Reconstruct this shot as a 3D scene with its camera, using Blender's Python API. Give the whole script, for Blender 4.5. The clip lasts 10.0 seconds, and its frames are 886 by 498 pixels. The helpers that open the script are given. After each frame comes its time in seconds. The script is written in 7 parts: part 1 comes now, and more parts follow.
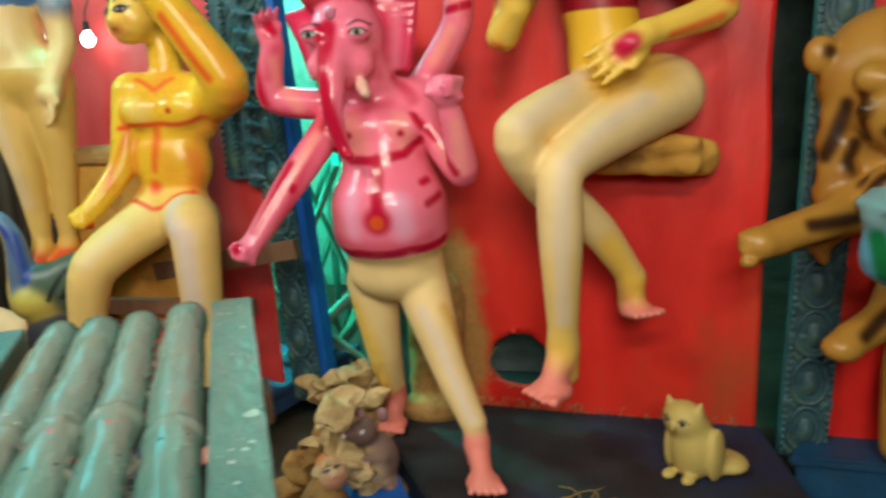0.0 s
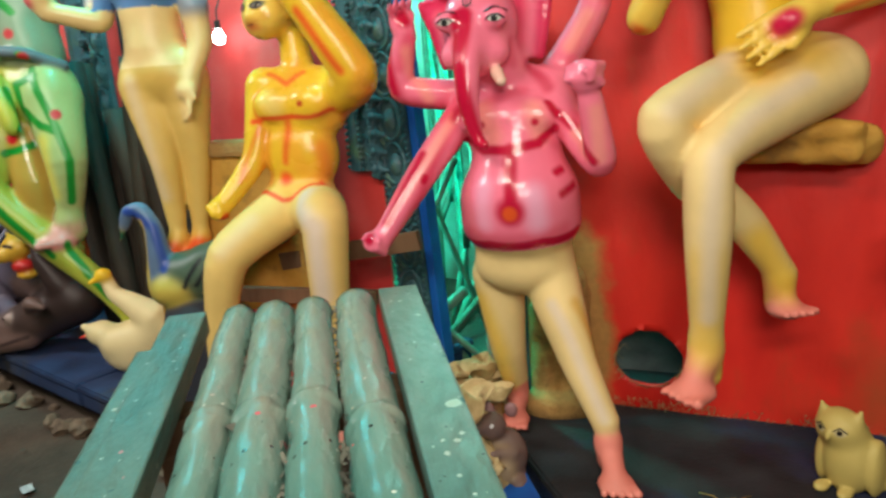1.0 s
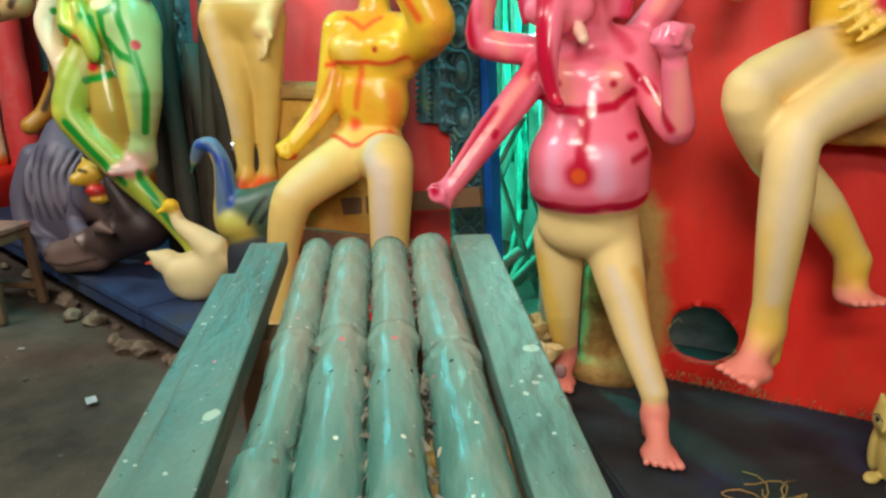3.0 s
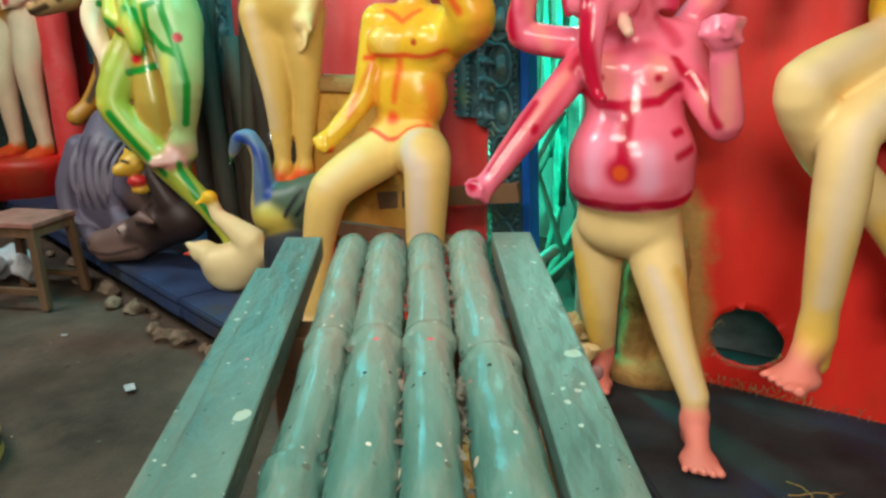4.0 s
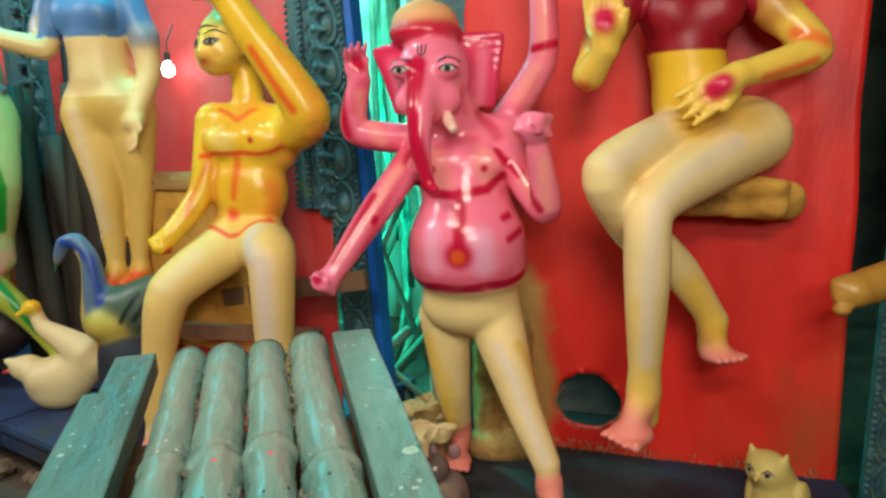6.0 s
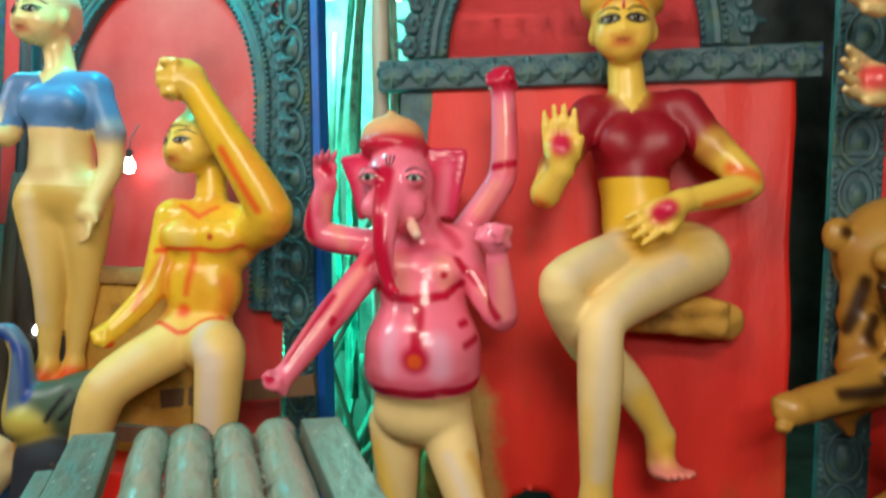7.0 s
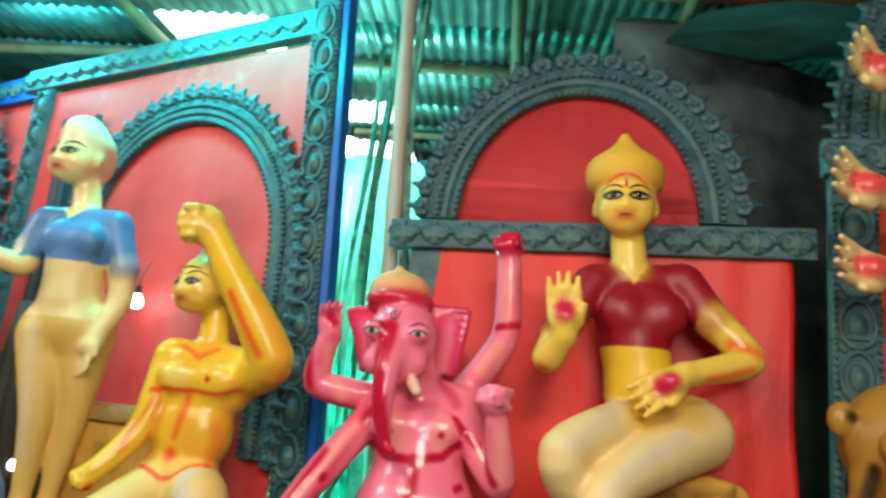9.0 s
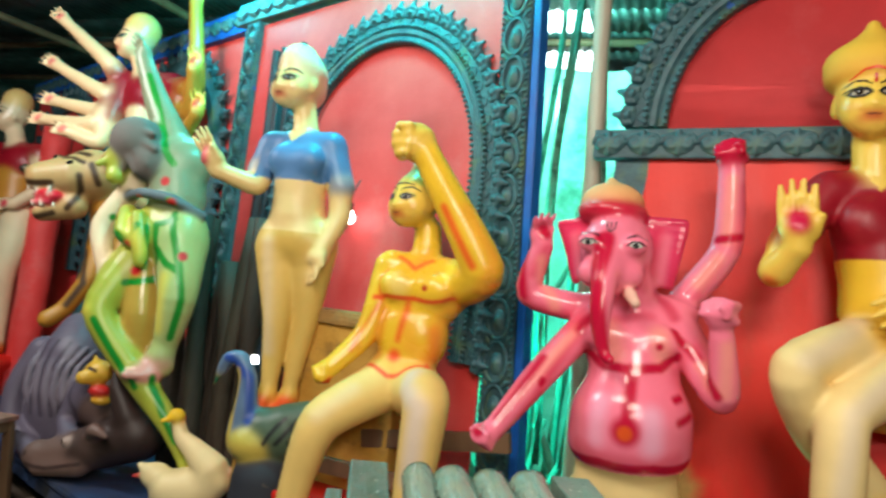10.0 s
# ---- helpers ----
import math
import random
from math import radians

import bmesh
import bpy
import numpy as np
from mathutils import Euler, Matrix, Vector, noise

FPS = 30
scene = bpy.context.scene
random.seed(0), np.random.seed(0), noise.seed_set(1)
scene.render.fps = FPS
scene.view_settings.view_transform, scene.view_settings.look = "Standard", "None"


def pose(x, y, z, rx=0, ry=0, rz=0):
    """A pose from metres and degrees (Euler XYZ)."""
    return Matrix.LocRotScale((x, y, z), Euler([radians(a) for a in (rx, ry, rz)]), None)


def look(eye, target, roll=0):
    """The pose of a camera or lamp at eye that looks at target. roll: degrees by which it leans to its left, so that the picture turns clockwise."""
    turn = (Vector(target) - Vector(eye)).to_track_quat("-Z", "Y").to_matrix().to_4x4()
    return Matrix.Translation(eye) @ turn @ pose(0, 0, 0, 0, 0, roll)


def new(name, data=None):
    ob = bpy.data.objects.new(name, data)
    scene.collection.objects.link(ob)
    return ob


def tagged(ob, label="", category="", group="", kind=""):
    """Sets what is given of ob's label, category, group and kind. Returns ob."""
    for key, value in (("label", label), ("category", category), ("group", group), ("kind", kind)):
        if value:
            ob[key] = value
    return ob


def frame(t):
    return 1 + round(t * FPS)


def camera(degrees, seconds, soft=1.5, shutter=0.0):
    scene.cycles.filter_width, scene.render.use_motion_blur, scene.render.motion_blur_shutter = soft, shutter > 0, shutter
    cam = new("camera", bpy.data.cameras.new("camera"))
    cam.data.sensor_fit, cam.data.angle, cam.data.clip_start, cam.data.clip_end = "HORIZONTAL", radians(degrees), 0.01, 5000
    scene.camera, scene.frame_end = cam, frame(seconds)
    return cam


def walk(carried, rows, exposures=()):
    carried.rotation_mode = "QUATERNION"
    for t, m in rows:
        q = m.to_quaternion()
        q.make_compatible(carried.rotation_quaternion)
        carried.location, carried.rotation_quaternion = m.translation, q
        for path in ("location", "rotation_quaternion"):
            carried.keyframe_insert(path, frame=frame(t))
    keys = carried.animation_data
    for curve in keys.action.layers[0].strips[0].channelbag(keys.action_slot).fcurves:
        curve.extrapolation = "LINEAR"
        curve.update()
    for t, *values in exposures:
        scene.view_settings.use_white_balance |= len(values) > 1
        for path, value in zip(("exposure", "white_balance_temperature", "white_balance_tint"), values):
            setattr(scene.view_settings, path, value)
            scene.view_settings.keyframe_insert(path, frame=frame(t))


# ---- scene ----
cam = camera(66.5, 10.0, soft=2.5, shutter=0.5)
PATH = [
    (0, (0.235, -0.086, 1.376), (0.011, 1.851, 0.933), -3.1),
    (0.5, (0.114, -0.089, 1.371), (-0.239, 1.825, 0.91), -4.4),
    (1, (0.1, -0.071, 1.364), (-0.377, 1.821, 0.924), -4.2),
    (1.5, (0.065, -0.092, 1.356), (-0.522, 1.751, 0.85), -2.9),
    (2, (0.049, -0.107, 1.359), (-0.544, 1.726, 0.822), -1.2),
    (2.5, (0.055, -0.098, 1.35), (-0.553, 1.723, 0.789), -0.4),
    (2.7, (0.059, -0.099, 1.349), (-0.545, 1.726, 0.797), -0.3),
    (3.8, (0.051, -0.076, 1.351), (-0.597, 1.736, 0.807), -0.2),
    (4, (0.045, -0.072, 1.346), (-0.655, 1.715, 0.784), -0.1),
    (4.5, (0.048, -0.077, 1.346), (-0.662, 1.709, 0.794), -2.1),
    (5, (0.067, -0.101, 1.354), (-0.466, 1.785, 0.958), -2.5),
    (5.5, (0.087, -0.099, 1.374), (-0.276, 1.837, 1.023), -1.7),
    (5.7, (0.097, -0.087, 1.397), (-0.248, 1.847, 1.026), -1.8),
    (6.8, (0.025, -0.143, 1.335), (-0.12, 1.851, 1.258), 0.5),
    (7, (0.026, -0.142, 1.34), (-0.1, 1.854, 1.354), 1.6),
    (7.5, (0.021, -0.154, 1.336), (-0.073, 1.826, 1.602), 3.8),
    (8, (0.032, -0.173, 1.344), (-0.037, 1.783, 1.758), 3.9),
    (8.5, (0.028, -0.173, 1.358), (-0.045, 1.775, 1.806), 4.5),
    (8.6, (0.019, -0.156, 1.362), (-0.058, 1.792, 1.808), 4.7),
    (9, (0.014, -0.165, 1.355), (-0.135, 1.777, 1.81), 5.4),
    (9.5, (-0.118, -0.206, 1.336), (-0.515, 1.743, 1.546), 6.5),
    (10, (-0.128, -0.203, 1.32), (-0.73, 1.698, 1.487), 6.8),
]
EXPO = [(0, -0.16), (1.0, -0.08), (2.0, 0.0), (4.5, 0.0), (5.5, -0.10), (7.0, -0.20), (8.5, -0.22), (9.3, -0.10), (10, -0.04)]
walk(cam, [(t, look(eye, target, roll)) for t, eye, target, roll in PATH], EXPO)
# ---- light ----
world = bpy.data.worlds.new("world")
scene.world = world
world.use_nodes = True
world.node_tree.nodes["Background"].inputs[0].default_value = (0.55, 0.75, 1.0, 1)
world.node_tree.nodes["Background"].inputs[1].default_value = 0.4


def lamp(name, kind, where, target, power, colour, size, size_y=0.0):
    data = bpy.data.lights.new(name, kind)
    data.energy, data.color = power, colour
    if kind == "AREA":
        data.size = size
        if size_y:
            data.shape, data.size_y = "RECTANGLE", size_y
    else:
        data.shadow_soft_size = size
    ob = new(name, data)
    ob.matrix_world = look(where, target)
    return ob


# assumed unseen fluorescent tubes under the aisle roof; coloured lamps above and behind backdrops
lamp("tube_light_aisle", "AREA", (-1.3, -0.2, 3.05), (-0.7, 2.0, 1.2), 45, (1.0, 0.92, 0.80), 1.2, 0.28)
lamp("tube_light_far", "AREA", (-3.8, 1.2, 3.05), (-3.6, 3.2, 1.7), 60, (1.0, 0.97, 0.95), 1.2, 0.28)
lamp("tube_light_near", "AREA", (0.25, -1.4, 3.0), (0.1, 2.0, 1.0), 56, (1.0, 0.92, 0.78), 1.2, 0.28)
# unseen fill lamp added low in front to brighten the lower red sheet
lamp("low_fill_light", "AREA", (0.45, -0.8, 1.9), (0.0, 2.1, 0.35), 25, (1.0, 0.93, 0.82), 0.9, 0.28)
# teal lamp added out of view to give the arch crown its glow
lamp("teal_crown_fill", "AREA", (-1.40, 2.16, 3.16), (-1.46, 2.76, 2.66), 46, (0.0, 0.90, 0.92), 0.22)
lamp("green_flood_lamp_behind", "POINT", (-1.15, 3.02, 1.25), (0, 0, 0), 145, (0.0, 1.0, 0.74), 0.12)
lamp("white_bulb_behind", "POINT", (-1.01, 4.00, 2.80), (0, 0, 0), 120, (0.20, 1.0, 0.85), 0.06)
# unseen teal-blue lamp added to tint and brighten the far group
lamp("far_teal_fill", "POINT", (-2.75, 3.05, 3.15), (0, 0, 0), 60, (0.04, 0.80, 0.90), 0.08)
# ---- materials ----
def lin(r, g, b):
    """Linear colour from 0-255 values."""
    return tuple(((v / 255 + 0.055) / 1.055) ** 2.4 if v > 10 else v / 255 / 12.92 for v in (r, g, b))


def node(tree, kind, at=None, **values):
    n = tree.nodes.new(kind)
    for key, value in values.items():
        n.inputs[key.replace("_", " ")].default_value = value
    return n


def material(name, dark, light, rough=0.6, scale=8.0, bump=0.15, fine=90.0, metal=0.0, stain=None, stain_scale=2.0, stain_amount=0.5, rough_var=0.15, spots=None, spot_scale=30.0, spot_size=0.12, splash=(), by_object=0.0, stretch=None):
    """Painted or raw surface: two tones by a coarse noise, stains by a larger one, specks, fine bump."""
    m = bpy.data.materials.new(name)
    m.use_nodes = True
    t = m.node_tree
    bsdf = t.nodes["Principled BSDF"]
    coord = t.nodes.new("ShaderNodeTexCoord")
    src = coord.outputs["Object"]
    if stretch:
        mp = t.nodes.new("ShaderNodeMapping")
        mp.inputs["Scale"].default_value = stretch
        t.links.new(src, mp.inputs["Vector"])
        src = mp.outputs["Vector"]
    n1 = node(t, "ShaderNodeTexNoise", Scale=scale, Detail=6.0, Roughness=0.6)
    t.links.new(src, n1.inputs["Vector"])
    mix = t.nodes.new("ShaderNodeMixRGB")
    mix.inputs[1].default_value, mix.inputs[2].default_value = (*dark, 1), (*light, 1)
    r1 = t.nodes.new("ShaderNodeValToRGB")
    r1.color_ramp.elements[0].position, r1.color_ramp.elements[1].position = 0.32, 0.68
    t.links.new(n1.outputs["Fac"], r1.inputs["Fac"])
    t.links.new(r1.outputs["Color"], mix.inputs[0])
    out = mix.outputs[0]
    if by_object:
        info = t.nodes.new("ShaderNodeObjectInfo")
        hs = t.nodes.new("ShaderNodeHueSaturation")
        mr = t.nodes.new("ShaderNodeMapRange")
        mr.inputs["To Min"].default_value, mr.inputs["To Max"].default_value = 1 - by_object, 1 + by_object
        t.links.new(info.outputs["Random"], mr.inputs["Value"])
        t.links.new(mr.outputs["Result"], hs.inputs["Value"])
        t.links.new(out, hs.inputs["Color"])
        out = hs.outputs["Color"]
    if stain:
        n2 = node(t, "ShaderNodeTexNoise", Scale=stain_scale, Detail=8.0, Roughness=0.65)
        t.links.new(src, n2.inputs["Vector"])
        r2 = t.nodes.new("ShaderNodeValToRGB")
        r2.color_ramp.elements[0].position, r2.color_ramp.elements[1].position = 0.62 - 0.25 * stain_amount, 0.78 - 0.2 * stain_amount
        t.links.new(n2.outputs["Fac"], r2.inputs["Fac"])
        mx = t.nodes.new("ShaderNodeMixRGB")
        mx.inputs[2].default_value = (*stain, 1)
        t.links.new(r2.outputs["Color"], mx.inputs[0])
        t.links.new(out, mx.inputs[1])
        out = mx.outputs[0]
    for spots, spot_scale, spot_size in ([(spots, spot_scale, spot_size)] if spots else []) + list(splash):
        v = node(t, "ShaderNodeTexVoronoi", Scale=spot_scale)
        t.links.new(coord.outputs["Object"], v.inputs["Vector"])
        n4 = node(t, "ShaderNodeTexNoise", Scale=spot_scale * 0.35)
        t.links.new(coord.outputs["Object"], n4.inputs["Vector"])
        add = t.nodes.new("ShaderNodeMath")
        add.operation = "MULTIPLY_ADD"
        add.inputs[1].default_value, add.inputs[2].default_value = -0.9, 0.69 + spot_size
        t.links.new(n4.outputs["Fac"], add.inputs[0])
        less = t.nodes.new("ShaderNodeMath")
        less.operation = "LESS_THAN"
        n5 = node(t, "ShaderNodeTexNoise", Scale=spot_scale * 1.9, Detail=3.0)
        t.links.new(coord.outputs["Object"], n5.inputs["Vector"])
        rag = t.nodes.new("ShaderNodeMath")
        rag.operation = "MULTIPLY_ADD"
        rag.inputs[1].default_value = 0.5
        t.links.new(n5.outputs["Fac"], rag.inputs[0])
        t.links.new(v.outputs["Distance"], rag.inputs[2])
        t.links.new(rag.outputs[0], less.inputs[0])
        t.links.new(add.outputs[0], less.inputs[1])
        mx = t.nodes.new("ShaderNodeMixRGB")
        mx.inputs[2].default_value = (*spots, 1)
        t.links.new(less.outputs[0], mx.inputs[0])
        t.links.new(out, mx.inputs[1])
        out = mx.outputs[0]
    t.links.new(out, bsdf.inputs["Base Color"])
    n3 = node(t, "ShaderNodeTexNoise", Scale=fine, Detail=4.0)
    t.links.new(src, n3.inputs["Vector"])
    mr = t.nodes.new("ShaderNodeMapRange")
    mr.inputs["To Min"].default_value, mr.inputs["To Max"].default_value = rough - rough_var, min(1.0, rough + rough_var)
    t.links.new(n1.outputs["Fac"], mr.inputs["Value"])
    t.links.new(mr.outputs["Result"], bsdf.inputs["Roughness"])
    bsdf.inputs["Metallic"].default_value = metal
    if bump:
        ad = t.nodes.new("ShaderNodeMath")
        t.links.new(n1.outputs["Fac"], ad.inputs[0])
        t.links.new(n3.outputs["Fac"], ad.inputs[1])
        bp = node(t, "ShaderNodeBump", Strength=bump, Distance=0.01)
        t.links.new(ad.outputs[0], bp.inputs["Height"])
        t.links.new(bp.outputs["Normal"], bsdf.inputs["Normal"])
    return m


def enamel(name):
    """Airbrushed idol paint: colour from the brushed-on paint layer, its alpha is the roughness of that coat."""
    m = bpy.data.materials.new(name)
    m.use_nodes = True
    t = m.node_tree
    bsdf = t.nodes["Principled BSDF"]
    a = t.nodes.new("ShaderNodeAttribute")
    a.attribute_name = "paint"
    coord = t.nodes.new("ShaderNodeTexCoord")
    n1 = node(t, "ShaderNodeTexNoise", Scale=7.0, Detail=5.0)
    n2 = node(t, "ShaderNodeTexNoise", Scale=55.0, Detail=3.0)
    n3 = node(t, "ShaderNodeTexNoise", Scale=16.0, Detail=7.0, Roughness=0.7)
    for n in (n1, n2, n3):
        t.links.new(coord.outputs["Object"], n.inputs["Vector"])
    hs = t.nodes.new("ShaderNodeHueSaturation")
    mr = t.nodes.new("ShaderNodeMapRange")
    mr.inputs["To Min"].default_value, mr.inputs["To Max"].default_value = 0.82, 1.12
    t.links.new(n1.outputs["Fac"], mr.inputs["Value"])
    t.links.new(mr.outputs["Result"], hs.inputs["Value"])
    t.links.new(a.outputs["Color"], hs.inputs["Color"])
    smudge = t.nodes.new("ShaderNodeValToRGB")
    smudge.color_ramp.elements[0].position, smudge.color_ramp.elements[1].position = 0.66, 0.80
    smudge.color_ramp.elements[1].color = (0.55, 0.55, 0.55, 1)
    t.links.new(n3.outputs["Fac"], smudge.inputs["Fac"])
    mx = t.nodes.new("ShaderNodeMixRGB")
    mx.inputs[2].default_value = (0.30, 0.20, 0.12, 1)
    t.links.new(smudge.outputs["Color"], mx.inputs[0])
    t.links.new(hs.outputs["Color"], mx.inputs[1])
    t.links.new(mx.outputs[0], bsdf.inputs["Base Color"])
    ad = t.nodes.new("ShaderNodeMath")
    ad.operation = "MULTIPLY_ADD"
    ad.inputs[1].default_value = 0.16
    sub = t.nodes.new("ShaderNodeMath")
    sub.operation = "SUBTRACT"
    sub.inputs[1].default_value = 0.08
    t.links.new(a.outputs["Alpha"], sub.inputs[0])
    t.links.new(n1.outputs["Fac"], ad.inputs[0])
    t.links.new(sub.outputs[0], ad.inputs[2])
    t.links.new(ad.outputs[0], bsdf.inputs["Roughness"])
    bp = node(t, "ShaderNodeBump", Strength=0.05, Distance=0.01)
    t.links.new(n2.outputs["Fac"], bp.inputs["Height"])
    t.links.new(bp.outputs["Normal"], bsdf.inputs["Normal"])
    return m


ENAMEL = enamel("idol_paint")
RED = material("red_painted_sheet", lin(206, 24, 22), lin(240, 50, 32), 0.5, 2.2, 0.14, 60, stain=lin(186, 74, 38), stain_scale=1.7, stain_amount=0.24, stretch=(1, 1, 0.45))
ROSE = material("arch_panel_paint", lin(222, 40, 48), lin(240, 62, 66), 0.6, 2.0, 0.10, 60, stain=lin(236, 96, 96), stain_scale=1.3, stain_amount=0.3)
PINKRED = material("rose_painted_sheet", lin(222, 52, 52), lin(240, 84, 80), 0.62, 2.5, 0.10, 60, stain=lin(232, 122, 118), stain_scale=1.2, stain_amount=0.35)


def fade_to_raw(m, raw, centre, reach):
    """The spray coat thins out round a place and leaves the raw clay-and-straw ground bare."""
    t = m.node_tree
    bsdf = t.nodes["Principled BSDF"]
    src = bsdf.inputs["Base Color"].links[0].from_socket
    coord = t.nodes.new("ShaderNodeTexCoord")
    mp = t.nodes.new("ShaderNodeMapping")
    mp.vector_type = "TEXTURE"
    mp.inputs["Location"].default_value, mp.inputs["Scale"].default_value = centre, reach
    t.links.new(coord.outputs["Object"], mp.inputs["Vector"])
    ln = t.nodes.new("ShaderNodeVectorMath")
    ln.operation = "LENGTH"
    t.links.new(mp.outputs["Vector"], ln.inputs[0])
    nz = node(t, "ShaderNodeTexNoise", Scale=9.0, Detail=6.0)
    t.links.new(coord.outputs["Object"], nz.inputs["Vector"])
    ad = t.nodes.new("ShaderNodeMath")
    ad.operation = "MULTIPLY_ADD"
    ad.inputs[1].default_value = 0.5
    t.links.new(nz.outputs["Fac"], ad.inputs[0])
    t.links.new(ln.outputs["Value"], ad.inputs[2])
    ramp = t.nodes.new("ShaderNodeValToRGB")
    ramp.color_ramp.elements[0].position, ramp.color_ramp.elements[1].position = 0.80, 1.0
    t.links.new(ad.outputs[0], ramp.inputs["Fac"])
    fibre = node(t, "ShaderNodeTexNoise", Scale=42.0, Detail=5.0)
    t.links.new(coord.outputs["Object"], fibre.inputs["Vector"])
    ground = t.nodes.new("ShaderNodeMixRGB")
    ground.inputs[1].default_value = (*[v * 0.55 for v in raw], 1)
    ground.inputs[2].default_value = (*raw, 1)
    t.links.new(fibre.outputs["Fac"], ground.inputs[0])
    mx = t.nodes.new("ShaderNodeMixRGB")
    t.links.new(ramp.outputs["Color"], mx.inputs[0])
    t.links.new(ground.outputs[0], mx.inputs[1])
    t.links.new(src, mx.inputs[2])
    t.links.new(mx.outputs[0], bsdf.inputs["Base Color"])
    return m


RED_WORN = fade_to_raw(material("red_sprayed_clay", lin(206, 24, 22), lin(240, 50, 32), 0.5, 2.2, 0.16, 60, stain=lin(186, 74, 38), stain_scale=1.7, stain_amount=0.24, stretch=(1, 1, 0.45)), lin(206, 150, 84), (-0.12, 0, 0.42), (0.36, 1.0, 0.86))
FRAME = material("slate_painted_relief", lin(32, 64, 74), lin(68, 106, 112), 0.5, 14.0, 0.3, 80, stain=lin(92, 112, 70), stain_scale=5.0, stain_amount=0.35, spots=lin(40, 76, 140), spot_scale=9, spot_size=0.0)
BLUE = material("blue_painted_wood", lin(10, 70, 150), lin(16, 96, 180), 0.45, 6.0, 0.15, 60)
PLINTH_BLUE = material("dark_blue_plinth_paint", lin(24, 40, 74), lin(46, 70, 112), 0.75, 5.0, 0.35, 70, stain=lin(60, 60, 58), stain_scale=3.0, stain_amount=0.4)
TEAL_PLINTH = material("dark_teal_plinth_paint", lin(12, 56, 88), lin(22, 82, 122), 0.6, 5.0, 0.3, 70, stain=lin(40, 60, 64), stain_scale=3.0, stain_amount=0.4)
PLINTH_BLACK = material("black_plinth_top", lin(20, 22, 26), lin(44, 46, 50), 0.85, 6.0, 0.35, 80, stain=lin(28, 40, 78), stain_scale=1.6, stain_amount=0.45)
EARTH = material("trodden_earth", lin(70, 58, 48), lin(104, 88, 74), 0.95, 3.0, 0.6, 60, stain=lin(50, 40, 33), stain_scale=1.1, stain_amount=0.5, spots=lin(165, 150, 130), spot_scale=26, spot_size=-0.06)
GREENBOARD = material("green_painted_plank", lin(56, 88, 82), lin(98, 128, 116), 0.40, 9.0, 0.4, 70, stain=lin(124, 130, 120), stain_scale=6.0, stain_amount=0.45, spots=lin(156, 172, 160), spot_scale=64, spot_size=0.062, splash=((lin(40, 84, 82), 38, 0.03), (lin(150, 172, 156), 14, 0.03), (lin(196, 120, 128), 27, 0.0), (lin(26, 38, 36), 90, -0.01)), stretch=(1, 0.35, 1))
BAMBOO_GREEN = material("green_painted_bamboo", lin(62, 106, 98), lin(122, 156, 142), 0.25, 8.0, 0.30, 80, stain=lin(136, 140, 126), stain_scale=5.0, stain_amount=0.38, spots=lin(40, 48, 44), spot_scale=52, spot_size=0.03, splash=((lin(186, 178, 160), 24, 0.02), (lin(196, 202, 186), 70, 0.02), (lin(206, 96, 104), 20, 0.02), (lin(84, 104, 92), 34, 0.05)), stretch=(1, 0.3, 1))
BAMBOO_RAW = material("bare_bamboo", lin(150, 138, 118), lin(192, 182, 164), 0.5, 9.0, 0.2, 60, stretch=(1, 1, 0.2))
WOOD = material("weathered_wood", lin(88, 62, 42), lin(132, 100, 72), 0.75, 6.0, 0.3, 70, stretch=(1, 1, 0.15))
STRAW = material("raw_straw_clay", lin(150, 112, 58), lin(200, 158, 92), 0.9, 18.0, 0.8, 120, stain=lin(92, 66, 40), stain_scale=9.0, stain_amount=0.5)
CLAY = material("yellow_clay_wash", lin(186, 134, 44), lin(212, 164, 74), 0.8, 7.0, 0.3, 80, stain=lin(120, 86, 48), stain_scale=4.0, stain_amount=0.35)
TIN = material("corrugated_tin", lin(96, 104, 104), lin(150, 158, 156), 0.38, 5.0, 0.15, 50, metal=0.7, stain=lin(96, 84, 70), stain_scale=2.0, stain_amount=0.4)
DARK = material("dark_tarpaulin", lin(62, 72, 74), lin(112, 122, 124), 0.5, 4.0, 0.3, 30)
WALL = material("grey_bamboo_mat_wall", lin(58, 60, 56), lin(92, 92, 84), 0.8, 12.0, 0.5, 60)
DEBRIS = material("dry_shavings", lin(62, 62, 54), lin(112, 112, 98), 0.9, 30.0, 0.3, 90)
STONE = material("broken_brick_stone", lin(84, 70, 58), lin(150, 130, 108), 0.9, 14.0, 0.5, 80, by_object=0.25)
TEALWOOD = material("teal_washed_bamboo", lin(90, 120, 104), lin(140, 160, 140), 0.5, 8.0, 0.2, 60)
# ---- modelling tools ----
def mesh_from(name, verts, faces, smooth=True):
    me = bpy.data.meshes.new(name)
    me.from_pydata([tuple(v) for v in verts], [], [tuple(f) for f in faces])
    if smooth:
        me.shade_smooth()
    me.update()
    return me


def part(name, bm, mat, parent=None, label="", m=None, smooth=False):
    """Links a bmesh (or a mesh) as one object under its thing."""
    if isinstance(bm, bmesh.types.BMesh):
        me = bpy.data.meshes.new(name)
        bm.to_mesh(me)
        bm.free()
        if smooth:
            me.shade_smooth()
    else:
        me = bm
    if mat and not me.materials:
        me.materials.append(mat)
    ob = new(name, me)
    if parent:
        ob.parent = parent
    if m is not None:
        ob.matrix_basis = m
    if label:
        ob["label"] = label
    return ob


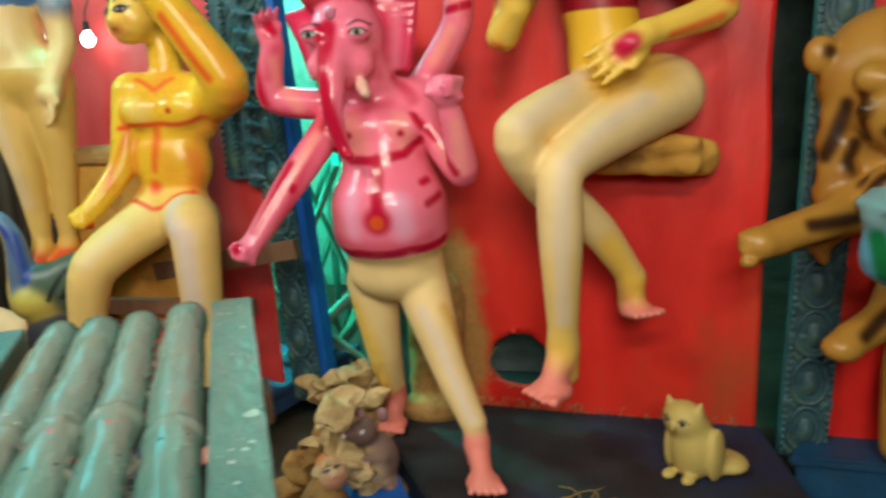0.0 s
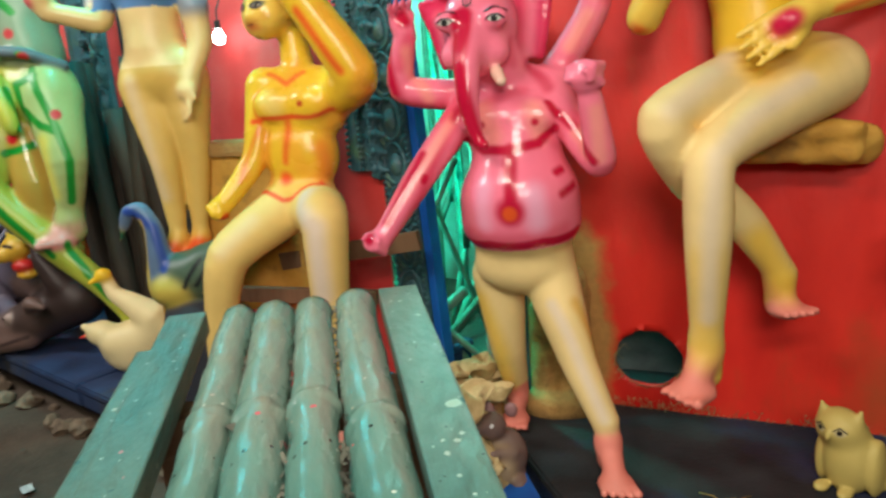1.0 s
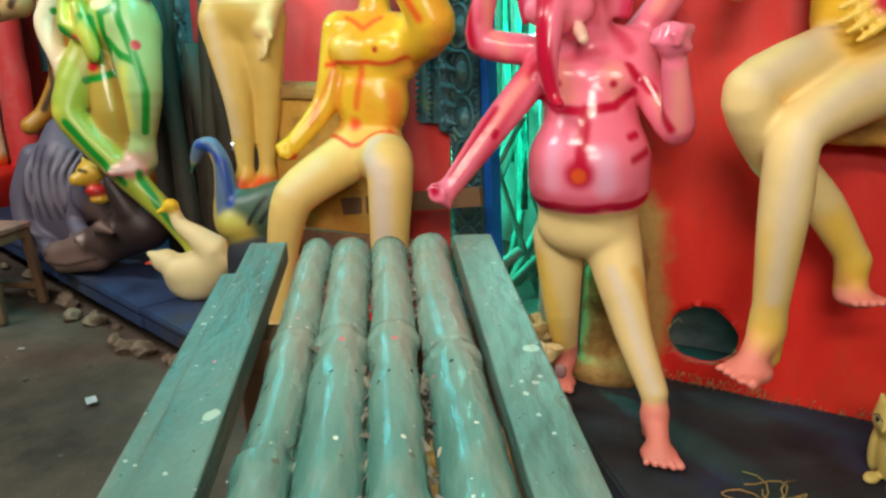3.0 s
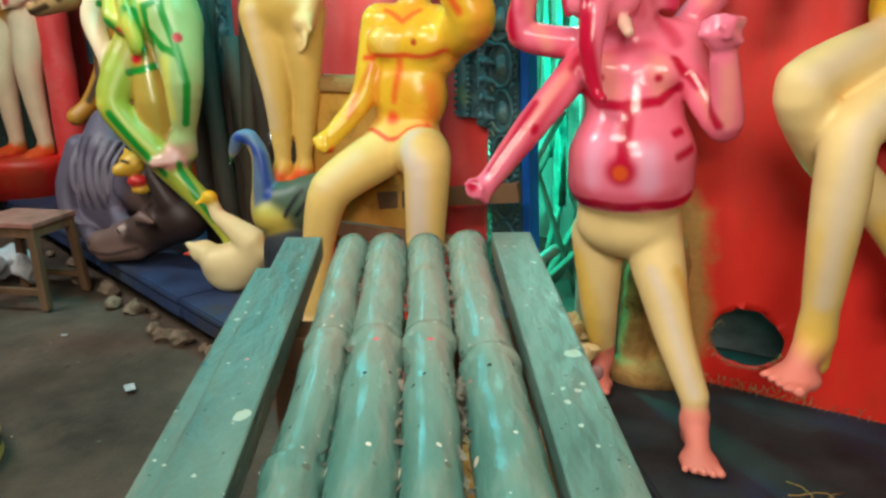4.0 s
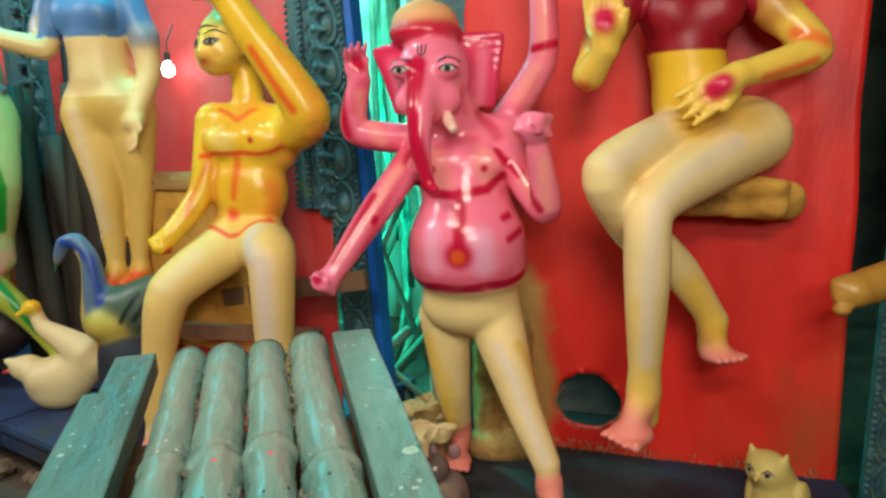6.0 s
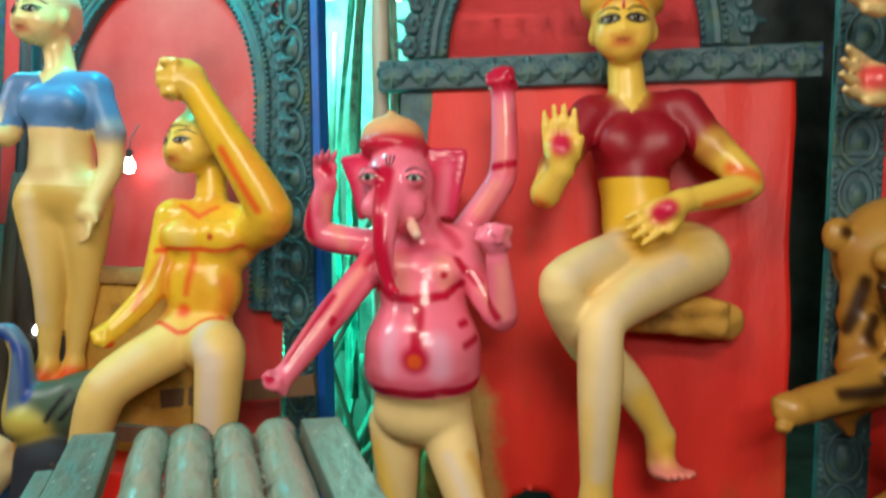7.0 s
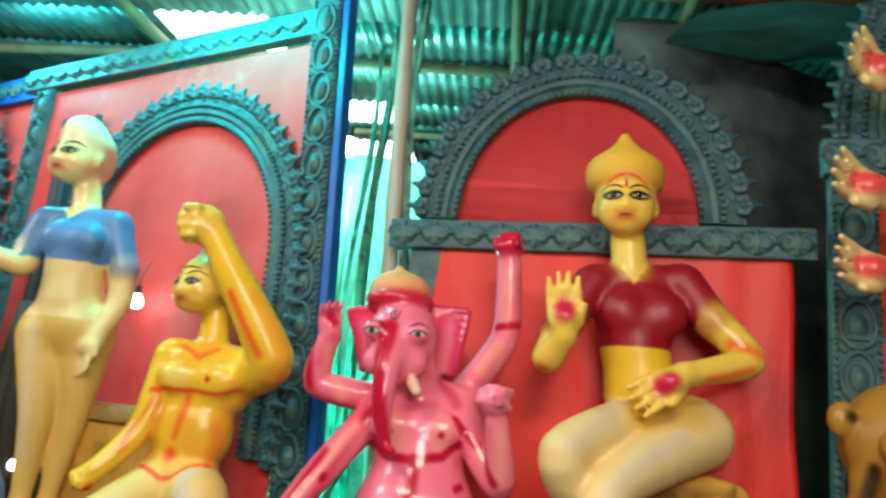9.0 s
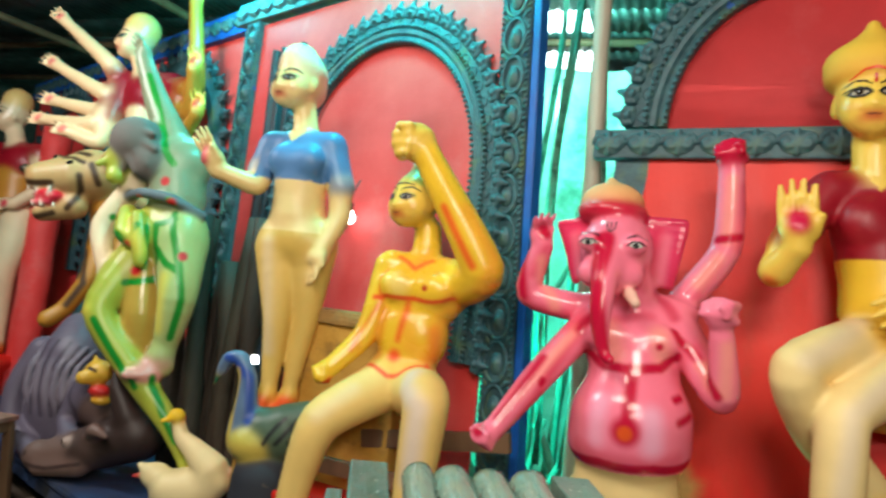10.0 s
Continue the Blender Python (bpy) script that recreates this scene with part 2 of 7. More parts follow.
def thing(name, m, label, category, group="", kind=""):
    e = new(name)
    e.matrix_basis = m
    e.empty_display_size = 0.05
    return tagged(e, label, category, group, kind)


def add_box(bm, sx, sy, sz, m=None, bevel=0.0, seg=2):
    b = bmesh.new()
    bmesh.ops.create_cube(b, size=1.0)
    bmesh.ops.scale(b, vec=(sx, sy, sz), verts=b.verts)
    if bevel:
        bmesh.ops.bevel(b, geom=list(b.edges), offset=bevel, segments=seg, affect="EDGES", profile=0.6)
    if m is not None:
        bmesh.ops.transform(b, matrix=m, verts=b.verts)
    me = bpy.data.meshes.new("tmp")
    b.to_mesh(me)
    b.free()
    bm.from_mesh(me)
    bpy.data.meshes.remove(me)


def box(sx, sy, sz, m=None, bevel=0.0, seg=2):
    bm = bmesh.new()
    add_box(bm, sx, sy, sz, m, bevel, seg)
    return bm


def add_tube(bm, pts, radii, sides=12, caps=True):
    """A tube of varying radius along a line of points."""
    pts = [Vector(p) for p in pts]
    rings = []
    side = None
    for i, p in enumerate(pts):
        d = (pts[min(i + 1, len(pts) - 1)] - pts[max(i - 1, 0)]).normalized()
        if side is None:
            side = d.orthogonal().normalized()
        side = (side - d * side.dot(d)).normalized()
        up = d.cross(side)
        r = radii[i] if hasattr(radii, "__len__") else radii
        rings.append([bm.verts.new(p + (side * math.cos(a) + up * math.sin(a)) * r) for a in [2 * math.pi * k / sides for k in range(sides)]])
    for a, b in zip(rings, rings[1:]):
        for k in range(sides):
            bm.faces.new((a[k], a[(k + 1) % sides], b[(k + 1) % sides], b[k]))
    if caps:
        bm.faces.new(rings[0][::-1])
        bm.faces.new(rings[-1])


def tube(pts, radii, sides=12):
    bm = bmesh.new()
    add_tube(bm, pts, radii, sides)
    return bm


def surface_nets(d, origin, h):
    """A quad surface through the zero level of a sampled field."""
    s = d < 0
    n = [slice(None, -1), slice(1, None)]
    count = sum(s[n[i], n[j], n[k]].astype(np.int8) for i in (0, 1) for j in (0, 1) for k in (0, 1))
    act = (count > 0) & (count < 8)
    idx = -np.ones(act.shape, int)
    cells = np.argwhere(act)
    idx[act] = np.arange(len(cells))
    pos, num = np.zeros((len(cells), 3)), np.zeros(len(cells))
    corners = [np.array((i, j, k)) for i in (0, 1) for j in (0, 1) for k in (0, 1)]
    for a in corners:
        for b in corners:
            if (b - a).sum() == 1 and (b - a).min() == 0:
                ca, cb = cells + a, cells + b
                da, db = d[ca[:, 0], ca[:, 1], ca[:, 2]], d[cb[:, 0], cb[:, 1], cb[:, 2]]
                cut = (da < 0) != (db < 0)
                t = np.where(cut, da / np.where(cut, da - db, 1), 0)
                pos += np.where(cut[:, None], a + t[:, None] * (b - a), 0)
                num += cut
    verts = origin + h * (cells + pos / num[:, None])
    quads = []
    for ax in range(3):
        lo = [slice(1, -1)] * 3
        lo[ax] = slice(0, -1)
        hi = [slice(1, -1)] * 3
        hi[ax] = slice(1, None)
        s0, s1 = s[tuple(lo)], s[tuple(hi)]
        for flip in (False, True):
            e = np.argwhere((s0 & ~s1) if not flip else (~s0 & s1)) + 1
            e[:, ax] -= 1
            o1, o2 = np.zeros(3, int), np.zeros(3, int)
            o1[(ax + 1) % 3], o2[(ax + 2) % 3] = -1, -1
            ring = [e + o1 + o2, e + o2, e, e + o1]
            q = np.stack([idx[r[:, 0], r[:, 1], r[:, 2]] for r in ring], 1)
            quads.append(q[:, ::-1] if flip else q)
    return verts, np.concatenate(quads)


class Clay:
    """Soft forms pressed into one another, with brushed-on paint."""

    def __init__(self, k=0.02, rough=0.45):
        self.forms, self.brush, self.extra, self.k, self.rough, self.zones = [], [], [], k, rough, []

    def limb(self, a, b, ra, rb, paint, k=None, rough=None):
        self.forms.append(("limb", np.array(a, float), np.array(b, float), ra, rb, paint, self.k if k is None else k, self.rough if rough is None else rough))
        return self

    def chain(self, joints, paint, k=None, rough=None, ease=0.35):
        """A limb bent smoothly through several joints."""
        p = [np.array(j[0], float) for j in joints]
        w = [j[1] for j in joints]
        pts, rad = [], []
        n = len(p)
        for i in range(n - 1):
            a, c = p[i], p[i + 1]
            ta = (p[i + 1] - p[i - 1]) * ease if i else (c - a) * ease
            tc = (p[i + 2] - p[i]) * ease if i + 2 < n else (c - a) * ease
            ra = (w[i + 1] - w[i - 1]) * ease if i else (w[i + 1] - w[i]) * ease
            rc = (w[i + 2] - w[i]) * ease if i + 2 < n else (w[i + 1] - w[i]) * ease
            for q in range(5):
                t = q / 5
                h0, h1, h2, h3 = 2 * t ** 3 - 3 * t * t + 1, t ** 3 - 2 * t * t + t, 3 * t * t - 2 * t ** 3, t ** 3 - t * t
                pts.append(h0 * a + h1 * ta + h2 * c + h3 * tc)
                rad.append(h0 * w[i] + h1 * ra + h2 * w[i + 1] + h3 * rc)
        pts.append(p[-1])
        rad.append(w[-1])
        self.forms.append(("chain", np.array(pts), np.array(rad), None, None, paint, self.k if k is None else k, self.rough if rough is None else rough))
        return self

    def ball(self, c, r, paint, turn=None, k=None, rough=None):
        r = np.array(r if hasattr(r, "__len__") else (r, r, r), float)
        m = np.eye(3) if turn is None else np.array(Euler([radians(v) for v in turn]).to_matrix())
        self.forms.append(("ball", np.array(c, float), m, r, None, paint, self.k if k is None else k, self.rough if rough is None else rough))
        return self

    def dist(self, f, p):
        if f[0] == "limb":
            a, b = f[1], f[2]
            ab = b - a
            t = np.clip(((p - a) @ ab) / max(ab @ ab, 1e-9), 0, 1)
            return np.linalg.norm(p - a - t[..., None] * ab, axis=-1) - (f[3] + (f[4] - f[3]) * t)
        if f[0] == "chain":
            best = None
            for a, b, ra, rb in zip(f[1], f[1][1:], f[2], f[2][1:]):
                ab = b - a
                t = np.clip(((p - a) @ ab) / max(ab @ ab, 1e-9), 0, 1)
                d = np.linalg.norm(p - a - t[..., None] * ab, axis=-1) - (ra + (rb - ra) * t)
                best = d if best is None else np.minimum(best, d)
            return best
        q = (p - f[1]) @ f[2]
        k0 = np.linalg.norm(q / f[3], axis=-1)
        k1 = np.linalg.norm(q / f[3] ** 2, axis=-1)
        return k0 * (k0 - 1) / np.maximum(k1, 1e-6)

    def reach(self, f):
        if f[0] == "limb":
            r = max(f[3], f[4])
            return np.minimum(f[1], f[2]) - r, np.maximum(f[1], f[2]) + r
        if f[0] == "chain":
            return f[1].min(0) - f[2].max(), f[1].max(0) + f[2].max()
        r = f[3].max()
        return f[1] - r, f[1] + r

    def field(self, p):
        d = np.full(p.shape[:-1], 9.0)
        lo, hi = p.reshape(-1, 3).min(0) - 0.25, p.reshape(-1, 3).max(0) + 0.25
        for f in self.forms:
            flo, fhi = self.reach(f)
            if (flo > hi).any() or (fhi < lo).any():
                continue
            e = self.dist(f, p)
            h = np.clip(0.5 + 0.5 * (d - e) / f[6], 0, 1)
            d = d * (1 - h) + e * h - f[6] * h * (1 - h)
        return d

    def stroke(self, pts, width, paint, soft=0.6, amount=1.0, rough=None):
        """Airbrush along a line."""
        self.brush.append(([np.array(p, float) for p in pts], width, paint, soft, amount, rough))
        return self

    def enlarge(self, first, centre, s, shift=(0, 0, 0)):
        """Scales the forms from number first on about a centre, and shifts them."""
        c = np.array(centre, float)
        d = np.array(shift, float)
        for i in range(first, len(self.forms)):
            f = list(self.forms[i])
            f[1] = c + d + (f[1] - c) * s
            if f[0] == "chain":
                f[2] = f[2] * s
            elif f[0] == "limb":
                f[2], f[3], f[4] = c + d + (f[2] - c) * s, f[3] * s, f[4] * s
            else:
                f[3] = f[3] * s
            self.forms[i] = tuple(f)
        return self

    def zone(self, inside, paint, rough):
        """Masked-off coat: inside(x, y, z) is true where it goes."""
        self.zones.append((inside, paint, rough))
        return self

    def settle(self, pts):
        """A brush line subdivided and drawn onto the nearest surface."""
        fine = [pts[0]]
        for a, b in zip(pts, pts[1:]):
            n = max(1, int(np.linalg.norm(b - a) / 0.02))
            fine += [a + (b - a) * (i + 1) / n for i in range(n)]
        p = np.array(fine)
        for _ in range(12):
            d = self.field(p)
            g = np.stack([self.field(p + np.eye(3)[i] * 0.002) - d for i in range(3)], 1)
            p = p - g / np.maximum(np.linalg.norm(g, axis=1), 1e-9)[:, None] * (d * 0.8)[:, None]
        return list(p)

    def onto(self, p, way, lift=0.0015):
        """The points p pushed along a direction until they lie on the form."""
        p, way = np.array(p, float), np.array(way, float) / np.linalg.norm(way)
        p = p - way * 0.12
        for _ in range(26):
            p = p + way * (self.field(p) * 0.8)[:, None]
        return p - way * lift

    def line(self, pts, way, width, paint, rough=0.4, lift=0.0015):
        """A painted line with its own thickness, laid on the form."""
        pts = [Vector(p) for p in pts]
        fine = []
        for i in range(len(pts) - 1):
            fine += [pts[i].lerp(pts[i + 1], s / 4) for s in range(4)]
        fine.append(pts[-1])
        w = Vector(way).normalized()
        left, right = [], []
        for i, p in enumerate(fine):
            d = fine[min(i + 1, len(fine) - 1)] - fine[max(i - 1, 0)]
            o = d.cross(w).normalized() * width * (0.35 + 0.65 * math.sin(math.pi * (i + 0.6) / (len(fine) + 0.2)))
            left.append(p + o)
            right.append(p - o)
        v = self.onto(left + right, way, lift)
        n = len(fine)
        self.extra.append((v, [(i, i + 1, n + i + 1, n + i) for i in range(n - 1)], paint, rough))
        return self

    def spot(self, c, right, up, rx, ry, way, paint, rough=0.3, lift=0.0015, point=0.0):
        """A painted oval or almond laid on the form."""
        c, right, up = Vector(c), Vector(right), Vector(up)
        ring = []
        for i in range(20):
            a = 2 * math.pi * i / 20
            s = math.sin(a) * (abs(math.sin(a)) ** point if point else 1)
            ring.append(c + right * rx * math.cos(a) + up * ry * s)
        v = self.onto([c] + ring, way, lift)
        self.extra.append((v, [(0, 1 + i, 1 + (i + 1) % 20) for i in range(20)], paint, rough))
        return self

    def build(self, name, voxel=0.008, soft=0.007, crumple=0.0, grain=6.0):
        los, his = zip(*(self.reach(f) for f in self.forms))
        lo, hi = np.min(los, 0) - 4 * voxel, np.max(his, 0) + 4 * voxel
        n = np.ceil((hi - lo) / voxel).astype(int) + 1
        d = np.full(n, 9.0, np.float32)
        axes = [lo[i] + voxel * np.arange(n[i]) for i in range(3)]
        for f, flo, fhi in zip(self.forms, los, his):
            pad = f[6] + 4 * voxel
            a = np.maximum(((flo - pad - lo) / voxel).astype(int), 0)
            b = np.minimum(((fhi + pad - lo) / voxel).astype(int) + 2, n)
            sub = tuple(slice(a[i], b[i]) for i in range(3))
            p = np.stack(np.meshgrid(*(axes[i][sub[i]] for i in range(3)), indexing="ij"), -1)
            e = self.dist(f, p)
            o = d[sub]
            h = np.clip(0.5 + 0.5 * (o - e) / f[6], 0, 1)
            d[sub] = np.where(o > 8, e, o * (1 - h) + e * h - f[6] * h * (1 - h))
        verts, quads = surface_nets(d, lo, voxel)
        # one relaxing pass evens out the sampling steps
        for _ in range(2):
            acc, num = np.zeros_like(verts), np.zeros(len(verts))
            for i, j in ((0, 1), (1, 2), (2, 3), (3, 0)):
                np.add.at(acc, quads[:, i], verts[quads[:, j]])
                np.add.at(num, quads[:, i], 1)
            verts = verts * 0.5 + 0.5 * acc / np.maximum(num, 1)[:, None]
        wsum, col = np.zeros(len(verts)), np.zeros((len(verts), 4))
        for f in self.forms:
            flo, fhi = self.reach(f)
            near = ((verts > flo - 0.05) & (verts < fhi + 0.05)).all(1)
            w = np.exp(-np.clip(self.dist(f, verts[near]), -0.03, 0.3) / soft)
            wsum[near] += w
            col[near] += w[:, None] * np.array((*f[5], f[7]))
        col /= wsum[:, None]
        for inside, paint, rough in self.zones:
            mask = inside(verts[:, 0], verts[:, 1], verts[:, 2])
            col[mask] = (*paint, rough)
        for pts, width, paint, sft, amount, rough in self.brush:
            pts = self.settle(pts)
            best = np.full(len(verts), 9.0)
            for a, b in zip(pts, pts[1:] if len(pts) > 1 else pts):
                ab = b - a
                t = np.clip(((verts - a) @ ab) / max(ab @ ab, 1e-9), 0, 1)
                best = np.minimum(best, np.linalg.norm(verts - a - t[:, None] * ab, axis=1))
            f = np.clip((width - best) / (width * sft), 0, 1)
            f = (f * f * (3 - 2 * f) * amount)[:, None]
            col[:, :3] = col[:, :3] * (1 - f) + f * np.array(paint)
            if rough is not None:
                col[:, 3:] = col[:, 3:] * (1 - f) + f * rough
        if crumple:
            for i, v in enumerate(verts):
                verts[i] = v + np.array(noise.noise_vector(Vector(v) * grain)) * crumple
        vs, fs = list(verts), [tuple(q) for q in quads.tolist()]
        for v, faces, paint, rough in self.extra:
            o = len(vs)
            vs += list(v)
            fs += [tuple(o + i for i in f) for f in faces]
            col = np.concatenate([col, np.tile((*paint, rough), (len(v), 1))])
        me = mesh_from(name, vs, fs)
        at = me.attributes.new("paint", "FLOAT_COLOR", "POINT")
        at.data.foreach_set("color", col.astype(np.float32).ravel())
        return me


def statue(clay, name, label, category="statue", voxel=0.008, group=""):
    me = clay.build(name, voxel)
    me.materials.append(ENAMEL)
    return tagged(new(name, me), label, category, group)


def basis(forward, up=(0, 0, 1)):
    f = Vector(forward).normalized()
    r = f.cross(Vector(up)).normalized()
    return f, r, r.cross(f)


def foot(b, ankle, toe, r, skin, toes, rough=None):
    """A bare foot from the ankle to the toes, the sole level."""
    a, t = Vector(ankle), Vector(toe)
    d = Vector((t.x - a.x, t.y - a.y, 0)).normalized()
    s = Vector((d.y, -d.x, 0))
    sole = t.z
    b.limb(a, (a.x - d.x * r * 0.3, a.y - d.y * r * 0.3, sole + r * 0.55), r, r * 0.8, skin, rough=rough)
    b.limb(a - Vector((0, 0, r * 0.5)), t - d * r * 1.0 + Vector((0, 0, r * 0.2)), r * 0.95, r * 0.75, toes, rough=rough)
    b.ball(t - d * r * 1.1 + Vector((0, 0, 0.0)), (r * 1.35, r * 1.35, r * 0.7), toes, rough=rough)
    for i in range(5):
        o = (i - 2) * r * 0.5
        o = (i - 2) * r * 0.58
        b.limb(t - d * r * 0.9 + s * o * 0.85, t + d * r * (0.55 - 0.16 * abs(i - 1)) + s * o, r * 0.30, r * (0.32 if i == 0 else 0.26), toes, k=0.003, rough=rough)
        nail = t + d * r * (0.62 - 0.16 * abs(i - 1)) + s * o
        b.stroke([nail + Vector((0, 0, r * 0.25))], r * 0.16, tuple(min(1.0, v * 1.35) for v in toes), 0.5)


def open_hand(b, wrist, tip, palm, size, skin, heart=None, spread=0.25, curl=0.25, thumb=1):
    """A hand from the wrist towards tip, palm facing the direction palm; heart: the colour in the palm."""
    w = Vector(wrist)
    f = (Vector(tip) - w).normalized()
    n = Vector(palm)
    n = (n - f * n.dot(f)).normalized()
    s = f.cross(n) * thumb
    L = size
    b.ball(w + f * L * 0.27, (L * 0.255, L * 0.25, L * 0.20), skin, k=0.02)
    b.limb(w + f * L * 0.38 - s * L * 0.15, w + f * L * 0.38 + s * L * 0.15, L * 0.10, L * 0.10, skin, k=0.02)
    b.limb(w, w + f * L * 0.2, L * 0.17, L * 0.2, skin)
    for i in range(4):
        o = (i - 1.5) * 0.135
        base = w + f * L * 0.42 + s * L * o
        d = (f + s * spread * (i - 1.5) * 0.5).normalized()
        mid = base + d * L * (0.31 - 0.035 * abs(i - 1.5)) + n * L * curl * 0.25
        end = mid + (d * (1 - curl * 0.5) + n * curl).normalized() * L * (0.27 - 0.035 * abs(i - 1.5))
        b.limb(base, mid, L * 0.074, L * 0.066, skin, k=0.005)
        b.limb(mid, end, L * 0.066, L * 0.046, skin, k=0.005)
    t0 = w + f * L * 0.20 + s * L * 0.20
    b.limb(t0, t0 + (f * 0.85 + s * 0.32 + n * 0.3).normalized() * L * 0.28, L * 0.1, L * 0.07, skin, k=0.008)
    if heart:
        c = w + f * L * 0.36 + n * L * 0.16
        b.stroke([c - f * L * 0.05, c + f * L * 0.08], L * 0.26, heart, soft=0.7)


def fist(b, wrist, knuckle, back, size, skin, inner=None):
    """A closed fist; back: the direction of the back of the hand."""
    w = Vector(wrist)
    f = (Vector(knuckle) - w).normalized()
    n = Vector(back)
    n = (n - f * n.dot(f)).normalized()
    s = f.cross(n)
    L = size
    b.ball(w + f * L * 0.48, (L * 0.42, L * 0.42, L * 0.42), skin, k=0.02)
    for i in range(4):
        o = (i - 1.5) * 0.21
        a = w + f * L * 0.72 + s * L * o + n * L * 0.22
        c = w + f * L * (0.86 - 0.04 * (i - 1.2) ** 2) + s * L * o - n * L * 0.16
        e = w + f * L * 0.55 + s * L * o - n * L * 0.34
        b.limb(a, c, L * 0.135, L * 0.13, skin, k=0.010)
        b.limb(c, e, L * 0.13, L * 0.12, skin, k=0.007)
    b.limb(w + f * L * 0.35 - s * L * 0.38, w + f * L * 0.75 - s * L * 0.28 - n * L * 0.4, L * 0.13, L * 0.10, skin, k=0.006)
    if inner:
        b.stroke([w + f * L * 0.6 - n * L * 0.35], L * 0.35, inner)


def face(b, c, r, forward, skin, lips, up=(0, 0, 1), eye=1.0, rough=0.28, brow=(0.02, 0.01, 0.01), line=(0.015, 0.012, 0.02)):
    """A smooth modelled head: skull, jaw, nose, ears, with painted eyes, brows and lips."""
    f, s, u = basis(forward, up)
    c = Vector(c)

    def at(x, y, z):
        return c + s * (x * r) + f * (y * r) + u * (z * r)

    b.ball(at(0, -0.08, 0.2), (r, r, r * 1.0), skin, k=0.03, rough=rough)
    b.ball(at(0, 0.26, -0.18), (r * 0.76, r * 0.72, r * 0.90), skin, k=0.03, rough=rough)
    b.ball(at(0, 0.58, -0.84), (r * 0.27, r * 0.28, r * 0.24), skin, k=0.04, rough=rough)
    b.limb(at(0, 0.90, 0.14), at(0, 1.12, -0.34), r * 0.07, r * 0.115, skin, k=0.026, rough=rough)
    for q in (-1, 1):
        b.ball(at(q * 0.11, 1.0, -0.38), r * 0.085, skin, k=0.015, rough=rough)
        b.ball(at(q * 0.42, 0.52, -0.44), r * 0.36, skin, k=0.05, rough=rough)
        b.ball(at(q * 0.96, -0.05, -0.12), (r * 0.14, r * 0.2, r * 0.34), skin, k=0.012, rough=rough)
    b.ball(at(0, 0.86, -0.60), (r * 0.18, r * 0.15, r * 0.060), lips, k=0.012, rough=0.2)
    b.ball(at(0, 0.83, -0.685), (r * 0.14, r * 0.14, r * 0.060), lips, k=0.012, rough=0.2)
    way = -f
    for q in (-1, 1):
        e = at(q * 0.40, 1.0, 0.02)
        b.stroke([at(q * 0.25, 0.95, 0.10), at(q * 0.40, 0.95, 0.14), at(q * 0.62, 0.85, 0.10)], r * 0.22, tuple(v * 0.45 for v in skin), 0.95, 0.55)
        b.stroke([at(q * 0.52, 0.70, -0.40)], r * 0.30, tuple(a * 0.6 + c * 0.4 for a, c in zip(skin, lips)), 0.95, 0.45)
        b.spot(e, s, u, r * 0.265 * eye, r * 0.115 * eye, way, line, 0.3, 0.0015, 0.4)
        b.spot(e - u * r * 0.012, s, u, r * 0.205 * eye, r * 0.070 * eye, way, (0.46, 0.40, 0.30), 0.25, 0.0028, 0.4)
        b.spot(e, s, u, r * 0.095 * eye, r * 0.078 * eye, way, (0.055, 0.028, 0.012), 0.2, 0.004)
        b.spot(e, s, u, r * 0.055 * eye, r * 0.055 * eye, way, (0.004, 0.004, 0.004), 0.15, 0.005)
        # white dot painted on the iris as a glint
        b.spot(e + u * r * 0.03 + s * r * 0.03, s, u, r * 0.02, r * 0.02, way, (0.8, 0.8, 0.8), 0.2, 0.006)
        lid = [at(q * (0.40 + x * eye), 1.0, 0.02 + eye * z) for x, z in ((-0.31, -0.04), (-0.18, 0.09), (0.0, 0.14), (0.18, 0.11), (0.38, 0.06))]
        b.line(lid, way, r * 0.034, line, lift=0.005)
        low = [at(q * (0.40 + x * eye), 1.0, 0.02 + eye * z) for x, z in ((-0.28, -0.05), (-0.12, -0.11), (0.1, -0.12), (0.32, 0.0))]
        b.line(low, way, r * 0.028, line, lift=0.005)
        bro = [at(q * (0.42 + x), 0.95, 0.36 + z) for x, z in ((-0.33, -0.10), (-0.14, 0.04), (0.12, 0.08), (0.40, -0.08))]
        b.line(bro, way, r * 0.032, brow, lift=0.003)
    b.line([at(-0.2, 0.95, -0.645), at(-0.06, 1.0, -0.65), at(0.06, 1.0, -0.65), at(0.2, 0.95, -0.645)], way, r * 0.014, (0.08, 0.005, 0.01), lift=0.002)
    return at
# ---- the setting ----
def grid_sheet(nx, ny, fn):
    """A sheet of nx by ny quads through fn(s, t), s and t from 0 to 1."""
    vs = [fn(i / nx, j / ny) for j in range(ny + 1) for i in range(nx + 1)]
    fs = [(j * (nx + 1) + i, j * (nx + 1) + i + 1, (j + 1) * (nx + 1) + i + 1, (j + 1) * (nx + 1) + i) for j in range(ny) for i in range(nx)]
    return vs, fs


def rough_ground(s, t):
    x, y = -9 + 14 * s, -5 + 13 * t
    p = Vector((x, y, 0))
    z = 0.018 * noise.noise(p * 1.3) + 0.008 * noise.noise(p * 5)
    z -= 0.03 * math.exp(-((x + 2.1) ** 2 + (y - 1.42) ** 2) / 0.004)
    return (x, y, z - 0.012)


floor = part("floor", mesh_from("floor", *grid_sheet(140, 130, rough_ground)), EARTH)
tagged(floor, "trodden grey-brown earth floor of the workshop", "floor", kind="structure")


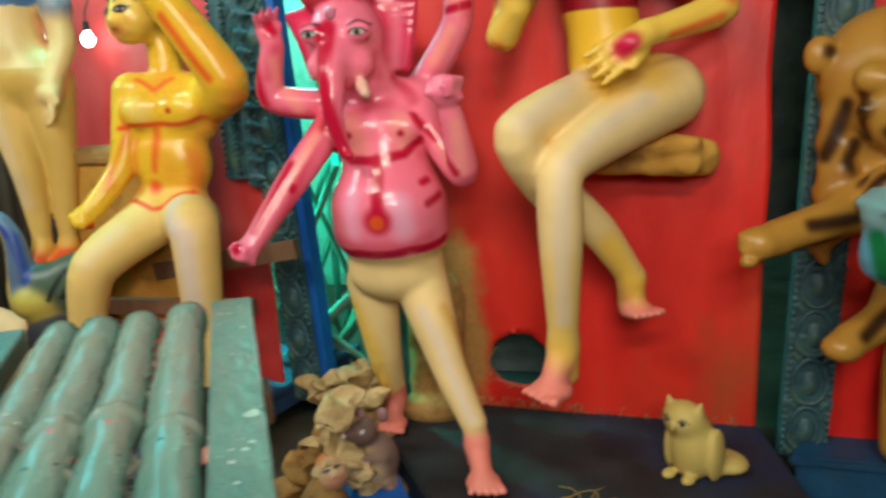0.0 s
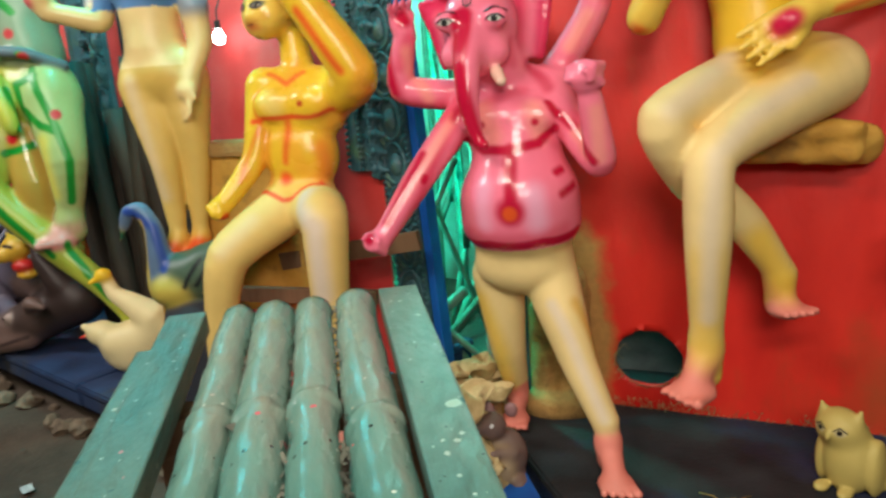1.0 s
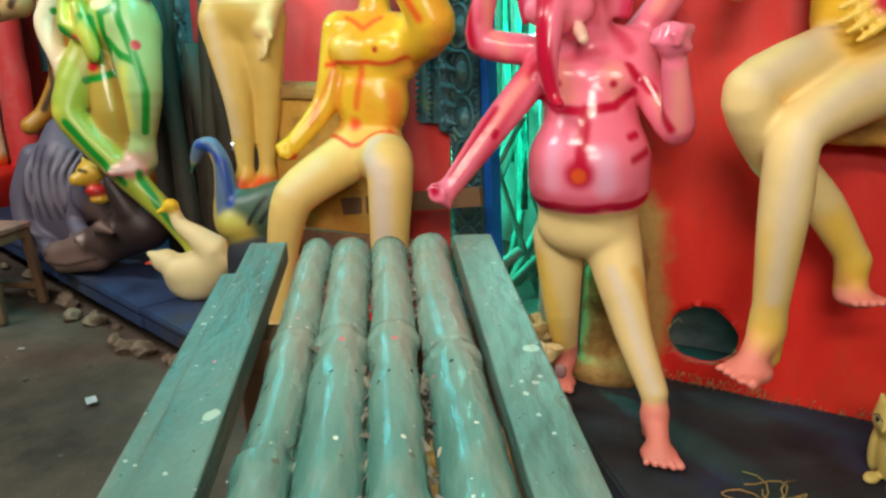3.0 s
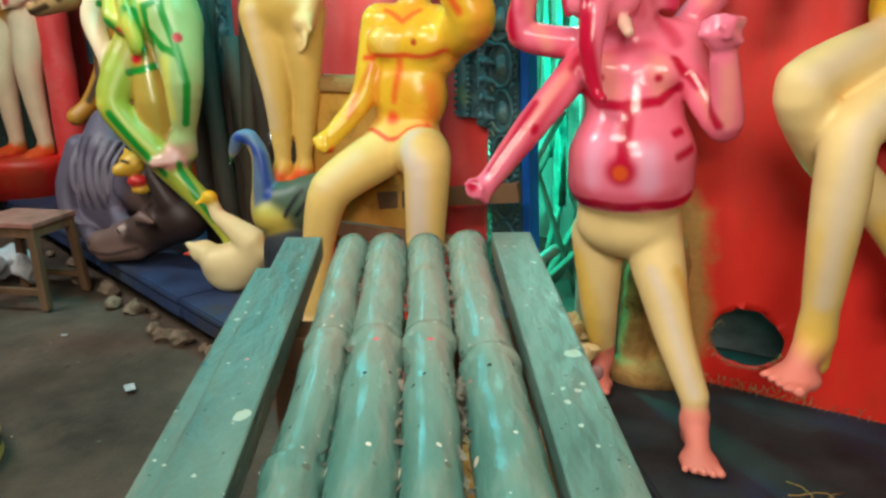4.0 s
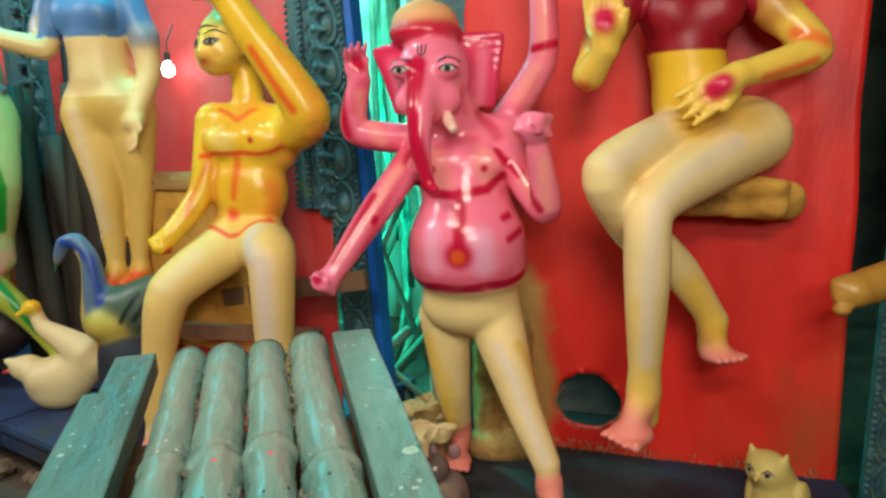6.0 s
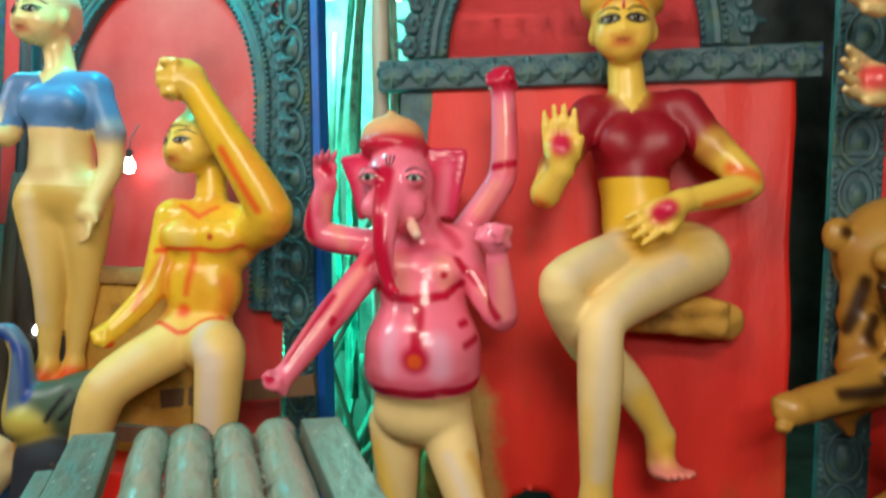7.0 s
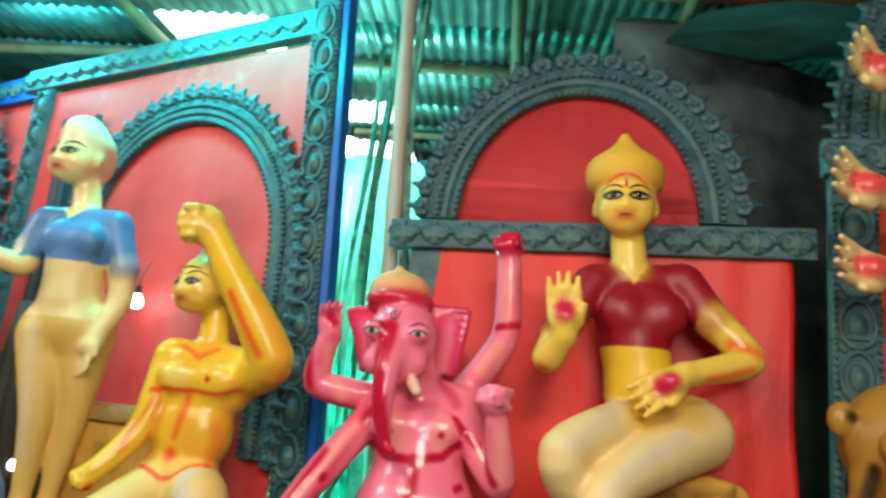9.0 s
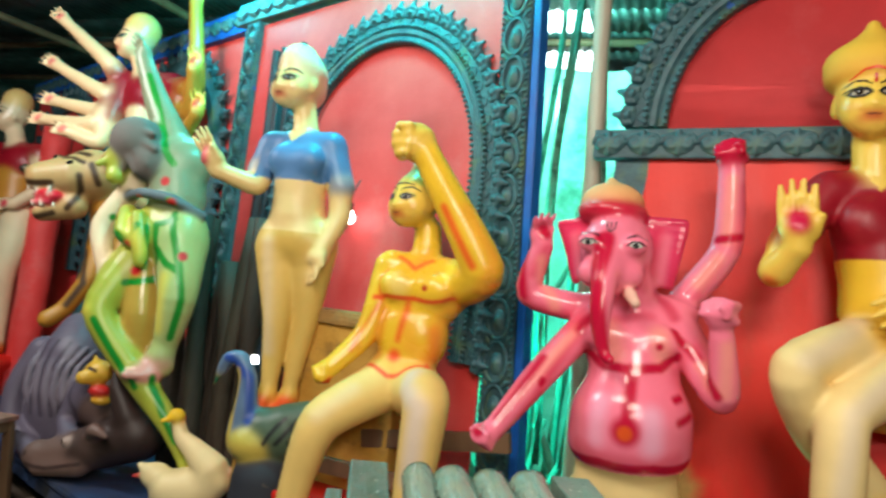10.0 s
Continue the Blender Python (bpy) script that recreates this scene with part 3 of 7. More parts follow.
def plain_wall(name, sx, sy, sz, x, y, z, mat, label):
    return tagged(part(name, box(sx, sy, sz), mat, m=pose(x, y, z)), label, "wall", kind="structure")


plain_wall("wall_back", 14.2, 0.12, 4.4, -2, 7.6, 2.0, WALL, "grey bamboo-mat wall at the back of the shed")
plain_wall("wall_front", 14.2, 0.12, 4.4, -2, -5.0, 2.0, WALL, "grey bamboo-mat wall of the shed")
plain_wall("wall_left", 0.12, 12.4, 4.4, -9.0, 1.3, 2.0, WALL, "grey bamboo-mat wall of the shed")
plain_wall("wall_right", 0.12, 12.4, 4.4, 5.0, 1.3, 2.0, WALL, "grey bamboo-mat wall of the shed")

# corrugated roof in sheets, with gaps where translucent panels let the day in
ROOF_Z, ROOF_SLOPE = 3.42, 0.06


def roof_height(x, y):
    return ROOF_Z + ROOF_SLOPE * (y - 2.5)


def roof_sheet(x0, x1, y0, y1):
    n = int((x1 - x0) / 0.019)
    vs, fs = [], []
    for i in range(n + 1):
        x = x0 + (x1 - x0) * i / n
        w = 0.011 * math.sin(x / 0.076 * 2 * math.pi)
        for y in (y0, y1):
            vs.append((x, y, roof_height(x, y) + w))
    for i in range(n):
        fs.append((2 * i, 2 * i + 1, 2 * i + 3, 2 * i + 2))
    return vs, fs


holes = ((-2.1, -1.40, 3.28, 3.75), (-1.5, -0.75, 4.5, 4.95), (-1.6, -0.8, 5.4, 6.3))
cols = sorted({-9.0, 5.0, *(h[0] for h in holes), *(h[1] for h in holes)})
rows_y = sorted({-5.0, 7.6, *(h[2] for h in holes), *(h[3] for h in holes)})
rv, rf = [], []
for xa, xb in zip(cols, cols[1:]):
    for ya, yb in zip(rows_y, rows_y[1:]):
        if not any(h[0] <= xa and xb <= h[1] and h[2] <= ya and yb <= h[3] for h in holes):
            v, f = roof_sheet(xa, xb, ya, yb)
            rf += [tuple(len(rv) + i for i in q) for q in f]
            rv += v
ceiling = tagged(part("ceiling", mesh_from("ceiling", rv, rf), TIN), "corrugated tin roof sheets on bamboo rafters", "ceiling", kind="structure")
sol = ceiling.modifiers.new("thickness", "SOLIDIFY")
sol.thickness = 0.002

glow = bpy.data.materials.new("daylit_translucent_sheet")
glow.use_nodes = True
gb = glow.node_tree.nodes["Principled BSDF"]
gb.inputs["Base Color"].default_value = (0.8, 0.9, 0.9, 1)
gb.inputs["Emission Color"].default_value = (0.72, 1.0, 0.95, 1)
gb.inputs["Emission Strength"].default_value = 7.0
for i, h in enumerate(holes):
    v, f = roof_sheet(h[0] - 0.02, h[1] + 0.02, h[2] - 0.02, h[3] + 0.02)
    sk = part("window_%d" % (i + 1), mesh_from("skylight", [(a, b, c + 0.018) for a, b, c in v], f), glow)
    tagged(sk, "bright translucent roof sheet letting daylight in", "skylight", kind="structure")

raf = bmesh.new()
for y in (-3.2, -1.2, 0.8, 2.75, 3.75, 5.05, 6.2):
    z = roof_height(0, y) - 0.055
    add_tube(raf, [(-9 + i * 1.4, y + 0.03 * math.sin(i * 2.1), z + 0.01 * math.sin(i * 1.3)) for i in range(11)], 0.034, 8)
for x in (-6.1, -4.2, -2.35, -0.2, 0.62, 2.2):
    add_tube(raf, [(x + 0.05 * j, -5 + j * 1.57, roof_height(0, -5 + j * 1.57) - 0.12) for j in range(9)], 0.036, 8)
tagged(part("trim", raf, WOOD, smooth=True), "bamboo rafters under the tin roof", "rafters", kind="structure")

# dark tarpaulin hanging under the roof behind the arched backdrop
tagged(part("tarpaulin", mesh_from("tarpaulin", *grid_sheet(24, 24, lambda s, t: (0.55 + 2.2 * s, 3.0 + 0.5 * s + 0.08 * math.sin(9 * s + 3 * t), 0.6 + 2.75 * t + 0.35 * s * t * (1 - t) + 0.05 * math.sin(14 * t + 5 * s)))), DARK), "dark grey tarpaulin hung as a partition behind the backdrops", "tarpaulin")
tagged(part("tarpaulin", mesh_from("tarpaulin", *grid_sheet(20, 10, lambda s, t: (0.80 + 1.8 * s, 2.35 + 1.2 * t, 3.02 + 0.38 * t + 0.05 * math.sin(8 * s + 4 * t) + 0.10 * s))), DARK), "grey tarpaulin slung under the tin roof", "tarpaulin")

# ---- plinths ----
PLINTH_TOP = 0.22


def prism(corners, z0, z1, bevel, inset=0.0):
    cx, cy = sum(c[0] for c in corners) / len(corners), sum(c[1] for c in corners) / len(corners)
    pts = []
    for x, y in corners:
        l = math.hypot(x - cx, y - cy)
        pts.append((x - (x - cx) / l * inset, y - (y - cy) / l * inset))
    bm = bmesh.new()
    lo = [bm.verts.new((x, y, z0)) for x, y in pts]
    hi = [bm.verts.new((x, y, z1)) for x, y in pts]
    bm.faces.new(hi)
    bm.faces.new(lo[::-1])
    n = len(pts)
    for i in range(n):
        bm.faces.new((lo[i], lo[(i + 1) % n], hi[(i + 1) % n], hi[i]))
    bmesh.ops.bevel(bm, geom=list(bm.edges), offset=bevel, segments=2, affect="EDGES")
    return bm


def slab(name, corners, top, depth, mat, rim_mat, label):
    """A low plinth: a top board over a slightly smaller body."""
    t = thing(name, pose(0, 0, 0), label, "plinth")
    part("top_board", prism(corners, top - 0.035, top, 0.008), mat, t)
    part("side_board", prism(corners, -0.02, top - 0.036, 0.006, 0.02) if depth > 0.12 else prism(corners, top - depth, top - 0.036, 0.006, 0.015), rim_mat, t)
    return t


slab("plinth", [(-0.30, 2.62), (-0.28, 2.10), (0.10, 1.40), (1.03, 1.40), (1.03, 2.62)], PLINTH_TOP, 0.16, PLINTH_BLACK, PLINTH_BLUE, "low black-topped plinth with worn dark blue sides under the idols")
slab("plinth", [(1.15, 2.07), (1.07, 1.96), (2.9, 1.62), (2.9, 2.5)], 0.20, 0.15, TEAL_PLINTH, TEAL_PLINTH, "low teal-blue painted plinth under the tiger")
dirx, diry = -0.912, 0.41
for i, (a, b) in enumerate(((-0.75, 0.52), (0.53, 1.66), (1.67, 2.9), (2.91, 4.4))):
    x0, y0 = -1.756 + dirx * a, 2.065 + diry * a
    x1, y1 = -1.756 + dirx * b, 2.065 + diry * b
    slab("plinth", [(x1, y1), (x0, y0), (x0 + 0.41 * 1.3, y0 + 0.912 * 1.3), (x1 + 0.41 * 1.3, y1 + 0.912 * 1.3)], PLINTH_TOP - 0.004 * (i % 2), 0.11, PLINTH_BLUE, PLINTH_BLUE, "low dark blue painted plinth board on stones")

# ---- carved backdrops ----
def lump_mesh(name, make, voxel):
    c = Clay(0.006, 0.5)
    make(c)
    me = c.build(name, voxel)
    me.materials.append(FRAME)
    return me


G = (0.1, 0.2, 0.2)


def make_palmette(c):
    """A small upright leaf crest, root at the origin, z outwards."""
    c.ball((0, 0, 0.030), (0.030, 0.014, 0.034), G)
    c.limb((-0.016, -0.012, 0.012), (-0.020, -0.014, 0.045), 0.008, 0.006, G)
    c.limb((0.016, -0.012, 0.012), (0.020, -0.014, 0.045), 0.008, 0.006, G)
    c.limb((-0.020, -0.014, 0.045), (-0.006, -0.016, 0.056), 0.006, 0.005, G)
    c.limb((0.020, -0.014, 0.045), (0.006, -0.016, 0.056), 0.006, 0.005, G)
    c.limb((0, -0.014, 0.05), (0.004, -0.010, 0.088), 0.012, 0.006, G)
    c.ball((0, -0.018, 0.028), 0.010, G)


def make_medallion(c):
    """An almond medallion with a rim, lying in the xz plane."""
    n = 18
    ring = [(0.048 * math.cos(2 * math.pi * i / n), -0.006, 0.066 * math.sin(2 * math.pi * i / n) * (1 + 0.18 * max(0, math.sin(2 * math.pi * i / n)))) for i in range(n + 1)]
    for a, b in zip(ring, ring[1:]):
        c.limb(a, b, 0.007, 0.007, G)
    c.ball((0, 0, 0.002), (0.028, 0.014, 0.042), G)
    c.ball((0, -0.010, 0.002), (0.012, 0.010, 0.020), G)
    for q in (-1, 1):
        c.limb((q * 0.05, -0.004, -0.06), (q * 0.036, -0.008, -0.078), 0.008, 0.006, G)


def make_scroll(c):
    """A double scroll, lying in the xz plane."""
    for q in (-1, 1):
        pts = []
        for i in range(15):
            a = i * 0.62
            r = 0.030 - 0.0019 * i
            pts.append((q * (0.030 + r * math.cos(a)), -0.008, r * math.sin(a)))
        for a, b in zip(pts, pts[1:]):
            c.limb(a, b, 0.0065, 0.0065, G)
        c.ball((q * 0.03, -0.006, 0), 0.008, G)
    c.ball((0, 0, 0), (0.060, 0.008, 0.040), G)
    c.limb((0, -0.008, -0.036), (0, -0.010, 0.036), 0.007, 0.007, G)


PALMETTE = lump_mesh("crest_leaf", make_palmette, 0.0045)
MEDALLION = lump_mesh("medallion", make_medallion, 0.0045)
SCROLL = lump_mesh("scroll", make_scroll, 0.0045)
BEAD = lump_mesh("bead", lambda c: c.ball((0, 0, 0), 0.010, G), 0.0042)


def sweep(path, profile):
    """Sweeps a closed (out, depth) outline along a path of (x, z, nx, nz)."""
    bm = bmesh.new()
    rings = [[bm.verts.new((x + nx * o, d, z + nz * o)) for o, d in profile] for x, z, nx, nz in path]
    k = len(profile)
    for a, b in zip(rings, rings[1:]):
        for i in range(k):
            bm.faces.new((a[i], b[i], b[(i + 1) % k], a[(i + 1) % k]))
    bm.faces.new(rings[0])
    bm.faces.new(rings[-1][::-1])
    bmesh.ops.recalc_face_normals(bm, faces=bm.faces)
    return bm


def arch_path(cx, cz, a, b, leg, n=48):
    """An arch with straight legs, and its outward normals."""
    out = []
    if leg:
        out.append((cx - a, cz - leg, -1, 0))
    for i in range(n + 1):
        w = math.pi * (1 - i / n)
        nx, nz = math.cos(w) / a, math.sin(w) / b
        l = math.hypot(nx, nz)
        out.append((cx + a * math.cos(w), cz + b * math.sin(w), nx / l, nz / l))
    if leg:
        out.append((cx + a, cz - leg, 1, 0))
    return out


def along(path, step, offset):
    """Places spaced along a path: x, z, angle of the outward normal from straight up."""
    got, left = [], step * 0.5
    for p, q in zip(path, path[1:]):
        d = math.hypot(q[0] - p[0], q[1] - p[1])
        t = left
        while t <= d:
            s = t / d
            nx, nz = p[2] + (q[2] - p[2]) * s, p[3] + (q[3] - p[3]) * s
            got.append((p[0] + (q[0] - p[0]) * s + nx * offset, p[1] + (q[1] - p[1]) * s + nz * offset, math.degrees(math.atan2(nx, nz))))
            t += step
        left = t - d
    return got


def joined(mesh, places, name, mat, parent):
    """Many tiny beads as one part."""
    src_v = [v.co.copy() for v in mesh.vertices]
    src_f = [tuple(p.vertices) for p in mesh.polygons]
    vs, fs = [], []
    for m in places:
        o = len(vs)
        vs += [m @ v for v in src_v]
        fs += [tuple(o + i for i in f) for f in src_f]
    ob = part(name, mesh_from(name, vs, fs), mat, parent)
    return tagged(ob, kind="stuff")


def arch_trim(parent, path, ornate=True):
    """The moulded band, bead rows, inner teeth and outer crest of an arch."""
    band = [(0.0, 0.0), (0.0, -0.030), (0.012, -0.040), (0.030, -0.034), (0.040, -0.045), (0.058, -0.045), (0.068, -0.034), (0.085, -0.038), (0.150, -0.026), (0.150, 0.0)]
    part("arch_band", sweep(path, band), FRAME, parent)
    joined(BEAD, [pose(x, -0.046, z) for x, z, a in along(path, 0.022, 0.076)], "bead_row", FRAME, parent)
    joined(BEAD, [pose(x, -0.040, z) for x, z, a in along(path, 0.026, 0.004)], "bead_row", FRAME, parent)
    for x, z, a in along(path, 0.066, 0.112):
        part("crest_leaf", PALMETTE, FRAME, parent, m=pose(x, -0.024, z, 0, a, 0) @ Matrix.Diagonal((1.55, 1.3, 1.0, 1)))
    for x, z, a in along(path, 0.072, 0.075):
        part("rosette", MEDALLION, FRAME, parent, m=pose(x, -0.030, z, 0, a, 0) @ Matrix.Diagonal((0.55, 0.8, 0.4, 1)))


def carved_post(parent, x, z0, z1, width, tilt=0.0, name="post"):
    p = part(name, box(width, 0.05, z1 - z0, Matrix.Translation((0, 0, (z1 - z0) / 2)), 0.006), FRAME, parent, m=pose(x, 0, z0, 0, tilt, 0))
    n = int((z1 - z0) / 0.165)
    for i in range(n):
        part("medallion", MEDALLION, FRAME, p, m=pose(0.0, -0.026, 0.1 + i * 0.165) @ Matrix.Diagonal((width / 0.135, 1, 1.08, 1)))
    joined(BEAD, [pose(q * (width / 2 - 0.009), -0.028, 0.02 + i * 0.024) @ Matrix.Scale(0.9, 4) for q in (-1, 1) for i in range(int((z1 - z0) / 0.024))], "bead_row", FRAME, p)
    return p


# backdrop behind the seated lady: red sheet, lintel, round arch
arched = thing("backdrop", pose(0, 2.318, 0, 0, 0, -10.3), "red painted backdrop in a slate-green carved arch with leaf crest", "backdrop")


def lower_sheet():
    x0, x1, z0, z1, nx, nz = -0.20, 1.035, 0.20, 1.97, 76, 108
    vs, fs = grid_sheet(nx, nz, lambda s, t: (x0 + (x1 - x0) * s + 0.012 * noise.noise(Vector((3, 0, t * 5))) * (s > 0.97), -0.012 + 0.016 * noise.noise(Vector((s * 3, t * 2, 1))) + 0.006 * noise.noise(Vector((s * 14, t * 4, 2))), z0 + (z1 - z0) * t + (0.03 * noise.noise(Vector((s * 9, 0, 4))) if t == 0 else 0)))

    # the torn opening near the foot, its rim drawn to a smooth ragged line
    def ring(x, z):
        a = math.atan2(z - 0.40, x - 0.235)
        return math.hypot((x - 0.235) / 0.115, (z - 0.40) / (0.115 if z > 0.40 else 0.085)) / (1 + 0.10 * noise.noise(Vector((2 * math.cos(a), 2 * math.sin(a), 3))))

    moved = []
    for x, y, z in vs:
        e = ring(x, z)
        if 0.86 < e < 1.14:
            x, z = 0.235 + (x - 0.235) / e, 0.40 + (z - 0.40) / e
            y += 0.012 * noise.noise(Vector((x * 30, z * 30, 0)))
        moved.append((x, y, z))
    return moved, [f for f in fs if ring(sum(vs[i][0] for i in f) / 4, sum(vs[i][2] for i in f) / 4) > 0.97]


sh = part("red_sheet", mesh_from("red_sheet", *lower_sheet()), RED_WORN, arched)
sh.modifiers.new("thickness", "SOLIDIFY").thickness = 0.004
path2 = arch_path(0.305, 2.06, 0.437, 0.50, 0.0)
fan = bmesh.new()
edge = [fan.verts.new((x, 0.004, z)) for x, z, nx, nz in arch_path(0.305, 2.06, 0.47, 0.535, 0.1)]
fan.faces.new(edge)
bmesh.ops.solidify(fan, geom=list(fan.faces), thickness=0.01)
part("arch_panel", fan, ROSE, arched)
part("lintel", box(1.50, 0.05, 0.112, Matrix.Translation((0.36, -0.018, 1.995)), 0.008), FRAME, arched)
for i in range(12):
    part("scroll", SCROLL, FRAME, arched, m=pose(-0.33 + i * 0.125, -0.044, 1.995) @ Matrix.Diagonal((1.0, 1, 1.15, 1)))
arch_trim(arched, path2)
for xx in (-0.245,):
    part("post", box(0.13, 0.045, 1.75, Matrix.Translation((0, 0, 0.875)), 0.006), FRAME, arched, m=pose(xx, 0.01, 0.2))

# backdrop of the standing lady: rose oval in a taller frame
oval = thing("backdrop", pose(-0.72, 2.43, 0, 0, 0, -23.0), "rose-red backdrop with a carved slate arch in a tall frame", "backdrop")
part("red_sheet", box(1.95, 0.012, 2.62, Matrix.Translation((-1.02, 0.012, 1.55)), 0.002), PINKRED, oval)
arch_trim(oval, arch_path(-0.775, 1.88, 0.60, 0.66, 0.78))
carved_post(oval, 0.115, 0.2, 3.15, 0.145, -3.6)
part("edge_board", box(0.036, 0.06, 2.95, Matrix.Translation((0.096, 0.01, 1.475)), 0.005), BLUE, oval, "bright blue edge board", pose(0.115, 0, 0.2, 0, -3.6, 0))
part("beam", box(2.1, 0.06, 0.13, Matrix.Translation((-1.1, -0.005, 2.945)), 0.008), FRAME, oval)
for i in range(16):
    part("scroll", SCROLL, FRAME, oval, m=pose(-2.1 + i * 0.125, -0.036, 2.945))
carved_post(oval, -1.98, 0.2, 3.0, 0.14, 0.0)

# backdrop at the other end, red between dark carved posts
tall = thing("backdrop", pose(1.06, 2.10, 0, 0, 0, -10.3), "dark red backdrop between carved slate-green posts", "backdrop")
part("red_sheet", box(1.7, 0.012, 2.0, Matrix.Translation((1.02, 0.03, 1.2)), 0.002), RED, tall)
pst = carved_post(tall, 0.095, 0.14, 2.28, 0.145, 1.3)
for i in range(9):
    part("cross_band", box(0.15, 0.03, 0.02, Matrix.Translation((0, -0.02, 0.2 + 0.225 * i)), 0.005), FRAME, pst)
part("lintel", box(1.9, 0.06, 0.13, Matrix.Translation((1.0, -0.01, 2.30)), 0.008), FRAME, tall)
for i in range(8):
    part("scroll", SCROLL, FRAME, tall, m=pose(0.10 + i * 0.125, -0.044, 2.30) @ Matrix.Diagonal((1.0, 1, 1.2, 1)))
arch_trim(tall, arch_path(1.05, 2.36, 0.80, 0.85, 0.0))

# bare bamboo pole
tagged(part("bamboo_pole", tube([(-0.395 - 0.034 * (z - 1.836), 2.47, z) for z in [0.1 + 0.23 * i for i in range(15)]], [0.037 + (0.006 if i % 2 else 0) - 0.0006 * i for i in range(15)], 14), BAMBOO_RAW, smooth=True), "bare bamboo pole holding up the shed roof", "pole")
# ---- idols ----
CREAM = lin(240, 212, 146)
WARM = lin(238, 198, 84)
YEL = lin(240, 194, 52)
ORANGE = lin(238, 92, 40)
PINK = lin(246, 124, 150)
MAG = lin(196, 22, 60)
SOLE = lin(236, 138, 122)
MAROON = lin(150, 14, 34)
DENIM = lin(82, 128, 178)
WHITE = lin(220, 205, 180)
LIPS = lin(190, 20, 40)


def elephant_idol():
    b = Clay(0.018, 0.20)
    leg = 0.62
    # legs and hips, still in pale primer
    b.ball((-0.160, 2.00, 0.845), (0.156, 0.128, 0.110), CREAM, rough=leg, k=0.06)
    b.chain([((-0.252, 2.04, 0.79), 0.085), ((-0.237, 2.07, 0.53), 0.060), ((-0.226, 2.14, 0.36), 0.042)], CREAM, k=0.015, rough=leg)
    foot(b, (-0.225, 2.15, 0.33), (-0.232, 2.05, 0.245), 0.038, SOLE, SOLE, leg)
    b.chain([((-0.080, 1.99, 0.79), 0.088), ((0.004, 1.88, 0.555), 0.056), ((0.080, 1.82, 0.39), 0.042)], CREAM, k=0.015, rough=leg)
    foot(b, (0.088, 1.81, 0.34), (0.120, 1.685, 0.242), 0.040, SOLE, SOLE, leg)
    b.stroke([(0.084, 1.81, 0.30), (0.10, 1.75, 0.25)], 0.085, SOLE, 0.25)
    b.stroke([(-0.226, 2.14, 0.30), (-0.23, 2.08, 0.25)], 0.085, SOLE, 0.25)
    # belly, chest, shoulders
    b.ball((-0.160, 1.975, 0.965), (0.178, 0.160, 0.10), PINK, k=0.05)
    b.ball((-0.160, 1.955, 1.05), (0.180, 0.168, 0.150), PINK, k=0.05)
    b.ball((-0.172, 1.985, 1.285), (0.165, 0.104, 0.125), PINK)
    b.limb((-0.166, 1.98, 1.25), (-0.160, 1.965, 1.10), 0.125, 0.150, PINK, k=0.03)
    for x in (-0.245, -0.098):
        b.ball((x, 1.905, 1.290), (0.066, 0.042, 0.050), PINK)
    b.ball((-0.172, 2.0, 1.385), (0.185, 0.072, 0.056), PINK)
    b.limb((-0.18, 1.98, 1.39), (-0.20, 1.95, 1.46), 0.075, 0.072, PINK)
    b.zone(lambda x, y, z: (z < 0.905 + 0.04 * (x + 0.16) + 0.10 * (y - 1.8)) & (x > -0.40) & (y > 1.78) & (z > 0.70), CREAM, leg)
    # head with trunk, cheeks and tusk
    first = len(b.forms)
    b.ball((-0.218, 1.93, 1.545), (0.098, 0.105, 0.115), PINK)
    b.ball((-0.226, 1.885, 1.485), (0.074, 0.075, 0.070), PINK)
    for x in (-0.285, -0.165):
        b.ball((x * 0.9 - 0.0225, 1.865, 1.475), 0.034, PINK)
        b.ball((x + (0.002 if x < -0.2 else -0.002), 1.835, 1.555), (0.035, 0.022, 0.026), PINK)
    b.chain([((-0.232, 1.845, 1.53), 0.036), ((-0.236, 1.81, 1.45), 0.035), ((-0.236, 1.795, 1.37), 0.028), ((-0.230, 1.800, 1.31), 0.022), ((-0.216, 1.800, 1.262), 0.016), ((-0.200, 1.785, 1.250), 0.013)], PINK, k=0.02)
    b.limb((-0.168, 1.84, 1.425), (-0.152, 1.803, 1.402), 0.018, 0.014, lin(238, 196, 176), k=0.006)
    # cap
    b.ball((-0.240, 1.955, 1.655), (0.098, 0.098, 0.045), MAG, k=0.012)
    b.ball((-0.243, 1.96, 1.685), (0.088, 0.086, 0.058), lin(230, 168, 110), k=0.015, rough=0.7)
    b.limb((-0.246, 1.96, 1.72), (-0.252, 1.96, 1.752), 0.032, 0.010, lin(230, 168, 110), k=0.02, rough=0.7)
    b.enlarge(first, (-0.22, 1.95, 1.50), 1.10, (-0.028, 0, 0))
    # ears: flat fans with a straight top edge, a rolled rim and a hanging lobe
    for temple, tip, side, lobe, cheek in (((-0.345, 1.975, 1.640), (-0.432, 1.985, 1.630), (-0.398, 1.99, 1.545), (-0.366, 1.975, 1.452), (-0.335, 1.95, 1.48)), ((-0.155, 1.975, 1.655), (-0.050, 1.985, 1.660), (-0.064, 1.99, 1.56), (-0.082, 1.975, 1.462), (-0.140, 1.95, 1.47))):
        temple, tip, side, lobe, cheek = (Vector(v) for v in (temple, tip, side, lobe, cheek))
        rim = [tip.lerp(side, i / 4) for i in range(4)] + [side.lerp(lobe, i / 5) for i in range(6)]
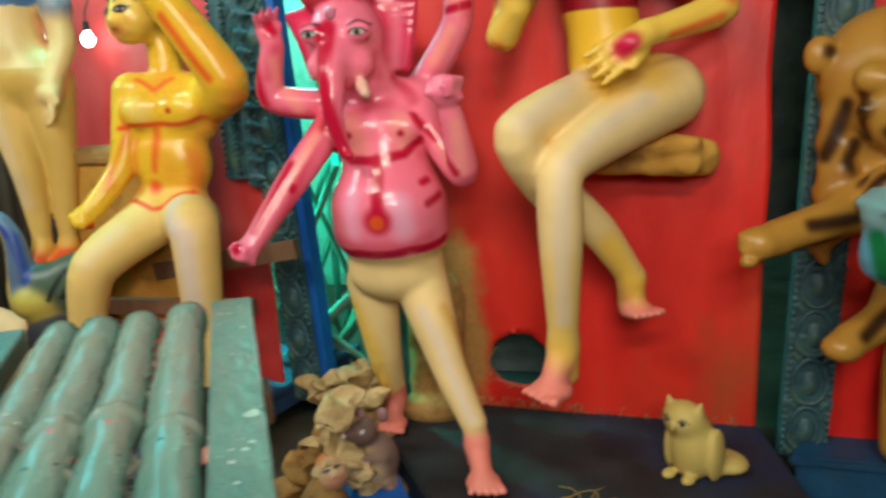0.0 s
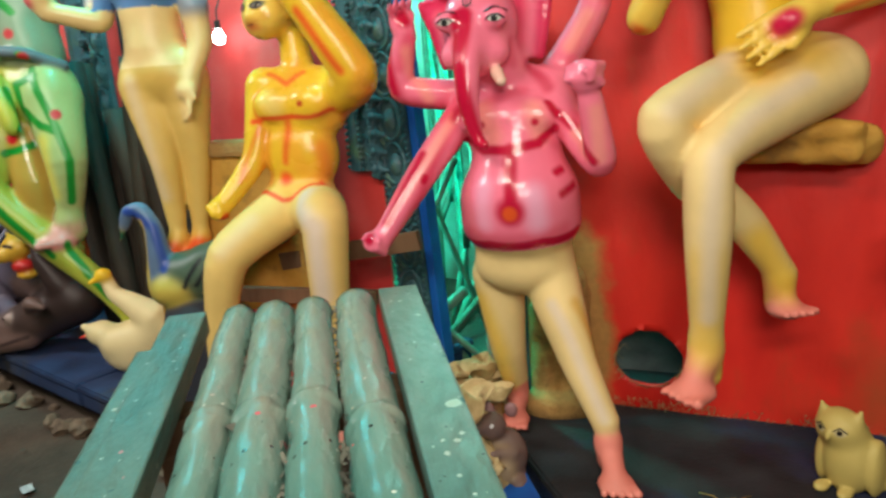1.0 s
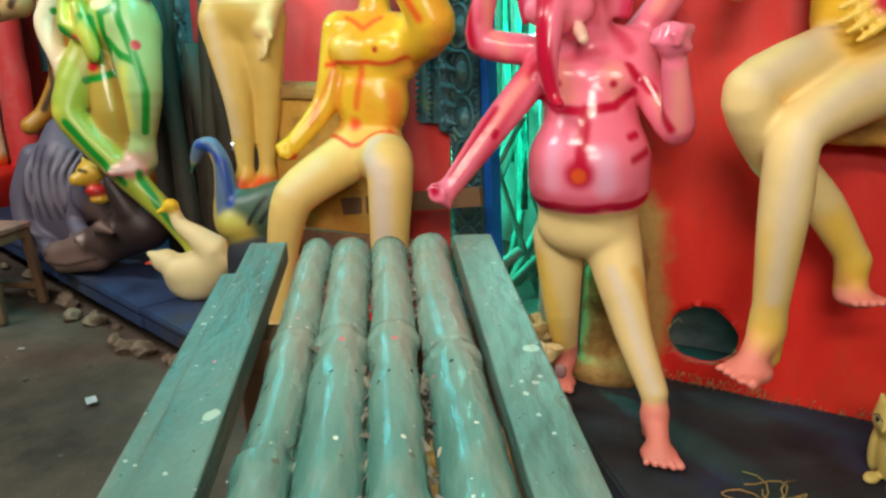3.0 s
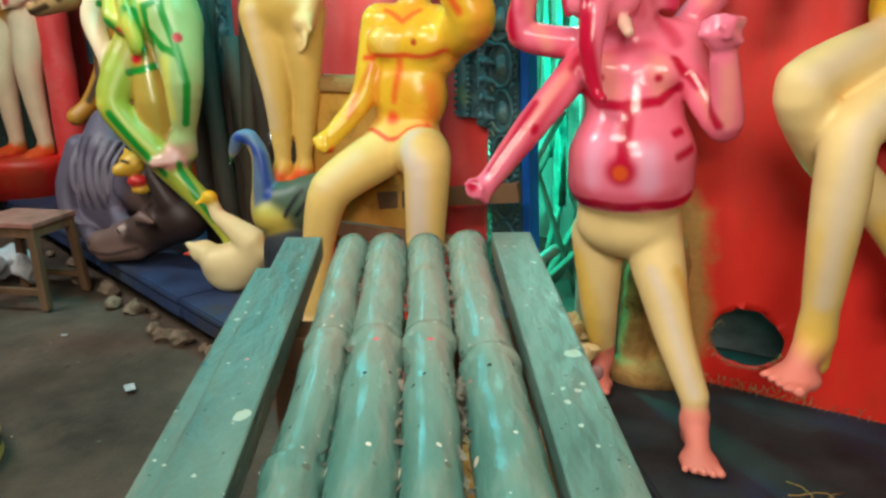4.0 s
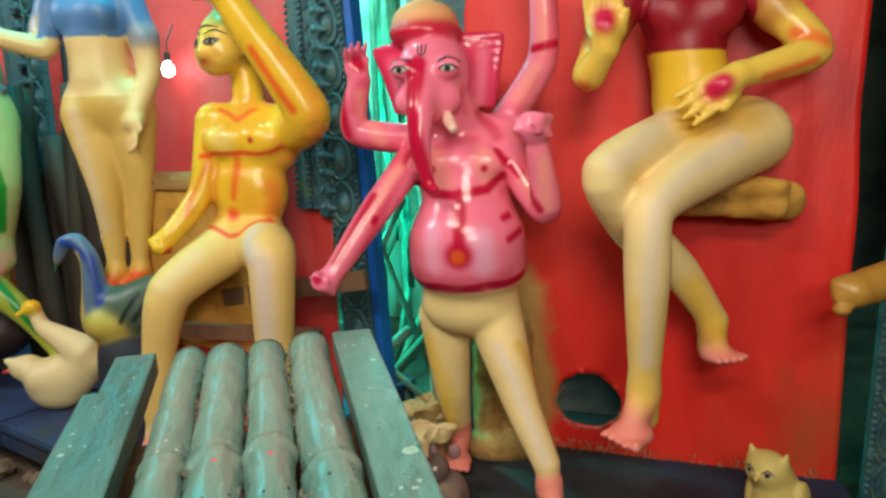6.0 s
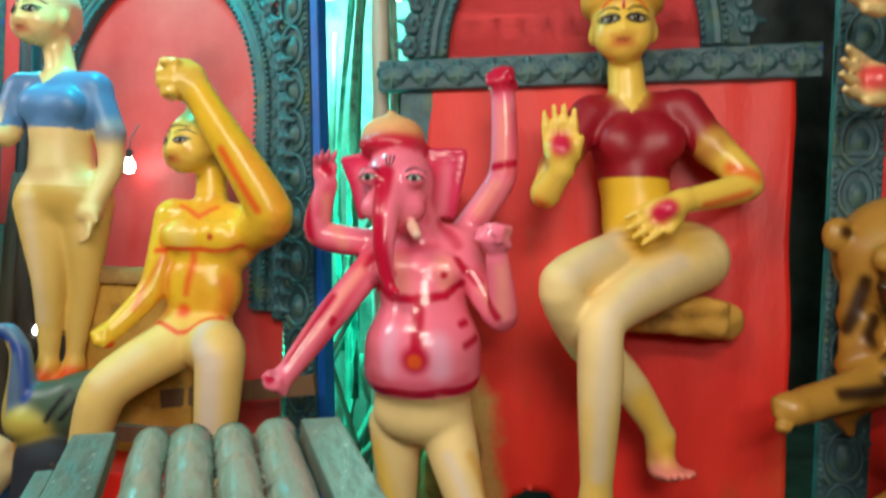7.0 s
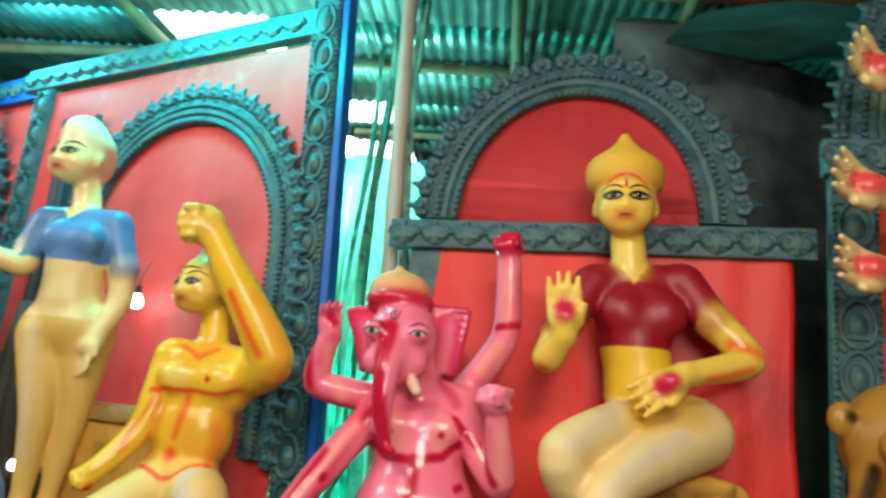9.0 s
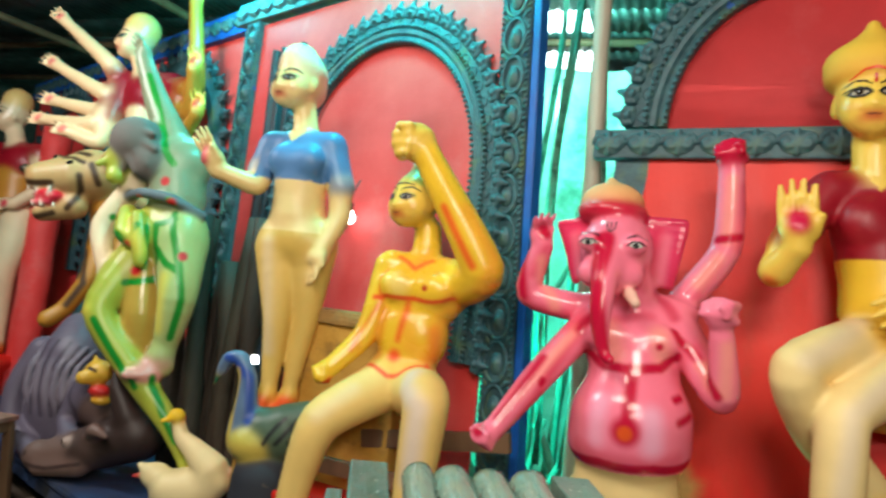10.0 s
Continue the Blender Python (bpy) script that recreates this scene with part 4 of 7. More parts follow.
        for i, p in enumerate(rim):
            b.limb(temple.lerp(cheek, i / 9), p, 0.016, 0.010, lin(226, 66, 108), k=0.012)
        b.chain([(temple, 0.016), (tip, 0.010), (side, 0.012), (lobe, 0.014)], MAG, k=0.006, ease=0.2)
        b.stroke([temple.lerp(side, 0.55) - Vector((0, 0.02, 0)), cheek.lerp(lobe, 0.45) - Vector((0, 0.02, 0))], 0.036, PINK, 0.9, 0.9)
    # lower right arm stretched down to a fist
    b.chain([((-0.290, 1.985, 1.35), 0.052), ((-0.435, 1.86, 1.142), 0.046), ((-0.525, 1.77, 0.996), 0.033)], PINK)
    fist(b, (-0.525, 1.77, 0.996), (-0.58, 1.73, 0.925), (0.3, 0.5, -0.3), 0.085, PINK, MAG)
    # upper right arm bent upwards
    b.chain([((-0.290, 2.01, 1.360), 0.048), ((-0.505, 1.985, 1.395), 0.045), ((-0.478, 1.95, 1.545), 0.034)], PINK)
    open_hand(b, (-0.478, 1.95, 1.545), (-0.500, 1.93, 1.66), (0.6, -0.8, 0), 0.125, PINK, MAG, curl=0.8)
    # lower left arm with raised fist
    b.chain([((-0.055, 1.985, 1.355), 0.058), ((0.078, 1.86, 1.160), 0.047), ((0.060, 1.785, 1.325), 0.034)], PINK)
    fist(b, (0.057, 1.78, 1.335), (0.046, 1.755, 1.44), (0.5, 0.8, 0), 0.105, PINK)
    # upper left arm held high
    b.chain([((-0.060, 2.04, 1.39), 0.048), ((0.072, 2.03, 1.590), 0.046), ((0.070, 2.0, 1.83), 0.039)], PINK)
    fist(b, (0.070, 2.0, 1.83), (0.050, 1.985, 1.95), (0.2, 1, 0), 0.105, MAG)
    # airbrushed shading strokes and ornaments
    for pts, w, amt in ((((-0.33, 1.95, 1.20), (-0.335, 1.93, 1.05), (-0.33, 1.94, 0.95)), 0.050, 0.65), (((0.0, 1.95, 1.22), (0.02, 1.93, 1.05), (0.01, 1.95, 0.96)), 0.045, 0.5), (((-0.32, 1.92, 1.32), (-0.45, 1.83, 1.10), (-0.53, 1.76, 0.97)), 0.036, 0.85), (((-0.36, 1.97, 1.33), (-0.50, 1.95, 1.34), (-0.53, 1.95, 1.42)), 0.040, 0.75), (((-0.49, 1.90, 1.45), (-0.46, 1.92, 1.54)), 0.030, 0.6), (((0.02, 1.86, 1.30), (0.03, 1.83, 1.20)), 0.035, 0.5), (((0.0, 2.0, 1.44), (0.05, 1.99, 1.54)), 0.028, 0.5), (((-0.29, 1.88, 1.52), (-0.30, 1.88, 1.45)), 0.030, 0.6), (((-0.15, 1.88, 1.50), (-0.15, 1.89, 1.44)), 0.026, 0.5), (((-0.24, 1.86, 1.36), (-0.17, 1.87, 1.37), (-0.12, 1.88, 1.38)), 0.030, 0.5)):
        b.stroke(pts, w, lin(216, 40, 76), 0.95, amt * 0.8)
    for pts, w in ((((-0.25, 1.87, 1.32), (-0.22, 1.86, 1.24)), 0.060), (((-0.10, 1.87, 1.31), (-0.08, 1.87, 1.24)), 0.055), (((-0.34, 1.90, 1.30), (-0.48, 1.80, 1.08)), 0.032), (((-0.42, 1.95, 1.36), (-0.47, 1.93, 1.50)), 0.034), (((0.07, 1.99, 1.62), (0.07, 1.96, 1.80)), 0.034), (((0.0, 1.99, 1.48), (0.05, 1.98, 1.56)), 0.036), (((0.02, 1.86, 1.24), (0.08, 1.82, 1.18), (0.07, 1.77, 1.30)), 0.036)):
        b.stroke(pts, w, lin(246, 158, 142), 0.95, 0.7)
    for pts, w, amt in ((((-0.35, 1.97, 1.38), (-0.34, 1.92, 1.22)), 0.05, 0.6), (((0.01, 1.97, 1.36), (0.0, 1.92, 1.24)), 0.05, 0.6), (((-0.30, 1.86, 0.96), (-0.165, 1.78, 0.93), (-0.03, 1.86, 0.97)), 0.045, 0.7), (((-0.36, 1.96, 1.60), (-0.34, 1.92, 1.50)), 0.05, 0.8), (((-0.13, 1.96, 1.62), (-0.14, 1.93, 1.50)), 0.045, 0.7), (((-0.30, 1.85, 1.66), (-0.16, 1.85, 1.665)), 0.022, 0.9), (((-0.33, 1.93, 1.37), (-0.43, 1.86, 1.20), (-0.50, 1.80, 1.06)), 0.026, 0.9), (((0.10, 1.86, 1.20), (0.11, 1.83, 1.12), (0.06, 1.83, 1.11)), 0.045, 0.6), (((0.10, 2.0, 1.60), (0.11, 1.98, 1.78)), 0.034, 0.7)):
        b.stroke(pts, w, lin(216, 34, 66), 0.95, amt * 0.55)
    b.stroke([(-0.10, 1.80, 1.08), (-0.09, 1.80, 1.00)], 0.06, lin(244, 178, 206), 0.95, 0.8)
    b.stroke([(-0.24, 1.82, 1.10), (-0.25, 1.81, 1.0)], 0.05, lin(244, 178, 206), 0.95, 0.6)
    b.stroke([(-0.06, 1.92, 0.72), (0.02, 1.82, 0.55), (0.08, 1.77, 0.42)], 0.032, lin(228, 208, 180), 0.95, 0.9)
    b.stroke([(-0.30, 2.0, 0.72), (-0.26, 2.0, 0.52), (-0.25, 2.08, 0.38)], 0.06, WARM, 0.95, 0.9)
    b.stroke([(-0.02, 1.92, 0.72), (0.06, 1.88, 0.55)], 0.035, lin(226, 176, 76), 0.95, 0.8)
    b.stroke([(-0.330, 1.93, 0.930), (-0.25, 1.80, 0.905), (-0.165, 1.775, 0.895), (-0.07, 1.80, 0.915), (0.015, 1.92, 0.950)], 0.022, MAG, 0.5)
    b.stroke([(-0.315, 1.93, 1.235), (-0.25, 1.865, 1.205), (-0.17, 1.84, 1.200), (-0.09, 1.87, 1.215), (-0.03, 1.92, 1.27)], 0.020, MAG, 0.6)
    b.stroke([(-0.165, 1.85, 1.20), (-0.165, 1.80, 1.12), (-0.165, 1.775, 1.07)], 0.028, MAG, 0.7)
    b.stroke([(-0.168, 1.77, 1.03)], 0.058, MAG, 0.6)
    b.stroke([(-0.170, 1.77, 1.025)], 0.030, lin(230, 90, 40), 0.6)
    for dz in (0.0, 0.07):
        b.stroke([(-0.03, 1.85, 1.14 - dz), (0.02, 1.90, 1.165 - dz)], 0.020, MAG, 0.8)
    b.stroke([(-0.275, 1.80, 1.58), (-0.290, 1.77, 1.45), (-0.284, 1.74, 1.35), (-0.262, 1.755, 1.25), (-0.232, 1.76, 1.20)], 0.040, MAG, 0.5)
    b.stroke([(-0.05, 1.88, 1.34), (0.02, 1.82, 1.24), (0.06, 1.80, 1.16)], 0.022, MAG, 0.7)
    b.stroke([(-0.42, 1.86, 1.19), (-0.52, 1.75, 1.02)], 0.024, MAG, 0.8)
    b.stroke([(-0.455, 1.88, 1.14), (-0.405, 1.80, 1.13)], 0.016, MAG, 0.6)
    b.stroke([(0.02, 1.97, 1.62), (0.072, 1.95, 1.62), (0.13, 1.98, 1.63)], 0.018, MAG, 0.6)
    b.stroke([(-0.53, 1.93, 1.38), (-0.53, 1.95, 1.52)], 0.030, MAG, 0.9)
    b.stroke([(-0.30, 1.88, 1.40), (-0.33, 1.90, 1.30)], 0.03, MAG, 0.9)
    b.stroke([(-0.1, 1.93, 1.44), (-0.06, 1.90, 1.38)], 0.03, MAG, 0.9, 0.7)
    for x in (-0.250, -0.095):
        b.stroke([(x, 1.86, 1.275)], 0.017, MAG, 0.7)
    # painted eyes, brows and forehead mark
    for q, ex in ((-1, -0.322), (1, -0.186)):
        s, u, way = Vector((1, 0, 0)), Vector((0, 0, 1)), (0.0, 1, 0)
        e = Vector((ex, 1.76, 1.556))
        b.spot(e, s, u, 0.019, 0.0075, way, (0.6, 0.58, 0.52), 0.2, 0.002, 0.3)
        b.spot(e, s, u, 0.0085, 0.0078, way, (0.03, 0.03, 0.03), 0.2, 0.0035)
        b.line([e + Vector((-0.026, 0, -0.002)), e + Vector((-0.01, 0, 0.010)), e + Vector((0.012, 0, 0.010)), e + Vector((0.028, 0, 0))], way, 0.003, (0.01, 0.01, 0.015), lift=0.004)
        b.line([e + Vector((-0.028, 0, 0.020)), e + Vector((0, 0, 0.034)), e + Vector((0.030, 0, 0.024))], way, 0.003, (0.01, 0.01, 0.015), lift=0.003)
    for dx in (-0.010, 0.0, 0.010):
        b.line([(-0.262 + dx, 1.78, 1.600), (-0.262 + dx * 1.3, 1.78, 1.628)], (0, 1, 0), 0.0022, (0.02, 0.01, 0.01), lift=0.003)
    b.line([(-0.274, 1.78, 1.602), (-0.262, 1.78, 1.596), (-0.250, 1.78, 1.602)], (0, 1, 0), 0.0022, (0.02, 0.01, 0.01), lift=0.003)
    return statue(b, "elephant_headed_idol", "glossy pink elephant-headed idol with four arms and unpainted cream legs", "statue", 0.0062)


def perched_man_idol():
    b = Clay(0.02, 0.27)
    leg = 0.62
    b.ball((-0.945, 2.20, 1.36), (0.168, 0.100, 0.130), YEL)
    for x in (-1.015, -0.885):
        b.ball((x, 2.125, 1.375), (0.075, 0.045, 0.06), YEL)
    b.ball((-0.965, 2.19, 1.20), (0.138, 0.100, 0.15), YEL)
    b.ball((-0.985, 2.18, 1.05), (0.135, 0.105, 0.10), WARM, rough=0.45)
    b.limb((-0.950, 2.21, 1.46), (-0.962, 2.22, 1.60), 0.060, 0.050, YEL)
    b.limb((-1.07, 2.19, 1.45), (-0.84, 2.20, 1.44), 0.058, 0.060, YEL)
    # legs astride
    b.chain([((-1.045, 2.14, 1.00), 0.095), ((-1.190, 1.99, 0.872), 0.076), ((-1.255, 1.99, 0.66), 0.058), ((-1.29, 2.0, 0.42), 0.050)], lin(238, 204, 120), rough=leg)
    b.chain([((-0.90, 2.13, 1.00), 0.100), ((-0.815, 1.98, 0.99), 0.080), ((-0.828, 1.99, 0.72), 0.066), ((-0.84, 2.0, 0.42), 0.052)], lin(238, 204, 120), rough=leg)
    foot(b, (-1.29, 2.0, 0.36), (-1.33, 1.86, 0.24), 0.05, CREAM, SOLE, leg)
    foot(b, (-0.84, 2.0, 0.36), (-0.85, 1.86, 0.24), 0.05, CREAM, SOLE, leg)
    # right arm hanging forward, hand on the thigh
    b.chain([((-1.085, 2.19, 1.44), 0.062), ((-1.118, 2.13, 1.20), 0.046), ((-1.20, 2.05, 1.065), 0.036)], YEL)
    fist(b, (-1.20, 2.05, 1.065), (-1.265, 2.01, 1.0), (0.3, 0.4, 0.8), 0.09, YEL, ORANGE)
    # left arm raised before the head
    b.chain([((-0.815, 2.20, 1.40), 0.082), ((-0.705, 2.10, 1.465), 0.078), ((-0.890, 2.05, 1.77), 0.056), ((-0.935, 2.04, 1.845), 0.050)], YEL)
    b.ball((-0.965, 2.04, 1.885), (0.055, 0.05, 0.070), WARM)
    fist(b, (-0.925, 2.045, 1.885), (-1.04, 2.02, 1.890), (0.1, 1, 0), 0.150, WARM)
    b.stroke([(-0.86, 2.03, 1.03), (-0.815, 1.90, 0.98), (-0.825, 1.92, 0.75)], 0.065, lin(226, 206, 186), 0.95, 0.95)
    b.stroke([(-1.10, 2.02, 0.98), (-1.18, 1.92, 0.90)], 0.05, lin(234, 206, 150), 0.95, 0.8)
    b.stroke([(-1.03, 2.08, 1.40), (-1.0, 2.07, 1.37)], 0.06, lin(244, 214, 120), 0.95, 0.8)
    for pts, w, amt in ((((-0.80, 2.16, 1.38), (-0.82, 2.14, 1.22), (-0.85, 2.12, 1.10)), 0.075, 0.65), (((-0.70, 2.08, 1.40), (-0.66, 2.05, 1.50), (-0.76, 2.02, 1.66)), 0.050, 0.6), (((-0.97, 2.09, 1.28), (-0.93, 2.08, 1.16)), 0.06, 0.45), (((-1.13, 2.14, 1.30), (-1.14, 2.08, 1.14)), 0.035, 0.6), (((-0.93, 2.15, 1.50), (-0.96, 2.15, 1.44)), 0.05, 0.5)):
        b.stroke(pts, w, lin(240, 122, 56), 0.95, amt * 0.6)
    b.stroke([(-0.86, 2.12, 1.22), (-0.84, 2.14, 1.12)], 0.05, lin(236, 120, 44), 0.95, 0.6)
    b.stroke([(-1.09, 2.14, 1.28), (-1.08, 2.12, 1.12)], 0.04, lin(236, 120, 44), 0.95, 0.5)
    # head in profile, with a topknot
    at = face(b, (-1.012, 2.18, 1.700), 0.090, (-0.42, -0.90, 0.0), WARM, LIPS, eye=0.85)
    b.ball(at(0, -0.25, 0.55), (0.082, 0.082, 0.070), lin(214, 160, 90), rough=0.6)
    b.ball(at(0, -0.1, 1.35), (0.036, 0.036, 0.040), lin(214, 160, 90), rough=0.6)
    b.ball(at(0.5, -0.9, 0.6), (0.060, 0.060, 0.085), lin(222, 176, 80), rough=0.6)
    b.line([at(-0.6, 0.6, 0.55), at(-0.1, 0.9, 0.62), at(0.5, 0.7, 0.58), at(0.95, 0.2, 0.3), at(0.98, 0.0, -0.2)], tuple((at(0, 0, 0) - at(0.35, 1, 0))), 0.004, (0.02, 0.015, 0.012))
    # airbrushed ornaments
    b.stroke([(-1.10, 2.10, 1.325), (-1.01, 2.07, 1.315), (-0.945, 2.08, 1.325), (-0.88, 2.08, 1.315), (-0.80, 2.12, 1.345)], 0.016, ORANGE, 0.8)
    b.stroke([(-0.965, 2.09, 1.31), (-0.985, 2.09, 1.18)], 0.022, ORANGE, 0.9, 0.8)
    b.stroke([(-0.995, 2.09, 1.125)], 0.040, ORANGE, 0.8)
    b.stroke([(-1.09, 2.11, 1.075), (-1.0, 2.07, 1.05), (-0.93, 2.08, 1.055), (-0.86, 2.12, 1.09)], 0.014, ORANGE, 0.8)
    b.stroke([(-1.03, 2.12, 1.50), (-0.96, 2.10, 1.455), (-0.90, 2.12, 1.50)], 0.014, ORANGE, 0.8, 0.8)
    b.stroke([(-0.905, 2.07, 1.375)], 0.016, lin(190, 60, 40), 0.6)
    b.stroke([(-0.72, 2.04, 1.47), (-0.84, 2.01, 1.66)], 0.026, ORANGE, 0.9, 0.9)
    b.stroke([(-0.80, 2.2, 1.33), (-0.68, 2.1, 1.42)], 0.05, ORANGE, 0.9, 0.6)
    b.stroke([(-1.05, 2.16, 1.40), (-1.15, 2.06, 1.12)], 0.014, ORANGE, 0.9, 0.6)
    b.stroke([(-0.86, 2.07, 1.13), (-0.82, 2.10, 1.14)], 0.015, ORANGE, 0.9)
    return statue(b, "perched_man_idol", "glossy yellow male idol perched astride with one arm raised", "statue", 0.008)


def seated_lady_idol():
    b = Clay(0.02, 0.40)
    leg = 0.6
    b.ball((0.492, 2.06, 1.72), (0.140, 0.095, 0.135), MAROON, rough=0.45)
    for x in (0.435, 0.565):
        b.ball((x, 1.99, 1.70), (0.070, 0.055, 0.070), MAROON, rough=0.45, k=0.03)
    b.limb((0.49, 2.06, 1.66), (0.49, 2.06, 1.60), 0.112, 0.108, MAROON, rough=0.45, k=0.03)
    b.zone(lambda x, y, z: (z < 1.592 + 0.004 * np.sin(x * 300)) & (z > 1.50) & (x > 0.33) & (x < 0.68) & (y > 1.90), YEL, 0.4)
    b.zone(lambda x, y, z: (z > 1.592) & (z < 1.80) & (x > 0.35) & (x < 0.66) & (y > 1.92), MAROON, 0.45)
    b.zone(lambda x, y, z: (z > 1.79 + 1.5 * np.abs(x - 0.468)) & (np.abs(x - 0.468) < 0.085) & (z < 1.95), WARM, 0.3)
    b.limb((0.365, 2.06, 1.80), (0.62, 2.06, 1.82), 0.062, 0.062, MAROON, rough=0.45)
    b.limb((0.49, 2.05, 1.60), (0.515, 2.06, 1.46), 0.100, 0.118, YEL)
    b.ball((0.60, 2.09, 1.36), (0.180, 0.120, 0.115), WARM, rough=leg)
    b.limb((0.47, 2.05, 1.82), (0.456, 2.05, 1.95), 0.060, 0.056, WARM, rough=0.3)
    at = face(b, (0.440, 2.02, 2.062), 0.098, (-0.18, -0.98, 0.03), WARM, LIPS, eye=1.12)
    # crown
    b.ball((0.440, 2.045, 2.145), (0.128, 0.120, 0.055), lin(228, 166, 56), k=0.012, rough=0.7)
    b.ball((0.438, 2.04, 2.185), (0.130, 0.112, 0.075), lin(230, 180, 58), k=0.02, rough=0.7)
    b.limb((0.437, 2.035, 2.19), (0.431, 2.02, 2.300), 0.110, 0.020, lin(230, 180, 58), k=0.03, rough=0.7)
    b.line([at(-0.75, 0.5, 0.42), at(-0.3, 0.9, 0.72), at(0, 1, 0.78), at(0.3, 0.9, 0.72), at(0.75, 0.5, 0.42)], (0.18, 0.98, 0), 0.004, ORANGE)
    b.line([at(0, 1, 0.30), at(0.0, 1, 0.62)], (0.18, 0.98, 0), 0.0045, LIPS)
    # right arm, palm raised in blessing
    b.chain([((0.345, 2.05, 1.79), 0.066), ((0.235, 1.99, 1.62), 0.052)], MAROON, rough=0.45)
    b.chain([((0.262, 2.0, 1.66), 0.050), ((0.205, 1.955, 1.535), 0.048), ((0.246, 1.885, 1.60), 0.034)], WARM, rough=0.3)
    open_hand(b, (0.246, 1.885, 1.60), (0.230, 1.87, 1.80), (-0.1, -1, 0.0), 0.195, WARM, lin(205, 20, 70), spread=0.06, curl=0.05, thumb=1)
    # left arm resting across the lap
    b.chain([((0.64, 2.05, 1.815), 0.068), ((0.72, 2.0, 1.69), 0.056)], MAROON, rough=0.45)
    b.chain([((0.715, 2.0, 1.70), 0.054), ((0.808, 1.955, 1.575), 0.050), ((0.592, 1.87, 1.512), 0.034)], WARM, rough=0.25)
    open_hand(b, (0.592, 1.87, 1.512), (0.42, 1.84, 1.40), (-0.1, -1, 0.1), 0.19, WARM, lin(205, 20, 70), spread=0.10, curl=0.06, thumb=-1)
    b.stroke([(0.75, 1.93, 1.62), (0.83, 1.90, 1.60)], 0.035, ORANGE, 0.9, 0.8)
    b.stroke([(0.80, 1.90, 1.545), (0.66, 1.86, 1.50)], 0.022, ORANGE, 0.9, 0.8)
    b.stroke([(0.19, 1.93, 1.50)], 0.04, ORANGE, 0.9, 0.8)
    b.stroke([(0.47, 1.93, 1.47), (0.50, 1.92, 1.40)], 0.12, YEL, 0.95, 0.95)
    b.stroke([(0.62, 1.95, 1.42)], 0.12, WARM, 0.95, 0.9)
    # legs: one hanging down, one crossed behind it
    b.chain([((0.69, 2.07, 1.345), 0.112), ((0.52, 1.91, 1.265), 0.086), ((0.356, 1.735, 1.170), 0.062), ((0.348, 1.73, 1.0), 0.062), ((0.353, 1.775, 0.70), 0.044)], CREAM, rough=leg)
    foot(b, (0.354, 1.785, 0.665), (0.285, 1.695, 0.535), 0.046, WARM, SOLE, leg)
    b.chain([((0.50, 2.06, 1.36), 0.092), ((0.240, 1.745, 1.268), 0.064), ((0.33, 1.86, 1.10), 0.068), ((0.47, 1.93, 0.96), 0.055), ((0.572, 1.955, 0.81), 0.042)], CREAM, rough=leg)
    foot(b, (0.572, 1.955, 0.80), (0.612, 1.90, 0.705), 0.040, WARM, SOLE, leg)
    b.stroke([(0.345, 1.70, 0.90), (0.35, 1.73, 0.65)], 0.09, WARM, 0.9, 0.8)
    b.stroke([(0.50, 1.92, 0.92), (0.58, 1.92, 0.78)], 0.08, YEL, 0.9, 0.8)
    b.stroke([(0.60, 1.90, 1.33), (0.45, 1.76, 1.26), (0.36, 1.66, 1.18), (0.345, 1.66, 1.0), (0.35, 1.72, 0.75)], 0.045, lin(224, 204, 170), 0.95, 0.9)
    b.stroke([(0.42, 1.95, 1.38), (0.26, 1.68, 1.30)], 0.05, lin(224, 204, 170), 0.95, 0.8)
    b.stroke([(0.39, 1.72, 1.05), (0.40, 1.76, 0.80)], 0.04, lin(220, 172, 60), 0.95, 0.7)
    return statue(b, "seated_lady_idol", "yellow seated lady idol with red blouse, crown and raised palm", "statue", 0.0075)


